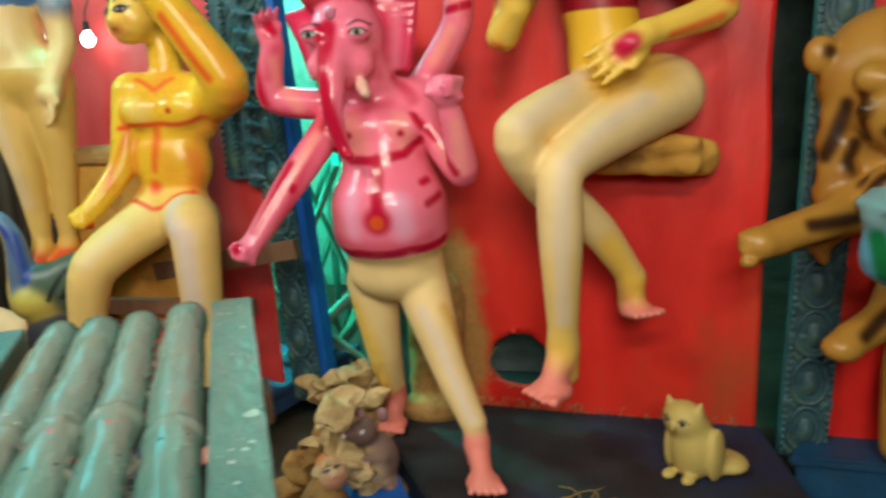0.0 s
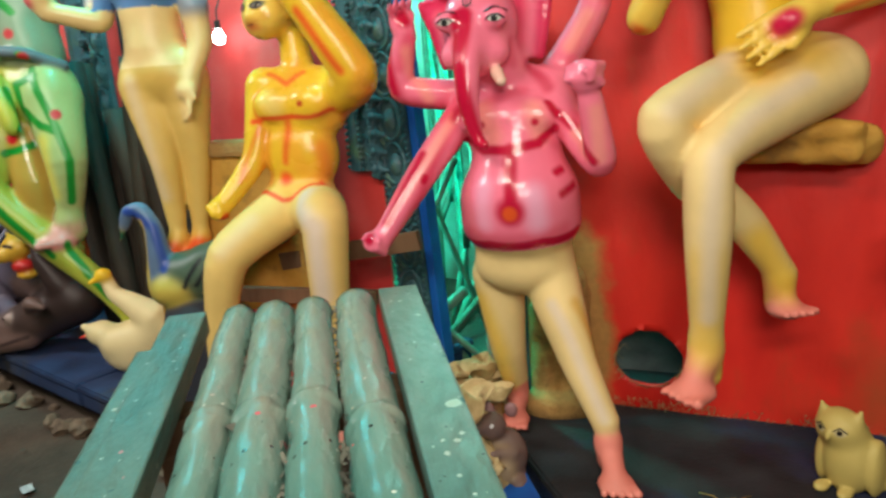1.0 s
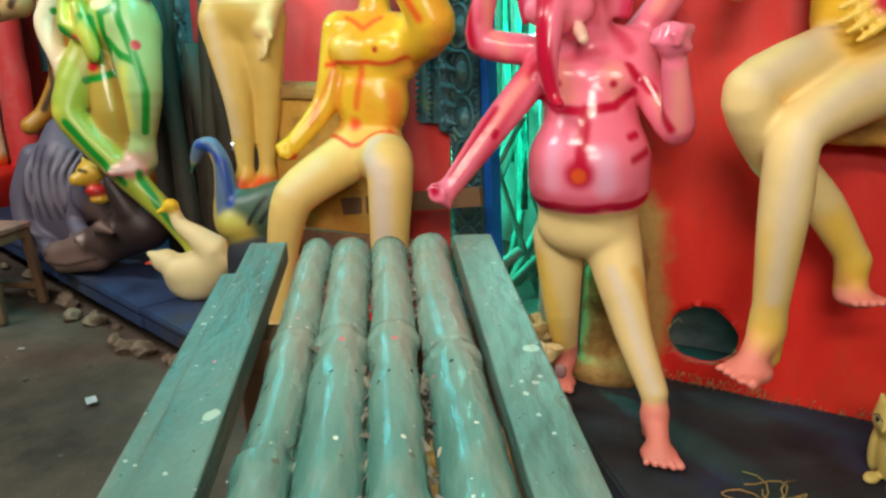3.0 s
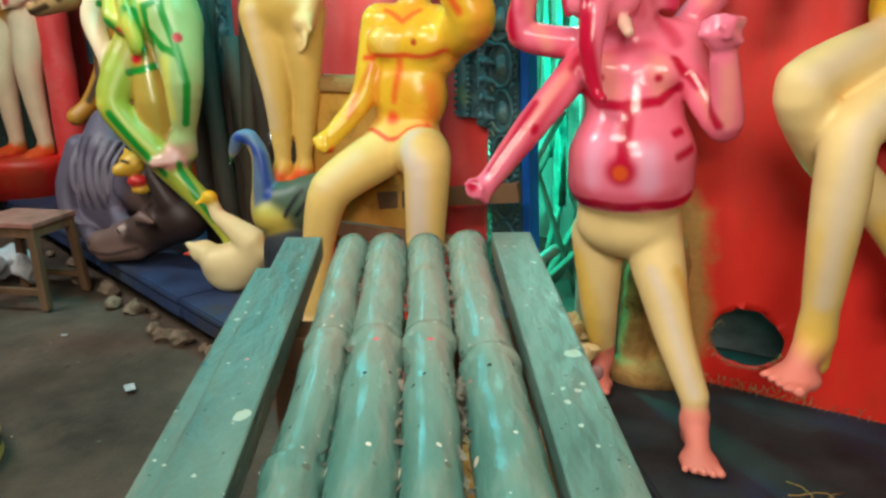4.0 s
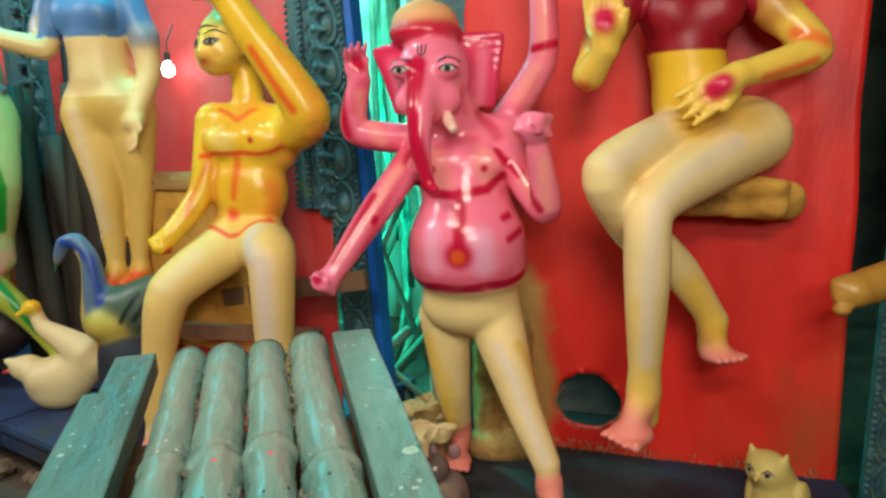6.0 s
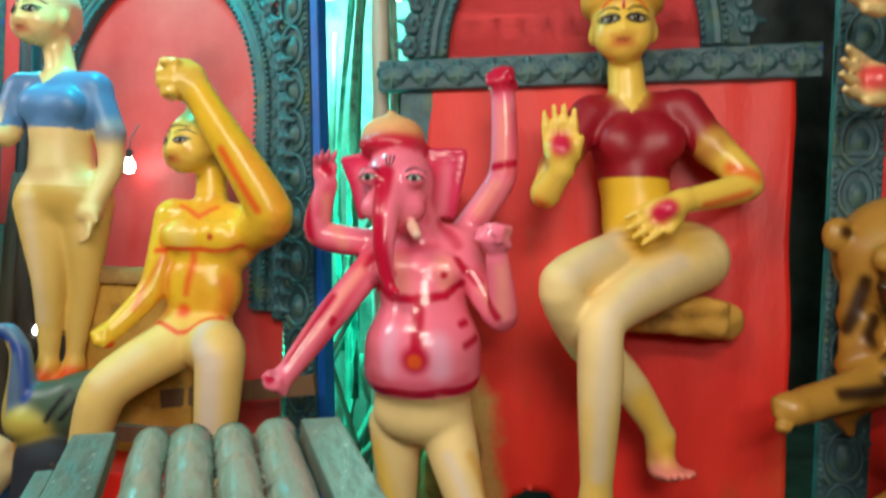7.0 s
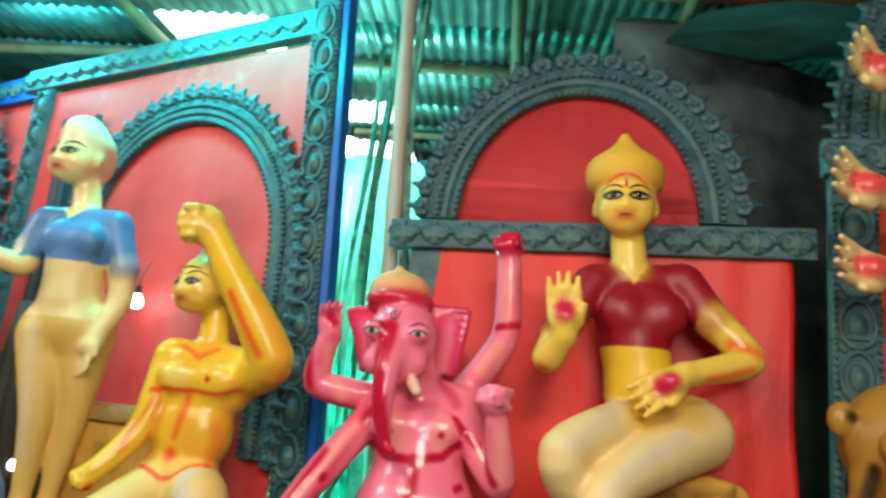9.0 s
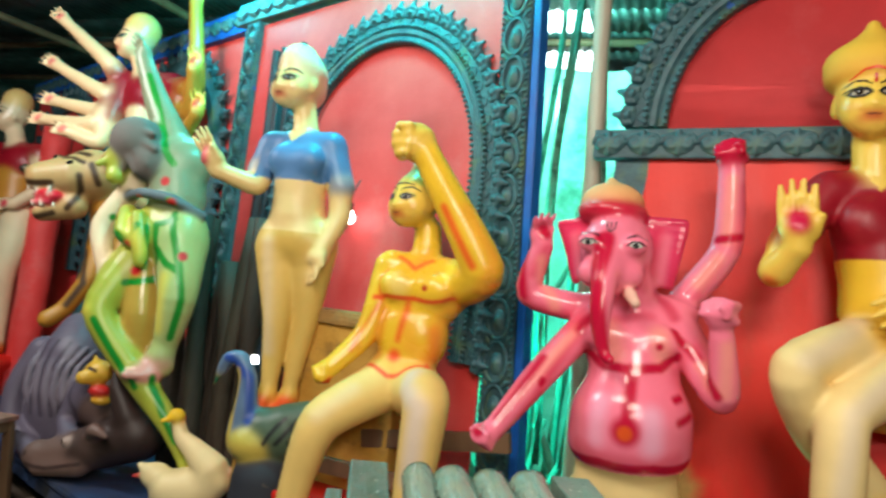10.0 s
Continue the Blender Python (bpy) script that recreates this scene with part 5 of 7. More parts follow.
def standing_lady_idol():
    b = Clay(0.022, 0.42)
    b.ball((-1.59, 2.33, 1.86), (0.140, 0.095, 0.125), DENIM)
    for x in (-1.65, -1.535):
        b.ball((x, 2.255, 1.845), (0.068, 0.050, 0.068), DENIM, k=0.03)
    b.limb((-1.745, 2.33, 1.925), (-1.475, 2.335, 1.935), 0.062, 0.060, DENIM)
    b.limb((-1.588, 2.32, 1.75), (-1.582, 2.32, 1.62), 0.105, 0.115, CREAM)
    b.ball((-1.575, 2.33, 1.525), (0.170, 0.125, 0.135), lin(220, 184, 92))
    b.limb((-1.605, 2.34, 1.96), (-1.635, 2.345, 2.10), 0.056, 0.049, CREAM, rough=0.25)
    at = face(b, (-1.668, 2.31, 2.190), 0.097, (-0.24, -0.97, 0.0), CREAM, LIPS, eye=0.95)
    b.ball(at(0, -0.30, 0.62), (0.103, 0.112, 0.085), lin(232, 190, 160), rough=0.35, k=0.012)
    b.ball(at(0, -0.02, 0.98), (0.084, 0.088, 0.088), lin(238, 214, 166), rough=0.45)
    b.ball(at(0, -0.75, 0.1), (0.080, 0.080, 0.10), lin(228, 186, 156), rough=0.4)
    pale = lin(230, 194, 104)
    b.chain([((-1.640, 2.31, 1.48), 0.105), ((-1.595, 2.28, 1.20), 0.058), ((-1.600, 2.30, 1.03), 0.044), ((-1.598, 2.30, 0.90), 0.032)], pale, rough=0.55)
    b.chain([((-1.505, 2.34, 1.49), 0.105), ((-1.500, 2.35, 1.20), 0.056), ((-1.525, 2.36, 1.02), 0.042), ((-1.535, 2.36, 0.90), 0.031)], pale, rough=0.55)
    foot(b, (-1.598, 2.29, 0.88), (-1.625, 2.19, 0.815), 0.036, WARM, ORANGE, 0.5)
    foot(b, (-1.535, 2.36, 0.88), (-1.53, 2.26, 0.815), 0.036, WARM, ORANGE, 0.5)
    b.limb((-1.47, 2.335, 1.92), (-1.405, 2.33, 1.76), 0.062, 0.056, DENIM)
    b.chain([((-1.41, 2.33, 1.77), 0.050), ((-1.395, 2.325, 1.63), 0.046), ((-1.430, 2.28, 1.495), 0.032)], CREAM, rough=0.4)
    open_hand(b, (-1.430, 2.28, 1.495), (-1.465, 2.24, 1.33), (0.6, 0.7, 0), 0.16, CREAM, None, curl=0.15, thumb=1)
    b.limb((-1.76, 2.33, 1.915), (-1.775, 2.29, 1.80), 0.060, 0.054, DENIM)
    b.chain([((-1.77, 2.29, 1.81), 0.048), ((-1.765, 2.25, 1.735), 0.046), ((-1.888, 2.15, 1.77), 0.034)], CREAM, rough=0.3)
    open_hand(b, (-1.888, 2.15, 1.77), (-1.965, 2.10, 1.93), (-0.5, -0.8, 0.2), 0.19, CREAM, lin(225, 110, 110), curl=0.1)
    b.limb((-1.588, 2.32, 1.82), (-1.588, 2.32, 1.77), 0.105, 0.102, DENIM, k=0.03)
    b.zone(lambda x, y, z: (z < 1.765) & (z > 1.55) & (np.abs(x + 1.585) < 0.15), CREAM, 0.42)
    b.zone(lambda x, y, z: (z > 1.765) & (z < 1.90) & (np.abs(x + 1.595) < 0.165) & (y > 2.18), DENIM, 0.45)
    b.zone(lambda x, y, z: (z > 1.925 + 1.2 * np.abs(x + 1.622)) & (np.abs(x + 1.622) < 0.085) & (z < 2.05), CREAM, 0.25)
    b.stroke([(-1.64, 2.20, 1.50), (-1.62, 2.18, 1.30), (-1.60, 2.20, 1.05)], 0.05, lin(232, 208, 160), 0.95, 0.8)
    return statue(b, "standing_lady_idol", "cream standing lady idol in a blue painted blouse", "statue", 0.0085)


elephant_idol()
perched_man_idol()
seated_lady_idol()
standing_lady_idol()
# ---- bench of bamboo and planks ----
BENCH = pose(-0.368, 0.840, 1.075, 4.9, 0, 23.4)


def bamboo_slat(x, r, length, knots, seed):
    """A painted bamboo culm lying along y, swollen at its knots."""
    rnd = random.Random(seed)
    ys = sorted({0.0, -length, *[-length * i / 150 for i in range(151)], *[k + d for k in knots for d in (-0.02, -0.01, -0.004, 0.004, 0.012, 0.022)]}, reverse=True)
    pts, rad = [], []
    for y in ys:
        s = sum(math.exp(-((y - k) / 0.014) ** 2) * 0.10 for k in knots) - sum(math.exp(-((y - k - 0.016) / 0.006) ** 2) * 0.07 for k in knots)
        w = 0.004 * noise.noise(Vector((x * 9, y * 3, seed)))
        pts.append((x + w, y, -r * 0.9 + w))
        rad.append(r * (1 + s + 0.05 * noise.noise(Vector((y * 6, seed, 0)))))
    bm = tube(pts, rad, 28)
    for v in bm.verts:
        near = max(math.exp(-((v.co.y - k) / 0.03) ** 2) for k in knots)
        n = 0.0028 * noise.noise(v.co * 22 + Vector((seed * 7, 0, 0))) + (0.0009 + 0.0032 * near) * noise.noise(v.co * 85 + Vector((0, seed * 5, 0)))
        d = Vector((v.co.x - x, 0, v.co.z + r * 0.9))
        if d.length > 1e-5:
            v.co += d.normalized() * n
    return bm


bench = thing("bench", BENCH, "bench of green-painted planks and split bamboo, paint-spattered and worn", "bench")
LEN = 1.75
BOARDS = ((-0.160, 0.056, 0.034), (0.158, 0.061, 0.034))
for x, w, h in BOARDS:
    bm = box(w, LEN, h, Matrix.Translation((x, -LEN / 2 + (0.012 if x > 0 else 0), -h / 2)), 0.003)
    part("plank", bm, GREENBOARD, bench)
part("plank", box(0.022, LEN - 0.10, 0.03, Matrix.Translation((-0.206, -LEN / 2 - 0.03, -0.032)), 0.003), GREENBOARD, bench, "pale edge strip")
for i, (x, r, y0) in enumerate(((-0.086, 0.0245, -0.01), (-0.033, 0.0305, -0.01), (0.0245, 0.0270, -0.012), (0.0885, 0.0310, 0.0))):
    ob = part("bamboo_slat", bamboo_slat(0, r, LEN, [(-0.34, -0.31, -0.30, -0.36)[i] + (0.03 if i == 0 else 0), (-0.52, -0.62, -0.60, -0.66)[i], -0.95 - 0.03 * i, -1.3], i), BAMBOO_GREEN, bench, m=pose(x, y0, 0.006), smooth=True)
for y in (-0.18, -0.95, -1.6):
    part("cross_bar", box(0.40, 0.05, 0.05, Matrix.Translation((0, y, -0.088)), 0.004), WOOD, bench)
for x in (-0.15, 0.15):
    for y in (-0.18, -1.6):
        part("leg", box(0.055, 0.055, 0.965, Matrix.Translation((x, y, -0.594)), 0.004), WOOD, bench)
# ---- the far group of idols ----
LIME = lin(172, 180, 66)
MINT = lin(150, 168, 148)
LEAF = lin(18, 138, 44)
SLATE = lin(96, 110, 116)
GREYB = lin(104, 96, 102)
OCHRE = lin(184, 128, 44)
BROWN = lin(92, 58, 28)


def demon_idol():
    b = Clay(0.03, 0.35)
    hide, hair = lin(140, 150, 118), lin(112, 106, 100)
    pale = lin(170, 190, 122)
    # arm thrown up, chest, hanging head with its mop of hair
    b.chain([((-2.58, 2.74, 1.95), 0.095), ((-2.77, 2.73, 2.24), 0.066), ((-2.885, 2.72, 2.46), 0.044)], hide)
    open_hand(b, (-2.885, 2.72, 2.46), (-2.94, 2.72, 2.62), (-0.5, -0.8, 0), 0.16, hide, curl=0.5)
    b.ball((-2.53, 2.74, 1.90), (0.150, 0.12, 0.14), hide)
    b.limb((-2.56, 2.72, 1.90), (-2.52, 2.71, 1.70), 0.135, 0.140, hide)
    b.ball((-2.74, 2.60, 1.98), (0.135, 0.12, 0.125), hair, rough=0.85)
    b.ball((-2.64, 2.61, 1.88), (0.095, 0.09, 0.105), hair, rough=0.85)
    b.ball((-2.81, 2.58, 1.87), (0.072, 0.07, 0.085), LIME)
    b.ball((-2.79, 2.55, 1.78), (0.048, 0.045, 0.045), LIME)
    b.limb((-2.83, 2.53, 1.86), (-2.86, 2.50, 1.83), 0.022, 0.018, LIME, k=0.01)
    for i in range(9):
        a = 2 * math.pi * i / 9
        b.limb((-2.73 + 0.07 * math.cos(a), 2.55, 1.97 + 0.07 * math.sin(a)), (-2.69 + 0.12 * math.cos(a), 2.55, 1.93 + 0.12 * math.sin(a)), 0.035, 0.018, hair, k=0.01, rough=0.9)
    # belt and hips with hanging folds
    b.chain([((-2.76, 2.62, 1.69), 0.022), ((-2.60, 2.545, 1.705), 0.026), ((-2.44, 2.57, 1.685), 0.026), ((-2.33, 2.68, 1.63), 0.022)], SLATE, k=0.008, rough=0.6)
    b.ball((-2.56, 2.69, 1.52), (0.185, 0.140, 0.165), LIME)
    b.ball((-2.43, 2.68, 1.50), (0.125, 0.130, 0.170), pale)
    b.chain([((-2.70, 2.58, 1.60), 0.045), ((-2.66, 2.53, 1.50), 0.050), ((-2.58, 2.53, 1.46), 0.042)], LIME, k=0.015)
    b.chain([((-2.60, 2.54, 1.58), 0.040), ((-2.55, 2.52, 1.46), 0.042), ((-2.53, 2.52, 1.36), 0.034)], LIME, k=0.015)
    # straight leg, its foot on the buffalo
    b.chain([((-2.42, 2.67, 1.46), 0.125), ((-2.345, 2.60, 1.20), 0.092), ((-2.385, 2.61, 0.95), 0.055)], pale)
    foot(b, (-2.39, 2.60, 0.92), (-2.475, 2.50, 0.825), 0.060, pale, lin(224, 160, 150))
    # bent leg, the shin running down to the plinth
    b.chain([((-2.64, 2.66, 1.40), 0.120), ((-2.70, 2.49, 1.10), 0.075), ((-2.46, 2.55, 0.80), 0.068), ((-2.25, 2.57, 0.60), 0.052), ((-2.13, 2.59, 0.44), 0.046)], LIME)
    b.chain([((-2.58, 2.64, 1.30), 0.095), ((-2.54, 2.60, 1.10), 0.095), ((-2.53, 2.60, 0.93), 0.070)], lin(188, 150, 66), rough=0.22)
    foot(b, (-2.12, 2.59, 0.42), (-2.08, 2.52, 0.25), 0.045, LIME, LIME)
    # pale forearm hanging beside the hip
    b.chain([((-2.73, 2.66, 1.80), 0.055), ((-2.86, 2.60, 1.53), 0.062), ((-2.79, 2.56, 1.36), 0.044), ((-2.72, 2.54, 1.22), 0.036)], lin(236, 214, 176))
    for pts in (((-2.44, 2.55, 1.68), (-2.38, 2.53, 1.52), (-2.30, 2.52, 1.36), (-2.25, 2.52, 1.20), (-2.30, 2.54, 1.00)), ((-2.40, 2.54, 1.60), (-2.50, 2.53, 1.56), (-2.48, 2.53, 1.44), (-2.38, 2.53, 1.36), (-2.32, 2.53, 1.34)), ((-2.52, 2.53, 1.54), (-2.46, 2.52, 1.40), (-2.48, 2.52, 1.28), (-2.60, 2.52, 1.25)), ((-2.78, 2.52, 1.56), (-2.70, 2.50, 1.50), (-2.60, 2.49, 1.46), (-2.56, 2.49, 1.54)), ((-2.72, 2.50, 1.52), (-2.66, 2.48, 1.42), (-2.60, 2.49, 1.44)), ((-2.66, 2.42, 1.06), (-2.56, 2.44, 0.93), (-2.42, 2.46, 0.76)), ((-2.30, 2.50, 0.82), (-2.26, 2.50, 0.68), (-2.18, 2.52, 0.55)), ((-2.52, 2.66, 1.86), (-2.62, 2.65, 2.04), (-2.72, 2.66, 2.24), (-2.80, 2.68, 2.36))):
        b.stroke(pts, 0.024, LEAF, 0.5)
    for p in ((-2.42, 2.53, 1.645), (-2.62, 2.52, 1.65), (-2.60, 2.48, 1.43), (-2.30, 2.54, 1.42), (-2.56, 2.50, 1.30), (-2.50, 2.55, 1.78)):
        b.stroke([p], 0.032, lin(206, 40, 44), 0.5)
    for pts in (((-2.64, 2.52, 1.58), (-2.52, 2.50, 1.42)), ((-2.38, 2.50, 1.30), (-2.40, 2.50, 1.05)), ((-2.72, 2.42, 1.10),)):
        b.stroke(pts, 0.06, lin(226, 214, 86), 0.9, 0.7)
    return statue(b, "demon_idol", "green-striped demon idol lunging with one arm raised", "statue", 0.009)


def buffalo_statue():
    b = Clay(0.03, 0.5)
    hide, face_brown, dark = lin(98, 90, 106), lin(116, 92, 84), lin(54, 40, 36)
    b.chain([((-3.30, 3.00, 0.92), 0.11), ((-3.25, 2.95, 0.76), 0.18), ((-3.26, 2.93, 0.50), 0.19), ((-3.20, 2.92, 0.36), 0.14)], hide)
    b.chain([((-3.15, 2.93, 0.62), 0.17), ((-2.85, 2.88, 0.56), 0.16), ((-2.62, 2.80, 0.50), 0.14)], lin(92, 72, 66))
    # hind leg folded, fore leg bent under
    b.chain([((-3.42, 2.88, 0.80), 0.080), ((-3.48, 2.80, 0.60), 0.058), ((-3.45, 2.77, 0.42), 0.056), ((-3.28, 2.73, 0.33), 0.050), ((-3.18, 2.70, 0.28), 0.055)], hide)
    b.chain([((-2.96, 2.78, 0.68), 0.068), ((-3.04, 2.74, 0.50), 0.046), ((-2.96, 2.69, 0.43), 0.050), ((-2.88, 2.66, 0.40), 0.045)], hide)
    # head laid along the edge of the plinth
    b.limb((-2.58, 2.75, 0.48), (-2.80, 2.68, 0.385), 0.135, 0.110, dark)
    b.limb((-2.76, 2.69, 0.40), (-3.04, 2.64, 0.315), 0.105, 0.075, face_brown)
    b.ball((-3.08, 2.63, 0.31), (0.070, 0.070, 0.075), face_brown)
    b.limb((-2.80, 2.62, 0.31), (-3.02, 2.60, 0.265), 0.060, 0.045, face_brown)
    b.chain([((-2.60, 2.68, 0.58), 0.065), ((-2.66, 2.66, 0.70), 0.045), ((-2.70, 2.66, 0.80), 0.012)], dark)
    b.chain([((-2.72, 2.60, 0.48), 0.040), ((-2.66, 2.54, 0.52), 0.034), ((-2.58, 2.53, 0.50), 0.014)], face_brown)
    b.ball((-2.86, 2.585, 0.425), 0.026, lin(180, 160, 150), k=0.008)
    b.spot((-2.87, 2.50, 0.425), (1, 0, 0), (0, 0, 1), 0.013, 0.013, (0, 1, 0), (0.02, 0.015, 0.015), 0.2, 0.002)
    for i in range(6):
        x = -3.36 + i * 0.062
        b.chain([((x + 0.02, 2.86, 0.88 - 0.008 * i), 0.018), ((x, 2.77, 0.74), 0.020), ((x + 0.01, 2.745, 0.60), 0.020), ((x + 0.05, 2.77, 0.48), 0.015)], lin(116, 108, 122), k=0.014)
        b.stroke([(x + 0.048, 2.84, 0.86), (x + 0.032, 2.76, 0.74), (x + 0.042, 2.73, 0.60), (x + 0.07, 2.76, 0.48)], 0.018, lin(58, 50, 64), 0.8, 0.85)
    b.stroke([(-3.10, 2.56, 0.33)], 0.020, lin(30, 22, 20), 0.6)
    b.stroke([(-2.76, 2.58, 0.33), (-2.94, 2.55, 0.28), (-3.08, 2.55, 0.275)], 0.014, lin(50, 34, 34), 0.8, 0.9)
    return statue(b, "buffalo_statue", "grey clay buffalo lying on the blue plinth with ribs showing", "statue", 0.010)


def beast_head():
    b = Clay(0.015, 0.4)
    gold = lin(222, 176, 56)
    b.ball((-2.80, 2.66, 0.775), (0.075, 0.06, 0.062), gold)
    b.limb((-2.81, 2.63, 0.755), (-2.835, 2.60, 0.745), 0.045, 0.036, gold)
    b.ball((-2.77, 2.65, 0.685), (0.055, 0.05, 0.038), lin(206, 40, 44), k=0.008)
    b.ball((-2.76, 2.66, 0.64), (0.050, 0.05, 0.030), gold, k=0.01)
    for q in (-1, 1):
        b.limb((-2.78 + q * 0.05, 2.67, 0.82), (-2.78 + q * 0.07, 2.67, 0.85), 0.020, 0.008, gold)
    b.stroke([(-2.82, 2.60, 0.80), (-2.77, 2.60, 0.79)], 0.012, lin(60, 34, 20), 0.6)
    return statue(b, "beast_head", "small yellow beast head with a red mouth on the buffalo", "statue", 0.007)


def swan_statue():
    b = Clay(0.03, 0.5)
    body = lin(242, 222, 166)
    b.ball((-2.08, 2.50, 0.335), (0.160, 0.110, 0.105), body, (0, -8, 0))
    b.ball((-2.22, 2.48, 0.395), (0.070, 0.065, 0.060), body)
    b.ball((-1.98, 2.52, 0.40), (0.115, 0.085, 0.085), body, (0, -14, 0), k=0.05)
    b.chain([((-1.95, 2.50, 0.47), 0.075), ((-2.04, 2.48, 0.545), 0.050), ((-2.11, 2.475, 0.59), 0.036), ((-2.14, 2.475, 0.655), 0.030)], body)
    b.ball((-2.145, 2.465, 0.680), (0.040, 0.036, 0.034), lin(240, 196, 20), k=0.01)
    b.limb((-2.15, 2.45, 0.675), (-2.185, 2.42, 0.655), 0.018, 0.010, lin(240, 196, 20), k=0.01)
    b.limb((-2.285, 2.455, 0.39), (-2.31, 2.44, 0.385), 0.014, 0.009, lin(206, 24, 34), k=0.005)
    b.limb((-2.24, 2.45, 0.42), (-2.28, 2.44, 0.44), 0.030, 0.016, body, k=0.02)
    for q in (-1, 1):
        b.limb((-2.12, 2.50 + q * 0.060, 0.37), (-1.89, 2.53 + q * 0.03, 0.42), 0.058, 0.022, body, k=0.05)
    b.limb((-1.94, 2.53, 0.42), (-1.85, 2.54, 0.47), 0.040, 0.014, lin(228, 150, 130), k=0.03)
    b.ball((-2.08, 2.50, 0.27), (0.095, 0.085, 0.055), body, k=0.06)
    return statue(b, "swan_statue", "cream clay swan with a yellow head on the blue plinth", "statue", 0.008)


def peacock_statue():
    b = Clay(0.025, 0.4)
    blue, dk = lin(40, 72, 150), lin(70, 88, 70)
    b.chain([((-2.085, 2.60, 0.885), 0.026), ((-2.05, 2.60, 0.945), 0.034), ((-1.985, 2.60, 0.955), 0.036), ((-1.935, 2.60, 0.87), 0.042), ((-1.925, 2.60, 0.74), 0.055), ((-1.93, 2.62, 0.63), 0.08)], lin(96, 120, 150), k=0.012)
    b.limb((-2.09, 2.60, 0.88), (-2.10, 2.58, 0.82), 0.016, 0.006, lin(190, 170, 90), k=0.008)
    b.stroke([(-2.04, 2.56, 0.96), (-1.90, 2.56, 0.88), (-1.88, 2.57, 0.68)], 0.035, blue, 0.8)
    b.stroke([(-1.98, 2.56, 0.90), (-1.97, 2.56, 0.72), (-1.96, 2.55, 0.60)], 0.028, lin(206, 180, 70), 0.9)
    b.stroke([(-2.08, 2.57, 0.84)], 0.03, lin(20, 90, 60), 0.6)
    b.ball((-1.80, 2.65, 0.62), (0.19, 0.12, 0.13), dk)
    b.ball((-1.86, 2.60, 0.58), (0.13, 0.10, 0.09), lin(196, 176, 80))
    b.chain([((-1.72, 2.66, 0.68), 0.10), ((-1.52, 2.70, 0.76), 0.07), ((-1.35, 2.72, 0.80), 0.04)], dk)
    for i in range(5):
        b.stroke([(-1.78 + i * 0.06, 2.56, 0.60 + 0.01 * i), (-1.70 + i * 0.06, 2.58, 0.72)], 0.014, lin(24, 28, 30), 0.6)
    b.limb((-1.80, 2.64, 0.42), (-1.80, 2.64, 0.06), 0.15, 0.17, lin(40, 44, 54), rough=0.8)
    ob = statue(b, "peacock_statue", "painted peacock statue with curved blue and yellow neck", "statue", 0.009)
    ob.matrix_basis = Matrix.Translation((0.05, -0.08, 1.35)) @ Matrix.Scale(0.845, 4) @ Matrix.Translation((-0.05, 0.08, -1.35))
    return ob


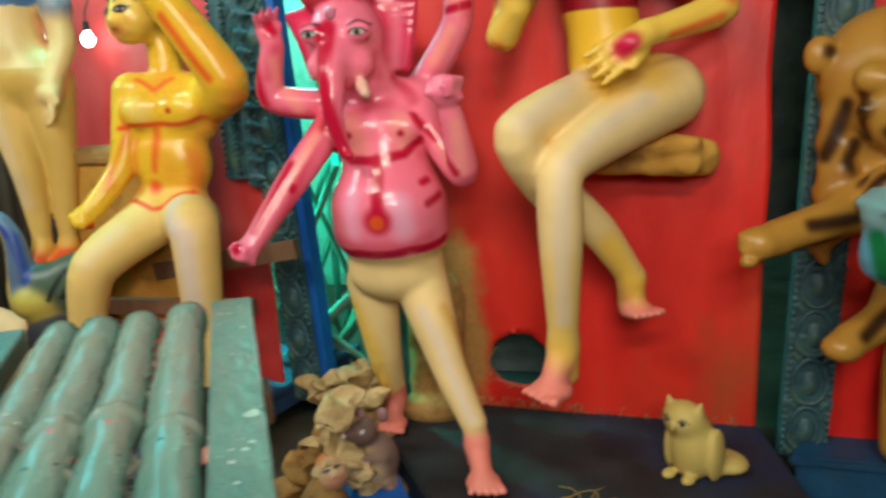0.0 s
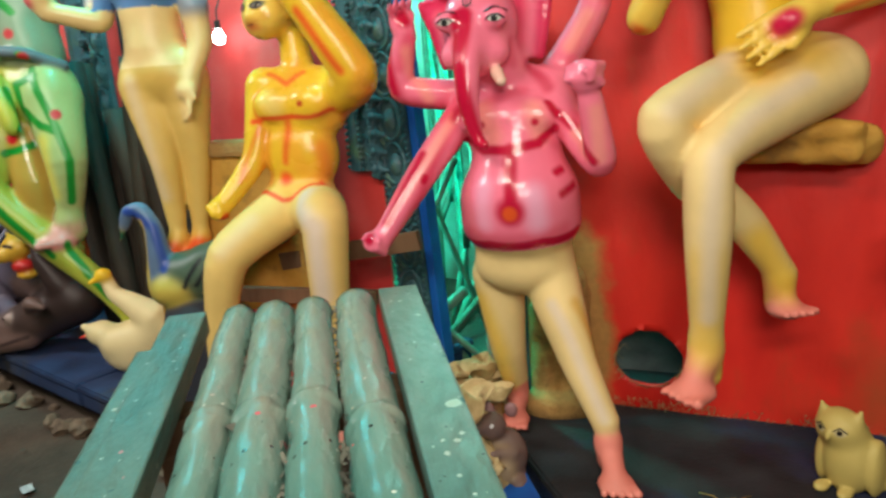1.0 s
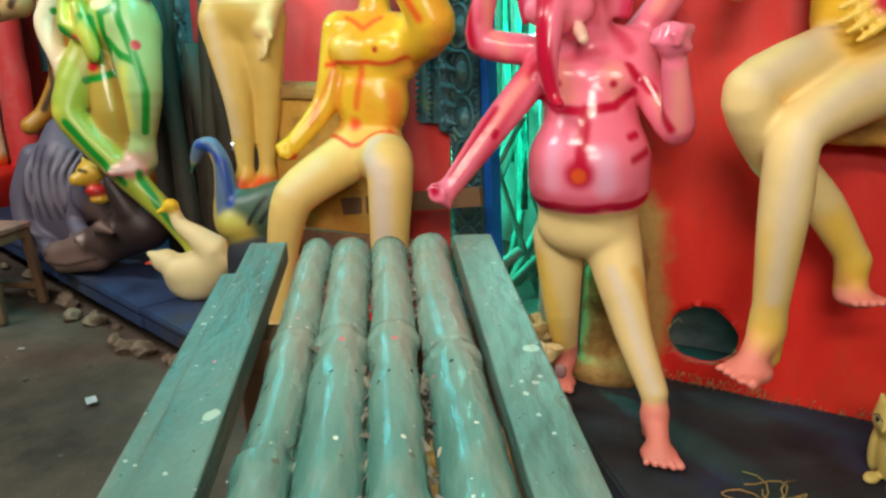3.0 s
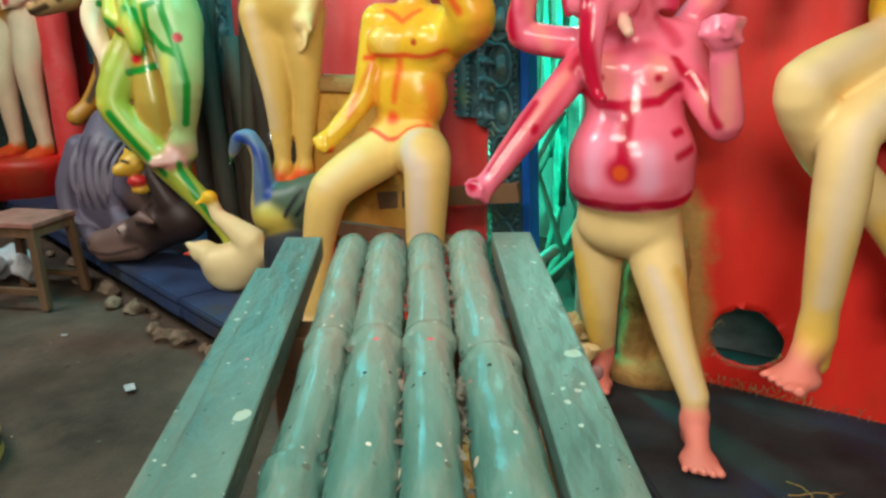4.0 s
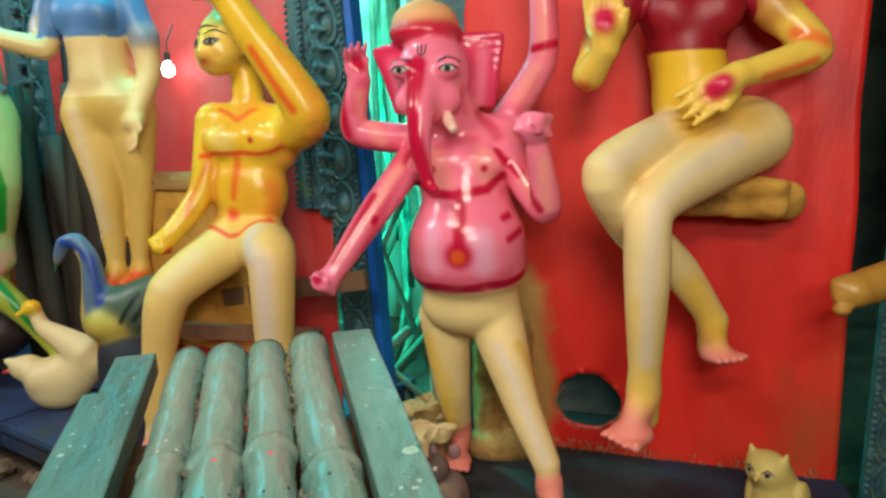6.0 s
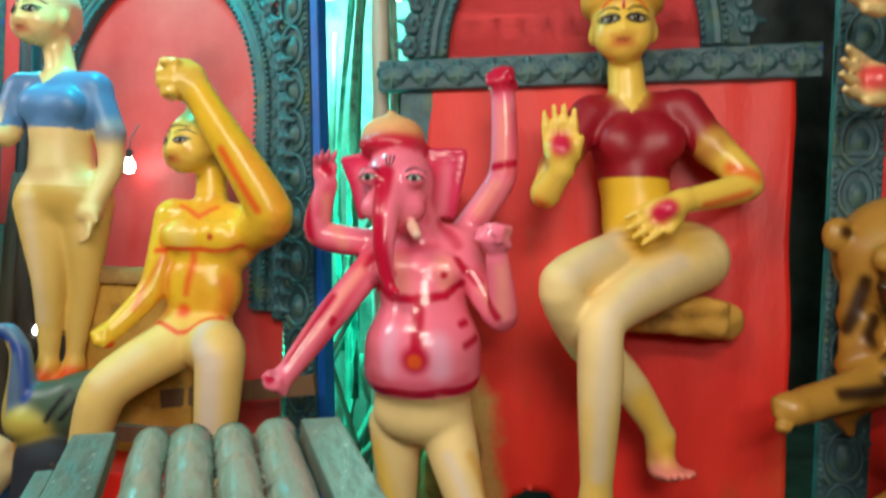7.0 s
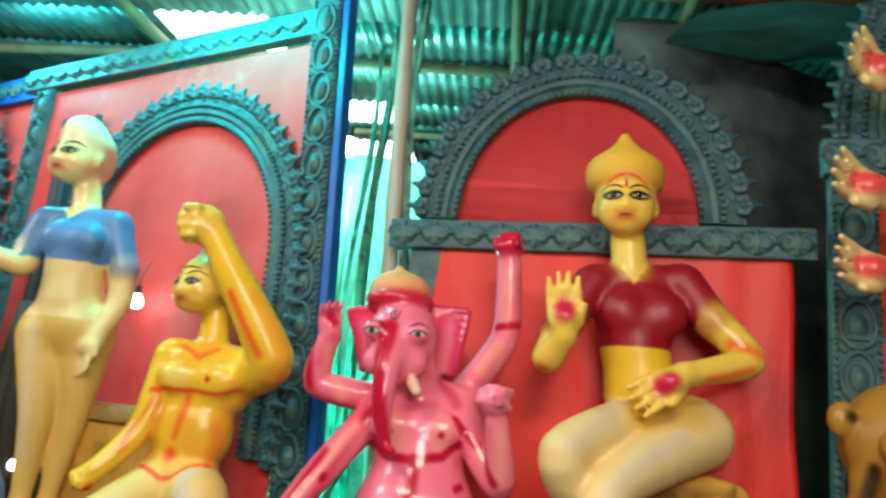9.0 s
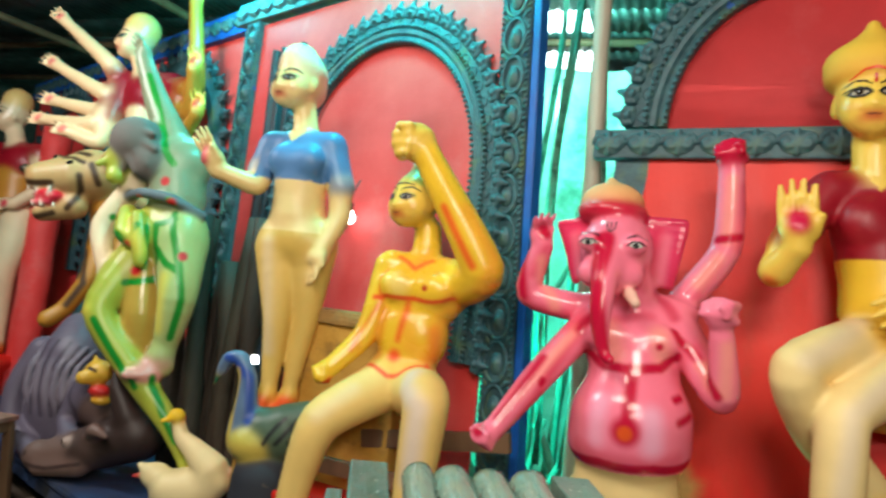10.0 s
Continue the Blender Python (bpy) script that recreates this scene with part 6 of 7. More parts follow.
def lion_statue():
    b = Clay(0.03, 0.42)
    fur, dark = lin(188, 152, 100), lin(70, 48, 30)
    b.ball((-3.53, 3.14, 1.87), (0.19, 0.17, 0.165), fur)
    b.limb((-3.58, 3.03, 1.84), (-3.72, 2.95, 1.81), 0.130, 0.095, fur)
    b.limb((-3.54, 3.04, 1.66), (-3.70, 2.97, 1.60), 0.085, 0.058, fur)
    b.ball((-3.65, 2.95, 1.70), (0.10, 0.06, 0.048), lin(206, 30, 50), k=0.008, rough=0.2)
    b.limb((-3.62, 2.93, 1.67), (-3.72, 2.91, 1.65), 0.028, 0.018, lin(226, 70, 90), k=0.006, rough=0.2)
    b.ball((-3.80, 2.90, 1.845), (0.034, 0.045, 0.030), lin(36, 26, 22), k=0.01)
    for x in (-3.76, -3.70, -3.60):
        b.limb((x, 2.90, 1.745), (x, 2.89, 1.70), 0.013, 0.004, lin(236, 226, 206), k=0.003)
        b.limb((x + 0.05, 2.90, 1.635), (x + 0.05, 2.89, 1.67), 0.012, 0.004, lin(236, 226, 206), k=0.003)
    for x, z in ((-3.66, 1.94), (-3.52, 1.91)):
        b.ball((x, 2.985, z), (0.038, 0.026, 0.024), lin(226, 206, 150), k=0.008)
        b.spot((x, 2.9, z), (1, 0, 0), (0, 0, 1), 0.014, 0.014, (0, 1, 0), (0.02, 0.012, 0.01), 0.2, 0.002)
        b.stroke([(x - 0.06, 2.95, z + 0.03), (x, 2.95, z + 0.055), (x + 0.07, 2.96, z + 0.03)], 0.024, dark, 0.7)
    b.ball((-3.36, 3.08, 1.97), (0.06, 0.04, 0.065), fur, k=0.015)
    b.stroke([(-3.36, 3.03, 1.97)], 0.035, dark, 0.8)
    for i in range(14):
        a = math.radians(-100 + 210 * i / 13)
        b.limb((-3.42 + 0.12 * math.cos(a), 3.22, 1.80 + 0.17 * math.sin(a)), (-3.36 + 0.22 * math.cos(a), 3.26, 1.72 + 0.27 * math.sin(a)), 0.075, 0.032, dark if i % 2 else fur, k=0.02)
    b.chain([((-3.42, 3.32, 1.66), 0.20), ((-3.36, 3.46, 1.30), 0.19), ((-3.28, 3.55, 1.0), 0.17)], OCHRE)
    b.chain([((-3.50, 3.26, 1.50), 0.085), ((-3.46, 3.17, 1.24), 0.058), ((-3.54, 3.10, 1.04), 0.050), ((-3.60, 3.04, 0.96), 0.055)], OCHRE)
    b.chain([((-3.32, 3.28, 1.50), 0.085), ((-3.29, 3.16, 1.20), 0.060), ((-3.36, 3.08, 0.98), 0.050), ((-3.40, 3.02, 0.92), 0.058)], OCHRE)
    b.chain([((-3.26, 3.55, 1.0), 0.14), ((-3.25, 3.52, 0.60), 0.10), ((-3.25, 3.45, 0.24), 0.08)], OCHRE)
    for pts in (((-3.76, 2.90, 1.90), (-3.84, 2.90, 1.87)), ((-3.62, 2.95, 1.80), (-3.72, 2.90, 1.78), (-3.84, 2.88, 1.765)), ((-3.48, 2.98, 1.84), (-3.46, 3.0, 1.74), (-3.52, 2.98, 1.64)), ((-3.42, 3.0, 1.92), (-3.38, 3.04, 1.80)), ((-3.56, 3.0, 2.02), (-3.46, 3.0, 2.0)), ((-3.64, 2.98, 2.0), (-3.60, 2.98, 1.97)), ((-3.60, 2.95, 1.60), (-3.70, 2.92, 1.56)), ((-3.52, 3.12, 1.40), (-3.44, 3.10, 1.20), (-3.50, 3.06, 1.06)), ((-3.30, 3.12, 1.40), (-3.26, 3.10, 1.2))):
        b.stroke(pts, 0.030, dark, 0.7)
    return statue(b, "lion_statue", "cream and brown roaring lion statue with red mouth", "statue", 0.011)


def many_armed_idol():
    b = Clay(0.03, 0.35)
    skin = lin(236, 196, 150)
    b.ball((-3.55, 3.52, 2.50), (0.19, 0.13, 0.17), MAROON)
    b.limb((-3.74, 3.52, 2.60), (-3.36, 3.52, 2.60), 0.08, 0.08, MAROON)
    b.limb((-3.55, 3.52, 2.34), (-3.53, 3.52, 2.10), 0.13, 0.16, skin)
    b.limb((-3.58, 3.50, 2.62), (-3.65, 3.48, 2.78), 0.07, 0.06, skin)
    at = face(b, (-3.68, 3.46, 2.875), 0.112, (-0.60, -0.80, 0.0), skin, LIPS)
    b.ball(at(0, -0.3, 0.85), (0.12, 0.12, 0.12), lin(230, 190, 110))
    arms = (((-3.84, 3.40, 2.72), (-4.20, 3.36, 2.975)), ((-3.82, 3.40, 2.49), (-4.20, 3.36, 2.655)), ((-3.80, 3.40, 2.36), (-4.13, 3.34, 2.40)), ((-3.82, 3.36, 2.26), (-4.18, 3.32, 2.265)), ((-3.76, 3.36, 2.14), (-3.93, 3.30, 2.175)))
    for e, h in arms:
        b.limb((-3.74, 3.50, 2.58), Vector((-3.74, 3.50, 2.58)).lerp(Vector(e), 0.6), 0.075, 0.068, MAROON)
        b.chain([(Vector((-3.74, 3.50, 2.58)).lerp(Vector(e), 0.55), 0.060), (e, 0.056), (h, 0.038)], skin)
        d = (Vector(h) - Vector(e)).normalized()
        open_hand(b, h, Vector(h) + d, (0, -1, 0.3), 0.16, skin, lin(236, 120, 110), curl=0.35)
    for e, h in (((-3.08, 3.40, 2.55), (-3.18, 3.40, 3.12)), ((-3.12, 3.42, 2.38), (-3.05, 3.32, 2.62)), ((-3.16, 3.42, 2.20), (-2.98, 3.32, 2.34))):
        b.limb((-3.38, 3.50, 2.56), Vector((-3.38, 3.50, 2.56)).lerp(Vector(e), 0.6), 0.075, 0.068, MAROON)
        b.chain([(Vector((-3.38, 3.50, 2.56)).lerp(Vector(e), 0.55), 0.062), (e, 0.058), (h, 0.042)], OCHRE)
        open_hand(b, h, Vector(h) + Vector((0, 0, 1)), (0.2, -1, 0), 0.17, WARM, lin(230, 90, 60), curl=0.4)
    b.chain([((-3.55, 3.52, 2.05), 0.18), ((-3.50, 3.55, 1.55), 0.17), ((-3.50, 3.60, 0.9), 0.14), ((-3.50, 3.60, 0.26), 0.13)], lin(190, 140, 80))
    return statue(b, "many_armed_idol", "pale many-armed goddess idol in a red blouse", "statue", 0.012)


def far_lady_idol():
    b = Clay(0.03, 0.4)
    skin = lin(230, 208, 170)
    b.ball((-5.20, 4.02, 2.06), (0.21, 0.15, 0.17), MAROON)
    b.limb((-5.42, 4.02, 2.16), (-5.0, 4.02, 2.16), 0.09, 0.09, MAROON)
    b.limb((-5.20, 4.02, 1.95), (-5.17, 4.02, 1.72), 0.16, 0.19, OCHRE)
    b.limb((-5.24, 4.0, 2.2), (-5.30, 4.0, 2.34), 0.075, 0.07, skin)
    at = face(b, (-5.33, 3.98, 2.46), 0.12, (-0.5, -0.85, 0.0), skin, LIPS)
    b.ball(at(0, -0.2, 0.95), (0.12, 0.12, 0.13), lin(226, 190, 120))
    for x, kx, fx in ((-5.30, -5.36, -5.38), (-5.06, -5.07, -5.05)):
        b.chain([((x, 4.0, 1.64), 0.15), ((kx, 3.92, 1.20), 0.10), ((fx, 3.95, 0.64), 0.06)], skin)
        foot(b, (fx, 3.95, 0.60), (fx - 0.02, 3.78, 0.535), 0.06, OCHRE, ORANGE)
    b.chain([((-5.0, 4.02, 2.14), 0.075), ((-4.86, 3.95, 1.88), 0.06), ((-4.98, 3.84, 1.72), 0.045)], skin)
    open_hand(b, (-4.98, 3.84, 1.72), (-5.1, 3.8, 1.70), (0, -1, 0), 0.17, skin, lin(220, 60, 80))
    b.chain([((-5.42, 4.02, 2.14), 0.075), ((-5.52, 3.95, 1.88), 0.06), ((-5.48, 3.84, 1.66), 0.045)], skin)
    return statue(b, "far_lady_idol", "pale standing lady idol in a maroon blouse on a red stand", "statue", 0.014)


demon_idol()
buffalo_statue()
beast_head()
swan_statue()
peacock_statue()
lion_statue()
many_armed_idol()
far_lady_idol()
ped = part("pedestal", tube([(-5.21, 3.86, 0.2), (-5.21, 3.86, 0.40), (-5.21, 3.86, 0.46), (-5.21, 3.86, 0.53)], [0.30, 0.32, 0.38, 0.36], 28), RED, smooth=True)
tagged(ped, "round red painted pedestal under the far lady idol", "pedestal")
tagged(part("column", tube([(-4.88, 4.05, 0.2 + 0.2 * i) for i in range(12)], [0.11 + 0.008 * (i % 2) for i in range(12)], 16), PINKRED, smooth=True), "rose pink cloth-wrapped column behind the far lady idol", "column")

# bundled brown poles and dark drapes behind the demon
DARKWOOD = material("smoke_dark_wood", lin(40, 32, 26), lin(78, 64, 50), 0.7, 8.0, 0.5, 60, stretch=(1, 1, 0.2))
rnd = random.Random(5)
for i in range(9):
    x, y = -2.62 + 0.075 * i + rnd.uniform(-0.02, 0.02), 3.02 + rnd.uniform(-0.06, 0.06) - 0.02 * i
    t = part("wooden_pole", tube([(x + 0.02 * j * (i % 3 - 1), y, 0.22 + j * 0.24) for j in range(6 + i % 2)], [0.045 + 0.012 * rnd.random() for _ in range(7)], 9), DARKWOOD, smooth=True)
    tagged(t, "rough brown wooden pole leaning behind the demon idol", "pole", group="poles behind the demon")
DRAPE = material("dark_teal_cloth", lin(8, 26, 36), lin(16, 50, 66), 0.5, 5.0, 0.2, 40)
drape = mesh_from("cloth_drape", *grid_sheet(40, 30, lambda s, t: (-2.04 - 0.30 * s + 0.03 * math.sin(3 * t), 2.95 + 0.12 * s + 0.022 * math.sin(s * 23 + 3 * t) + 0.02 * noise.noise(Vector((s * 6, t * 3, 7))), 0.3 + 2.35 * t)))
tagged(part("cloth_drape", drape, DRAPE), "dark teal cloth hanging in folds between the backdrops", "drape")
for i in range(2):
    fv = thing("backdrop", pose(-2.72 - 1.9 * i, 3.42 + 0.85 * i, 0, 0, 0, -24), "rose-red far backdrop with blue-painted carved arch and beam", "backdrop")
    part("red_sheet", box(1.8, 0.015, 2.75, Matrix.Translation((-0.9, 0.02, 1.6)), 0.002), PINKRED, fv)
    arch_far = arch_path(-0.85, 2.15, 0.55, 0.55, 0.9, 24)
    part("arch_band", sweep(arch_far, [(0, 0), (0, -0.04), (0.08, -0.05), (0.16, -0.03), (0.16, 0)]), FRAME, fv)
    for x, z, a in along(arch_far, 0.10, 0.14):
        part("crest_leaf", PALMETTE, FRAME, fv, m=pose(x, -0.024, z, 0, a, 0) @ Matrix.Scale(1.4, 4))
    part("beam", box(1.95, 0.07, 0.16, Matrix.Translation((-0.9, -0.005, 3.0)), 0.008), BLUE, fv)
    for k in range(12):
        part("scroll", SCROLL, BLUE, fv, m=pose(-1.75 + k * 0.15, -0.045, 3.0) @ Matrix.Scale(1.2, 4))
    part("post", box(0.14, 0.07, 2.85, Matrix.Translation((0.03, 0, 1.6)), 0.006), FRAME, fv)

# ---- stool with a cloth beneath it ----
stool = thing("stool", pose(-3.44, 2.46, 0, 0, 0, 12), "low wooden stool with a faded pink top on the earth floor", "stool")
STOOLTOP = material("faded_pink_board", lin(150, 96, 84), lin(178, 124, 108), 0.7, 8.0, 0.3, 70, stain=lin(110, 84, 64), stain_scale=6, stain_amount=0.5)
part("seat", box(0.40, 0.34, 0.028, Matrix.Translation((0, 0, 0.466)), 0.006), STOOLTOP, stool)
for q in (-1, 1):
    part("apron", box(0.34, 0.022, 0.055, Matrix.Translation((0, q * 0.145, 0.424)), 0.003), WOOD, stool)
    part("apron", box(0.022, 0.27, 0.055, Matrix.Translation((q * 0.175, 0, 0.424)), 0.003), WOOD, stool)
    part("stretcher", box(0.40, 0.03, 0.035, Matrix.Translation((0, q * 0.165, 0.10)), 0.003), WOOD, stool)
    for r in (-1, 1):
        part("leg", box(0.045, 0.04, 0.452, Matrix.Translation((0, 0, 0.226)), 0.004), WOOD, stool, m=pose(q * 0.20, r * 0.165, 0.0, r * 3, -q * 4, 0))
CLOTH = material("white_rag", lin(176, 180, 186), lin(214, 216, 216), 0.9, 9, 0.3, 60)
rag = Clay(0.05, 0.9)
rr = random.Random(8)
for i in range(16):
    rag.ball((-3.80 + rr.uniform(-0.16, 0.16), 2.62 + rr.uniform(-0.12, 0.12), 0.07 + 0.10 * rr.random()), (0.09, 0.05, 0.06), (0.6, 0.6, 0.6), (rr.uniform(0, 180), rr.uniform(0, 180), rr.uniform(0, 180)), k=0.02)
rg = rag.build("rag", 0.014, crumple=0.03, grain=12)
tagged(part("rag", rg, CLOTH), "crumpled white rag lying on the floor beside the stool", "rag")
# ---- the group beyond the dark carved post ----
def tiger_statue():
    b = Clay(0.03, 0.35)
    tan = lin(184, 136, 56)
    b.ball((1.275, 2.0, 1.37), (0.175, 0.17, 0.185), tan)
    b.ball((1.27, 1.87, 1.27), (0.115, 0.11, 0.11), tan)
    b.ball((1.27, 1.86, 1.06), (0.095, 0.09, 0.07), tan)
    b.ball((1.29, 1.80, 1.15), (0.06, 0.06, 0.05), lin(60, 20, 20), k=0.008)
    b.ball((1.27, 1.765, 1.27), (0.05, 0.035, 0.035), lin(40, 26, 20), k=0.01)
    b.ball((1.085, 1.97, 1.43), (0.045, 0.035, 0.055), tan, k=0.012)
    b.ball((1.47, 1.97, 1.45), (0.045, 0.035, 0.055), tan, k=0.012)
    b.limb((1.17, 1.85, 1.36), (1.24, 1.82, 1.345), 0.042, 0.034, tan, k=0.02)
    b.limb((1.31, 1.82, 1.345), (1.38, 1.85, 1.36), 0.034, 0.042, tan, k=0.02)
    b.ball((1.165, 1.845, 1.28), (0.032, 0.022, 0.022), lin(40, 22, 12), k=0.006, rough=0.1)
    b.ball((1.385, 1.845, 1.28), (0.032, 0.022, 0.022), lin(40, 22, 12), k=0.006, rough=0.1)
    for i in range(7):
        z = 1.40 - 0.075 * i
        b.chain([((1.16, 1.96, z), 0.045), ((1.12 + 0.01 * (i % 2), 1.97, z - 0.06), 0.034), ((1.13, 1.96, z - 0.11), 0.016)], tan if i % 2 else lin(160, 108, 36), k=0.02)
    b.limb((1.23, 1.80, 1.10), (1.225, 1.79, 1.04), 0.012, 0.004, lin(235, 225, 200), k=0.003)
    b.chain([((1.32, 2.04, 1.15), 0.15), ((1.60, 2.1, 0.95), 0.19), ((1.95, 2.15, 0.90), 0.19)], tan)
    b.chain([((1.28, 1.98, 1.02), 0.09), ((1.10, 1.88, 0.98), 0.058), ((0.93, 1.81, 0.945), 0.050)], tan)
    b.ball((0.885, 1.79, 0.938), (0.055, 0.05, 0.048), tan, k=0.012)
    for o in (-0.032, 0.0, 0.032):
        b.ball((0.850, 1.775 + o * 0.4, 0.925 + o), (0.026, 0.024, 0.018), tan, k=0.006)
    b.chain([((1.42, 2.0, 0.85), 0.09), ((1.28, 1.88, 0.70), 0.055), ((1.16, 1.83, 0.64), 0.05)], tan)
    b.ball((1.13, 1.81, 0.625), (0.055, 0.05, 0.042), tan, k=0.012)
    b.chain([((1.50, 2.05, 0.85), 0.10), ((1.38, 1.95, 0.52), 0.06), ((1.36, 1.90, 0.27), 0.055)], tan)
    b.chain([((1.95, 2.15, 0.90), 0.17), ((2.0, 2.05, 0.55), 0.09), ((1.95, 2.0, 0.27), 0.06)], tan)
    for pts in (((1.25, 1.86, 1.56), (1.24, 1.82, 1.44), (1.245, 1.80, 1.36)), ((1.16, 1.86, 1.32), (1.13, 1.86, 1.22), (1.14, 1.86, 1.12)), ((1.10, 1.92, 1.44),), ((1.30, 1.84, 1.53), (1.33, 1.82, 1.42)), ((1.36, 1.88, 1.52), (1.40, 1.86, 1.44)), ((1.15, 1.92, 1.30), (1.11, 1.95, 1.15)), ((1.20, 1.80, 1.16), (1.17, 1.84, 1.02)),  ((1.35, 1.80, 1.42), (1.42, 1.84, 1.36)), ((1.2, 1.80, 1.22), (1.27, 1.74, 1.20), (1.34, 1.80, 1.22)), ((1.18, 1.82, 0.99), (1.02, 1.80, 0.98)), ((1.10, 1.85, 0.93), (0.98, 1.80, 0.91)), ((1.30, 1.84, 0.76), (1.18, 1.80, 0.66))):
        b.stroke(pts, 0.034, lin(62, 36, 16), 0.8)
    return statue(b, "tiger_statue", "tan and brown striped tiger statue with a paw stretched out", "statue", 0.009)


def reaching_arms_idol():
    b = Clay(0.02, 0.25)
    s = Vector((1.85, 2.05, 2.0))
    for e, h in (((1.45, 1.90, 2.36), (1.21, 1.82, 2.46)), ((1.42, 1.88, 2.02), (1.16, 1.82, 2.085)), ((1.42, 1.88, 1.83), (1.16, 1.82, 1.845))):
        b.chain([(s, 0.07), (e, 0.055), (h, 0.038)], CREAM)
        d = Vector(h) - Vector(e)
        open_hand(b, h, Vector(h) + d + Vector((-0.05, 0, 0.02)), (-0.2, -0.95, 0.1), 0.225, CREAM, lin(228, 70, 74), spread=0.16, curl=0.45, thumb=-1)
        b.stroke([Vector(h) + d * 0.1 + Vector((0, -0.04, 0)), Vector(h) + d * 0.42 + Vector((0, -0.05, 0))], 0.050, lin(228, 84, 80), 0.9, 0.7)
    b.ball((1.90, 2.08, 1.95), (0.16, 0.12, 0.2), MAROON)
    b.chain([((1.90, 2.08, 1.80), 0.14), ((1.92, 2.10, 1.30), 0.16), ((1.92, 2.10, 0.95), 0.15)], WARM)
    return statue(b, "reaching_arms_idol", "yellow goddess idol holding out several red-palmed hands", "statue", 0.008)


def raised_fist_idol():
    b = Clay(0.02, 0.22)
    sky, grn = lin(92, 160, 186), lin(20, 110, 60)
    b.chain([((1.42, 1.68, 0.95), 0.075), ((1.13, 1.60, 0.925), 0.060), ((1.095, 1.58, 1.00), 0.045)], sky)
    fist(b, (1.095, 1.58, 1.00), (1.075, 1.56, 1.10), (-0.8, -0.3, 0), 0.115, lin(120, 160, 160), lin(220, 60, 120))
    b.ball((1.52, 1.70, 0.98), (0.16, 0.12, 0.20), sky)
    b.chain([((1.52, 1.70, 0.85), 0.13), ((1.50, 1.70, 0.55), 0.10), ((1.48, 1.68, 0.27), 0.07)], grn)
    b.stroke([(1.075, 1.56, 1.0), (1.09, 1.55, 0.91), (1.16, 1.55, 0.87)], 0.035, grn, 0.7)
    return statue(b, "raised_fist_idol", "glossy blue-green demon idol with a clenched fist", "statue", 0.008)


tiger_statue()
reaching_arms_idol()
raised_fist_idol()
# ---- small statues and clutter round the plinth ----
def mouse_statue():
    b = Clay(0.02, 0.5)
    fur, pale = lin(120, 98, 92), lin(196, 170, 130)
    b.ball((-0.215, 1.76, 0.30), (0.068, 0.06, 0.085), fur)
    b.ball((-0.225, 1.715, 0.29), (0.045, 0.035, 0.065), pale)
    b.ball((-0.245, 1.735, 0.405), (0.042, 0.045, 0.040), fur)
    b.limb((-0.255, 1.71, 0.41), (-0.285, 1.665, 0.425), 0.028, 0.010, fur)
    for q in (-1, 1):
        b.ball((-0.225 + q * 0.035, 1.76, 0.445), (0.022, 0.010, 0.026), lin(150, 110, 110), k=0.006)
        b.limb((-0.225 + q * 0.04, 1.715, 0.33), (-0.25 + q * 0.015, 1.675, 0.345), 0.016, 0.010, fur)
        b.ball((-0.215 + q * 0.045, 1.72, 0.238), (0.03, 0.04, 0.018), fur)
        b.spot((-0.262 + q * 0.024, 1.70, 0.425), (1, 0, 0), (0, 0, 1), 0.006, 0.006, (0, 1, -0.1), (0.8, 0.8, 0.8), 0.1)
    return statue(b, "mouse_statue", "small grey-brown clay mouse statue sitting up", "statue", 0.006)


def owl_statue():
    b = Clay(0.02, 0.6)
    c = lin(206, 184, 104)
    b.ball((0.735, 1.82, 0.315), (0.068, 0.062, 0.11), c)
    b.ball((0.715, 1.80, 0.405), (0.062, 0.055, 0.055), c)
    for q in (-1, 1):
        b.limb((0.715 + q * 0.042, 1.80, 0.435), (0.715 + q * 0.05, 1.80, 0.465), 0.016, 0.006, c, k=0.012)
        b.ball((0.735 + q * 0.065, 1.83, 0.30), (0.022, 0.045, 0.085), c, k=0.012)
        e = Vector((0.708 + q * 0.026, 1.70, 0.412))
        b.spot(e, (1, 0, 0), (0, 0, 1), 0.016, 0.012, (0, 1, 0), (0.6, 0.5, 0.25), 0.4, 0.001)
        b.spot(e, (1, 0, 0), (0, 0, 1), 0.007, 0.007, (0, 1, 0), (0.02, 0.015, 0.01), 0.3, 0.002)
        b.line([e + Vector((-0.018, 0, 0)), e + Vector((0, 0, 0.013)), e + Vector((0.018, 0, 0))], (0, 1, 0), 0.002, (0.03, 0.02, 0.01))
        b.ball((0.72 + q * 0.03, 1.765, 0.232), (0.02, 0.03, 0.014), c, k=0.008)
    b.limb((0.708, 1.745, 0.405), (0.706, 1.735, 0.388), 0.010, 0.005, c, k=0.006)
    b.ball((0.80, 1.90, 0.25), (0.07, 0.06, 0.03), c)
    ob = statue(b, "owl_statue", "small pale yellow clay owl statue on the plinth", "statue", 0.0055)
    ob.matrix_basis = pose(0.735, 1.82, 0, 0, 0, -38) @ pose(-0.735, -1.82, 0)
    return ob


mouse_statue()
owl_statue()

# ledge under the seated lady, ledge and block behind the perched man
def rough_clay(name, make, label, category, mat, voxel=0.011, crumple=0.012, grain=16):
    c = Clay(0.02, 0.8)
    make(c)
    return tagged(part(name, c.build(name, voxel, crumple=crumple, grain=grain), mat), label, category)


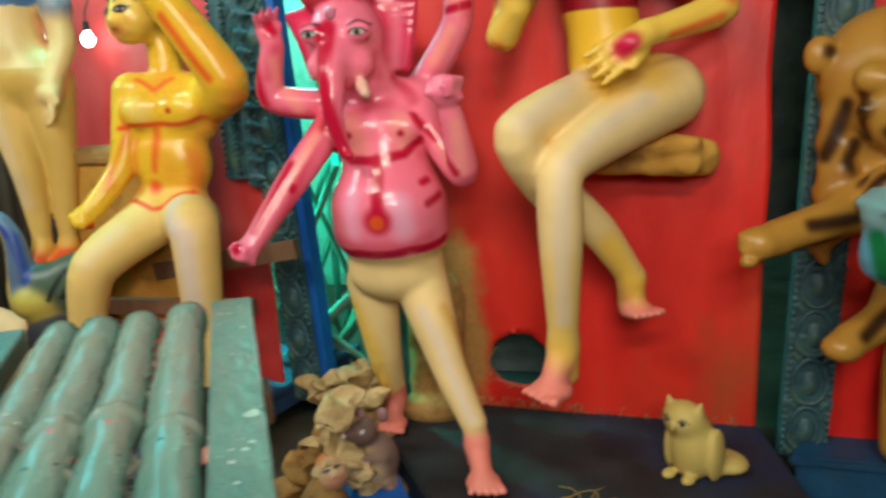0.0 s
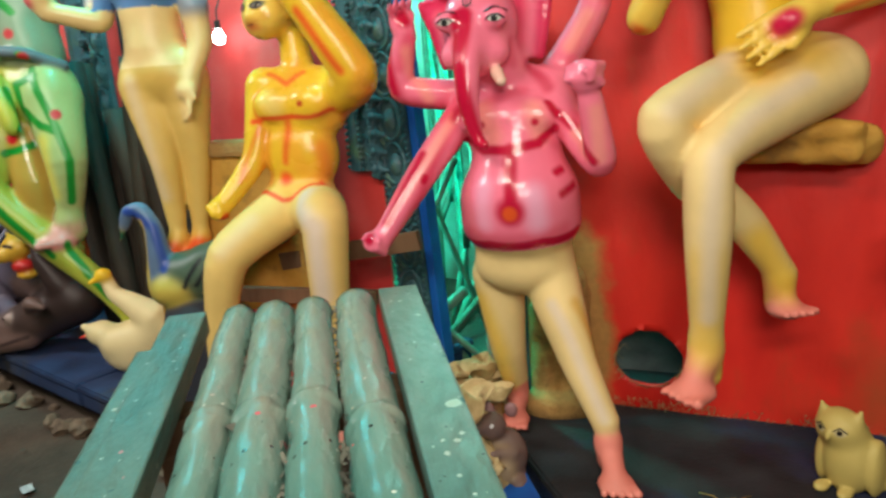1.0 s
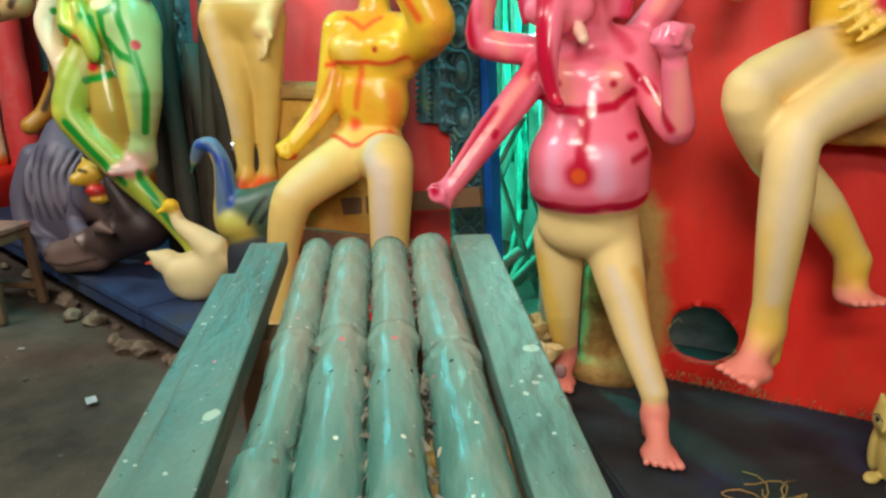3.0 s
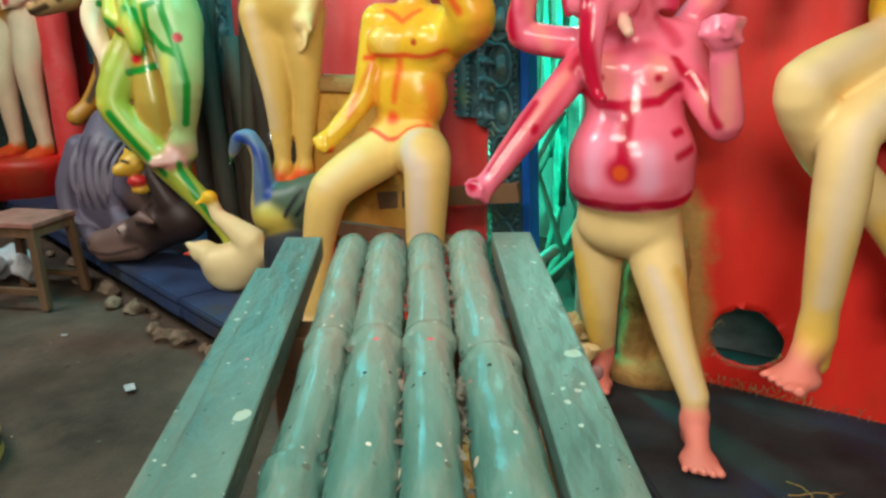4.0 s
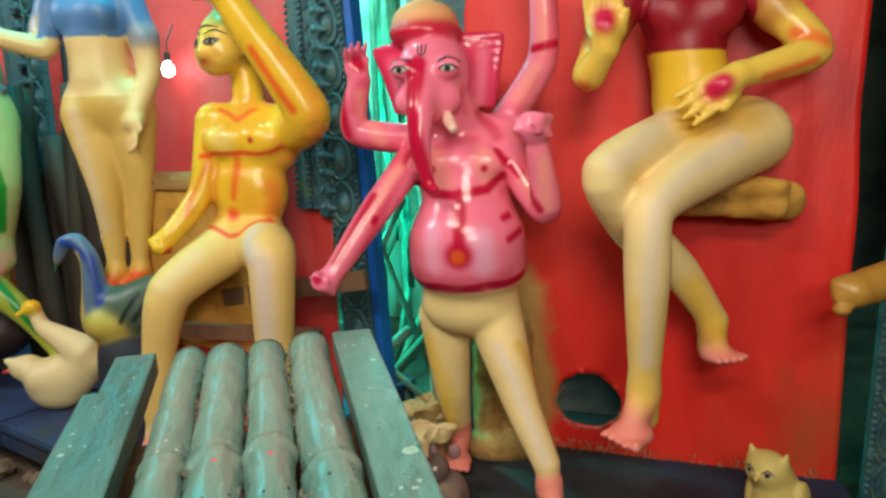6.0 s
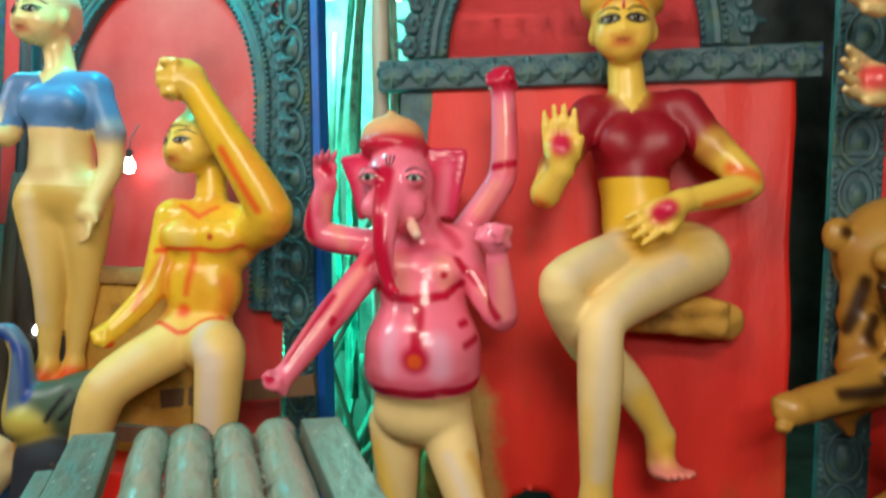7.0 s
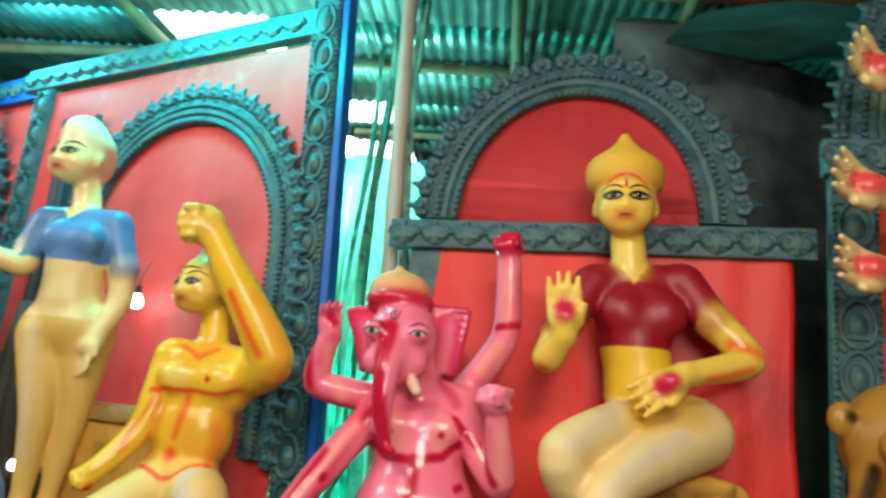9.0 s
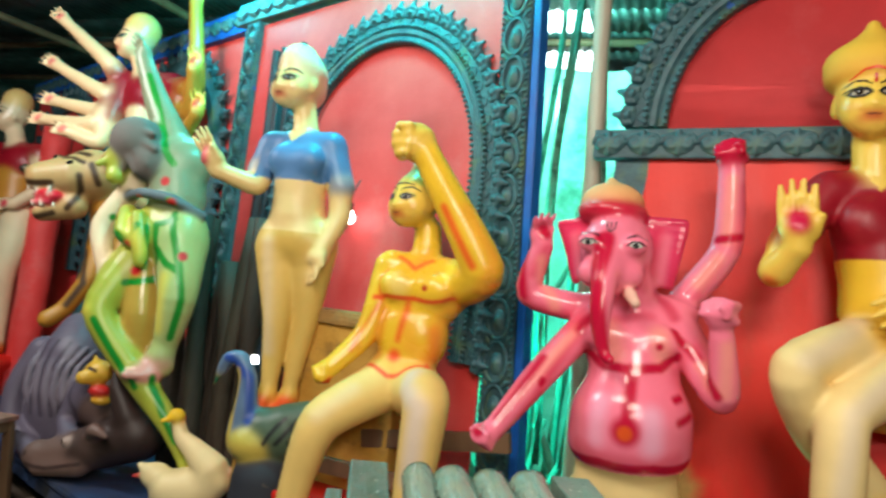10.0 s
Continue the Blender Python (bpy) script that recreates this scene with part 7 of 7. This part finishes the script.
rough_clay("seat_ledge", lambda c: (c.limb((0.40, 2.10, 1.15), (0.74, 2.02, 1.14), 0.030, 0.050, G), c.limb((0.38, 2.20, 1.16), (0.80, 2.09, 1.15), 0.05, 0.058, G), c.limb((0.55, 2.03, 1.19), (0.75, 2.0, 1.19), 0.035, 0.04, G)), "raw straw-and-clay ledge that the seated lady sits on", "ledge", CLAY)
rough_clay("clay_post", lambda c: (c.limb((-0.13, 2.27, 0.20), (-0.12, 2.24, 0.80), 0.06, 0.05, G), c.limb((-0.06, 2.28, 0.20), (-0.02, 2.27, 0.70), 0.07, 0.05, G), c.ball((-0.09, 2.22, 0.24), (0.14, 0.08, 0.07), G)), "rough straw-clay support post behind the elephant idol", "support", STRAW)
# dark backing added so the torn hole looks deep and shaded
tagged(part("hole_shade_back", box(0.42, 0.02, 0.42, Matrix.Translation((0, 0, 0)), 0.003), DARK, m=pose(0.2, 2.62, 0.42, 0, 0, -10)), "added dark backing that stands for the shade inside the torn hole", "board")
seatb = thing("seat_block", pose(-1.29, 2.44, PLINTH_TOP, 0, 0, -14), "yellow-washed clay seat block with a worn ledge", "seat")
part("body", box(0.58, 0.20, 0.98, Matrix.Translation((0, 0, 0.49)), 0.02), CLAY, seatb)
part("ledge", box(0.61, 0.23, 0.06, Matrix.Translation((0, -0.01, 1.0)), 0.02), STRAW, seatb)
tagged(part("pedestal", box(0.16, 0.20, 0.59, Matrix.Translation((0, 0, 0.295)), 0.015), CLAY, m=pose(-1.58, 2.30, PLINTH_TOP)), "narrow clay block under the standing lady idol", "pedestal")
tagged(part("plank", box(0.62, 0.03, 0.07, None, 0.004), WOOD, m=pose(-0.86, 2.26, 0.82, 0, -9, -10)), "weathered plank propped behind the perched man idol", "plank")
tagged(part("plank", box(0.70, 0.03, 0.06, None, 0.004), WOOD, m=pose(-1.1, 2.22, 0.66, 0, 3, 4)), "weathered plank propped behind the perched man idol", "plank")
tagged(part("red_box", box(0.55, 0.25, 0.34, Matrix.Translation((0, 0, 0.17)), 0.01), RED, m=pose(-1.18, 2.22, PLINTH_TOP, 0, 0, -8)), "low red painted box at the foot of the perched man idol", "box")

# crumpled leaves of raw clay, a small painted mask and a yellow dish beside the bench
HUSK = material("pale_dry_husk", lin(168, 140, 84), lin(222, 200, 150), 0.7, 12.0, 0.6, 90, stain=lin(110, 84, 48), stain_scale=7.0, stain_amount=0.4)
rr = random.Random(21)
for i in range(11):
    x, y, z = -0.50 + rr.uniform(-0.02, 0.26), 1.98 + rr.uniform(-0.28, 0.25), 0.09
    c = Clay(0.015, 0.8)
    for k in range(5):
        c.ball((rr.uniform(-0.05, 0.05), rr.uniform(-0.05, 0.05), 0.03 + 0.05 * k * rr.random()), (0.075, 0.045, 0.02), G, (rr.uniform(-60, 60), rr.uniform(-60, 60), rr.uniform(0, 180)))
    tagged(part("clay_scrap", c.build("clay_scrap", 0.008, crumple=0.03, grain=24), HUSK if i % 3 else STRAW, m=pose(x, y, z + 0.10 * (i % 3), 0, 0, rr.uniform(0, 360)) @ Matrix.Scale(1.15, 4)), "crumpled scrap of dry straw and clay", "scrap", group="clay scraps beside the plinth")
rough_clay("straw_mound", lambda c: [c.ball((-0.42 + 0.07 * math.sin(i * 2.3), 1.95 + 0.25 * math.cos(i * 1.7), 0.06), (0.14, 0.14, 0.09), G) for i in range(9)], "mound of dry straw and clay waste on the floor", "mound", STRAW, 0.014, 0.03, 14)
mk = Clay(0.02, 0.35)
fc = face(mk, (-0.325, 1.64, 0.325), 0.036, (0.25, -0.75, 0.6), lin(214, 190, 150), LIPS, up=(-0.4, 0.3, 0.8))
mk.ball(fc(0, -0.3, 0.8), (0.038, 0.038, 0.03), lin(210, 130, 60))
statue(mk, "mask", "small painted clay head lying in the scraps", "mask", 0.006)
rough_clay("clay_head_block", lambda c: c.ball((-0.35, 1.62, 0.20), (0.07, 0.07, 0.13), G), "lump of raw clay under the painted head", "clay", STRAW)
rough_clay("clay_dish", lambda c: (c.ball((-0.40, 1.50, 0.14), (0.09, 0.08, 0.14), G), c.ball((-0.40, 1.49, 0.26), (0.10, 0.09, 0.03), G)), "round yellow clay dish on a lump", "dish", CLAY, 0.009, 0.005)
tagged(part("board", box(0.16, 0.62, 0.03, None, 0.004), BLUE, m=pose(-0.16, 1.60, 0.20, 14, -8, 28)), "blue painted board leaning on the plinth edge", "board")

# ---- what stands behind the gap ----
# pale sheet added to catch the green lamp and brighten the gap
PALE = material("pale_hanging_sheet", lin(150, 190, 170), lin(190, 220, 205), 0.4, 3.0, 0.15, 40, stain=lin(90, 130, 110), stain_scale=2.2, stain_amount=0.5)
tagged(part("pale_backing_sheet", mesh_from("pale_backing_sheet", *grid_sheet(30, 30, lambda s, t: (-2.6 + 3.0 * s, 4.75 + 0.06 * math.sin(17 * s + 3 * t), 0.0 + 3.2 * t))), PALE), "added pale sheet behind the backdrops that catches the green light", "sheet")
rr = random.Random(33)
for i in range(30):
    x, y = -1.9 + 2.0 * rr.random(), 2.95 + 1.4 * rr.random()
    lean = 0.0 if i % 3 == 0 else rr.uniform(-0.55, 0.55)
    top = 8 if i % 3 == 0 else rr.choice((3, 4, 6))
    pts = [(x + lean * 0.4 * j, y + 0.05 * lean * j, -0.02 + 0.4 * j) for j in range(top)]
    tagged(part("bamboo_pole", tube(pts, 0.014 + 0.014 * rr.random(), 8), TEALWOOD, smooth=True), "bamboo pole of the scaffold behind the backdrops, in green light", "pole", group="scaffold poles")
FOIL = material("green_foil_strip", lin(70, 120, 100), lin(130, 180, 158), 0.3, 6.0, 0.5, 40, stain=lin(30, 70, 60), stain_scale=7.0, stain_amount=0.5)
for i in range(26):
    x, y = -1.15 + 1.05 * rr.random(), 2.80 + 0.5 * rr.random()
    turn, length = rr.uniform(-50, 50), rr.uniform(0.4, 1.5)
    d = Vector((math.sin(radians(turn)), rr.uniform(-0.2, 0.2), math.cos(radians(turn)))) * length
    low = Vector((x, y, -0.01))
    tagged(part("bamboo_offcut", tube([low + d * (k / 4) if d.z > 0 else low - d * (k / 4) for k in range(5)], rr.uniform(0.012, 0.026), 8), TEALWOOD, smooth=True), "split bamboo offcut stacked behind the backdrops, in green light", "bamboo", group="bamboo offcuts")
for i in range(4):
    x, y, w = -1.0 + 0.8 * rr.random(), 2.95 + 0.7 * rr.random(), rr.uniform(0.03, 0.07)
    z0, z1, ph = rr.uniform(0.3, 1.4), roof_height(x, y) - 0.01, rr.random() * 6
    v, f = grid_sheet(4, 18, lambda a, c: (x + (a - 0.5) * w + 0.03 * math.sin(7 * c + ph), y + 0.02 * math.sin(9 * a + 13 * c + ph), z0 + (z1 - z0) * c))
    fo = tagged(part("foil_strip", mesh_from("foil_strip", v, f), FOIL), "shiny green-lit plastic strip hanging behind the backdrops", "strip", group="hanging strips")
    fo.modifiers.new("thickness", "SOLIDIFY").thickness = 0.002

# bare bulbs on their wires
BULB = bpy.data.materials.new("lit_bulb_glass")
BULB.use_nodes = True
bb = BULB.node_tree.nodes["Principled BSDF"]
bb.inputs["Emission Color"].default_value = (0.9, 1.0, 1.0, 1)
bb.inputs["Emission Strength"].default_value = 22
SOCKET = material("black_bakelite", (0.02, 0.02, 0.02), (0.04, 0.04, 0.04), 0.4, 20, 0.05)
for x, y, z, r, w in ((-1.52, 2.68, 1.675, 0.026, 0.2), (-1.01, 4.05, 2.98, 0.055, 0.0), (-2.03, 2.86, 0.93, 0.018, 0.15)):
    lb = thing("hanging_bulb", pose(x, y, z), "lit white bulb hanging on a wire", "bulb", group="bare bulbs")
    c = Clay(0.02, 0.2)
    c.ball((0, 0, 0), r, (0.8, 0.8, 0.8)).limb((0, 0, r * 0.5), (0, 0, r * 1.5), r * 0.6, r * 0.45, (0.8, 0.8, 0.8))
    part("glass", c.build("glass", r * 0.2), BULB, lb)
    part("socket", tube([(0, 0, r * 1.5), (0, 0, r * 2.9)], r * 0.5, 12), SOCKET, lb)
    part("wire", tube([(0, 0, r * 2.8), (0, 0.005, w * 0.6 or (3.3 - z) * 0.5), (0, 0.07 if w else 0, w or roof_height(x, y) - z - 0.02)], 0.003, 6), SOCKET, lb)

# ---- floor litter ----
for i, x in enumerate((-2.58, -2.22, -2.44, -2.05, -2.72, -2.9, -1.85, -3.1, -2.33, -2.0, -1.6, -3.4, -3.75, -4.1)):
    c = Clay(0.02, 0.8)
    s = 0.018 + 0.034 * ((i * 37) % 10) / 10
    c.ball((0, 0, s * 0.9), (s * 1.2, s, s * 0.95), G).ball((s * 0.5, 0.3 * s, s * 0.7), (s * 0.8, s * 0.8, s * 0.7), G)
    tagged(part("stone", c.build("stone", s * 0.25, crumple=s * 0.55, grain=28), STONE, m=pose(x, 2.065 - 0.45 * (x + 1.756) + 0.03 - 0.05 * (i % 3), -0.01, 0, 0, i * 47)), "pale broken stone propping the blue plinth", "stone", group="stones under the plinths")
PAPER = material("scrap_paper", lin(170, 168, 170), lin(205, 204, 204), 0.9, 20, 0.1)
rr = random.Random(4)
for i in range(26):
    x, y = rr.uniform(-3.0, -0.9), rr.uniform(0.8, 2.2)
    if i == 0:
        x, y = -2.09, 1.81
    s = 0.04 if i == 0 else rr.uniform(0.008, 0.022)
    v, f = grid_sheet(3, 3, lambda a, b: ((a - 0.5) * s * 1.6, (b - 0.5) * s, 0.006 + s * 0.35 * abs(noise.noise(Vector((a * 3, b * 3, i))))))
    tagged(part("paper_scrap", mesh_from("paper_scrap", v, f), PAPER if i % 2 == 0 else DEBRIS, m=pose(x, y, 0.004, 0, 0, rr.uniform(0, 360))), "torn scrap of paper trodden into the earth floor", "litter", group="floor litter")
coil = thing("hose_coil", pose(-2.27, 1.10, 0.0), "coil of ribbed yellow-and-black hose on the floor", "hose")
HOSE_A = material("yellow_hose", lin(190, 160, 60), lin(210, 180, 90), 0.5, 20, 0.1)
for k in range(3):
    hp, hr = [], []
    for i in range(161):
        a = 2 * math.pi * i / 160
        hp.append((0.22 * math.cos(a), 0.22 * math.sin(a), 0.02 + 0.035 * k + 0.01 * math.sin(a * 2)))
        hr.append(0.019 if i % 4 < 2 else 0.0155)
    part("loop", tube(hp, hr, 8), HOSE_A if k != 1 else SOCKET, coil, smooth=True)
wire = bmesh.new()
for k in range(4):
    add_tube(wire, [(0.33 + 0.05 * k + 0.06 * math.cos(i * 0.6 + k), 1.55 + 0.05 * math.sin(i * 0.6 + k * 2) + 0.01 * i, 0.226 + 0.012 * abs(math.sin(i * 0.7 + k))) for i in range(14)], 0.0022, 5)
tagged(part("wire", wire, STRAW, smooth=True), "loose loops of thin rusty wire on the black plinth", "wire")

# shavings and dry bits caught between the slats of the bench
rr = random.Random(12)
bits_v, bits_f = [], []
for i in range(520):
    gap = rr.choice((-0.061, -0.0025, 0.0545))
    x, y, s = gap + rr.gauss(0, 0.005), -rr.random() * 0.95, rr.uniform(0.0025, 0.006)
    z = -0.018 + rr.uniform(-0.006, 0.010)
    m = BENCH @ pose(x, y, z, rr.uniform(-50, 50), rr.uniform(-50, 50), rr.uniform(0, 360))
    o = len(bits_v)
    for a, b, c in ((-1.6, -0.5, 0), (1.6, -0.4, 0), (1.2, 0.5, 0.3), (-1.3, 0.5, 0.2), (0, 0, -0.35)):
        bits_v.append(tuple(m @ Vector((a * s, b * s, c * s))))
    bits_f += [(o, o + 1, o + 2, o + 3), (o, o + 4, o + 1), (o + 1, o + 4, o + 2), (o + 2, o + 4, o + 3), (o + 3, o + 4, o)]
tagged(part("wood_shavings", mesh_from("wood_shavings", bits_v, bits_f, False), DEBRIS), "dry shavings and dirt caught between the bench slats", "debris", kind="stuff")
for x, y, s in ((-0.002, -0.50, 0.007), (-0.060, -0.34, 0.010), (0.053, -0.22, 0.008)):
    v, f = grid_sheet(4, 3, lambda a, b: ((a - 0.5) * s * 2.4, (b - 0.5) * s * 1.1 * (1 - (2 * a - 1) ** 2 * 0.6), 0.5 * s * math.sin(a * 3)))
    tagged(part("dry_leaf", mesh_from("dry_leaf", v, f), DEBRIS, m=BENCH @ pose(x, y, -0.006, 0, 14, x * 4000)), "curled dry leaf lying on the bench slats", "leaf", group="leaves on the bench")

# frayed straw sticking out under the red sheet and round its torn hole
rr = random.Random(77)
fray_v, fray_f = [], []
LOCAL = pose(0, 2.318, 0, 0, 0, -10.3)
for i in range(420):
    if i < 300:
        x = -0.16 + 0.62 * rr.random() ** 1.3 if i < 220 else rr.uniform(0.4, 1.0)
        root, d = Vector((x, -0.02, 0.235 + rr.uniform(-0.01, 0.03))), Vector((rr.gauss(0, 0.5), -0.6 - 0.4 * rr.random(), -0.55))
    else:
        a = rr.uniform(math.pi * 0.75, math.pi * 1.95)
        root = Vector((0.235 + 0.115 * math.cos(a), -0.02, 0.40 + 0.09 * math.sin(a)))
        d = Vector((-math.cos(a) * 0.4 + rr.gauss(0, 0.5), -0.5, -math.sin(a) * 0.3 - 0.3))
    d = d.normalized() * rr.uniform(0.012, 0.040)
    w = d.cross(Vector((0.3, 1, 0.2))).normalized() * rr.uniform(0.0008, 0.0022)
    o = len(fray_v)
    tip = root + d
    tip.z = max(tip.z, 0.224)
    for q in (root - w, root + w, tip, root + Vector((0, -0.002, 0.002))):
        fray_v.append(tuple(LOCAL @ q))
    fray_f += [(o, o + 1, o + 2), (o, o + 3, o + 2), (o + 1, o + 2, o + 3)]
tagged(part("straw_fringe", mesh_from("straw_fringe", fray_v, fray_f, False), HUSK), "frayed ends of straw along the foot of the red sheet", "straw", kind="stuff")
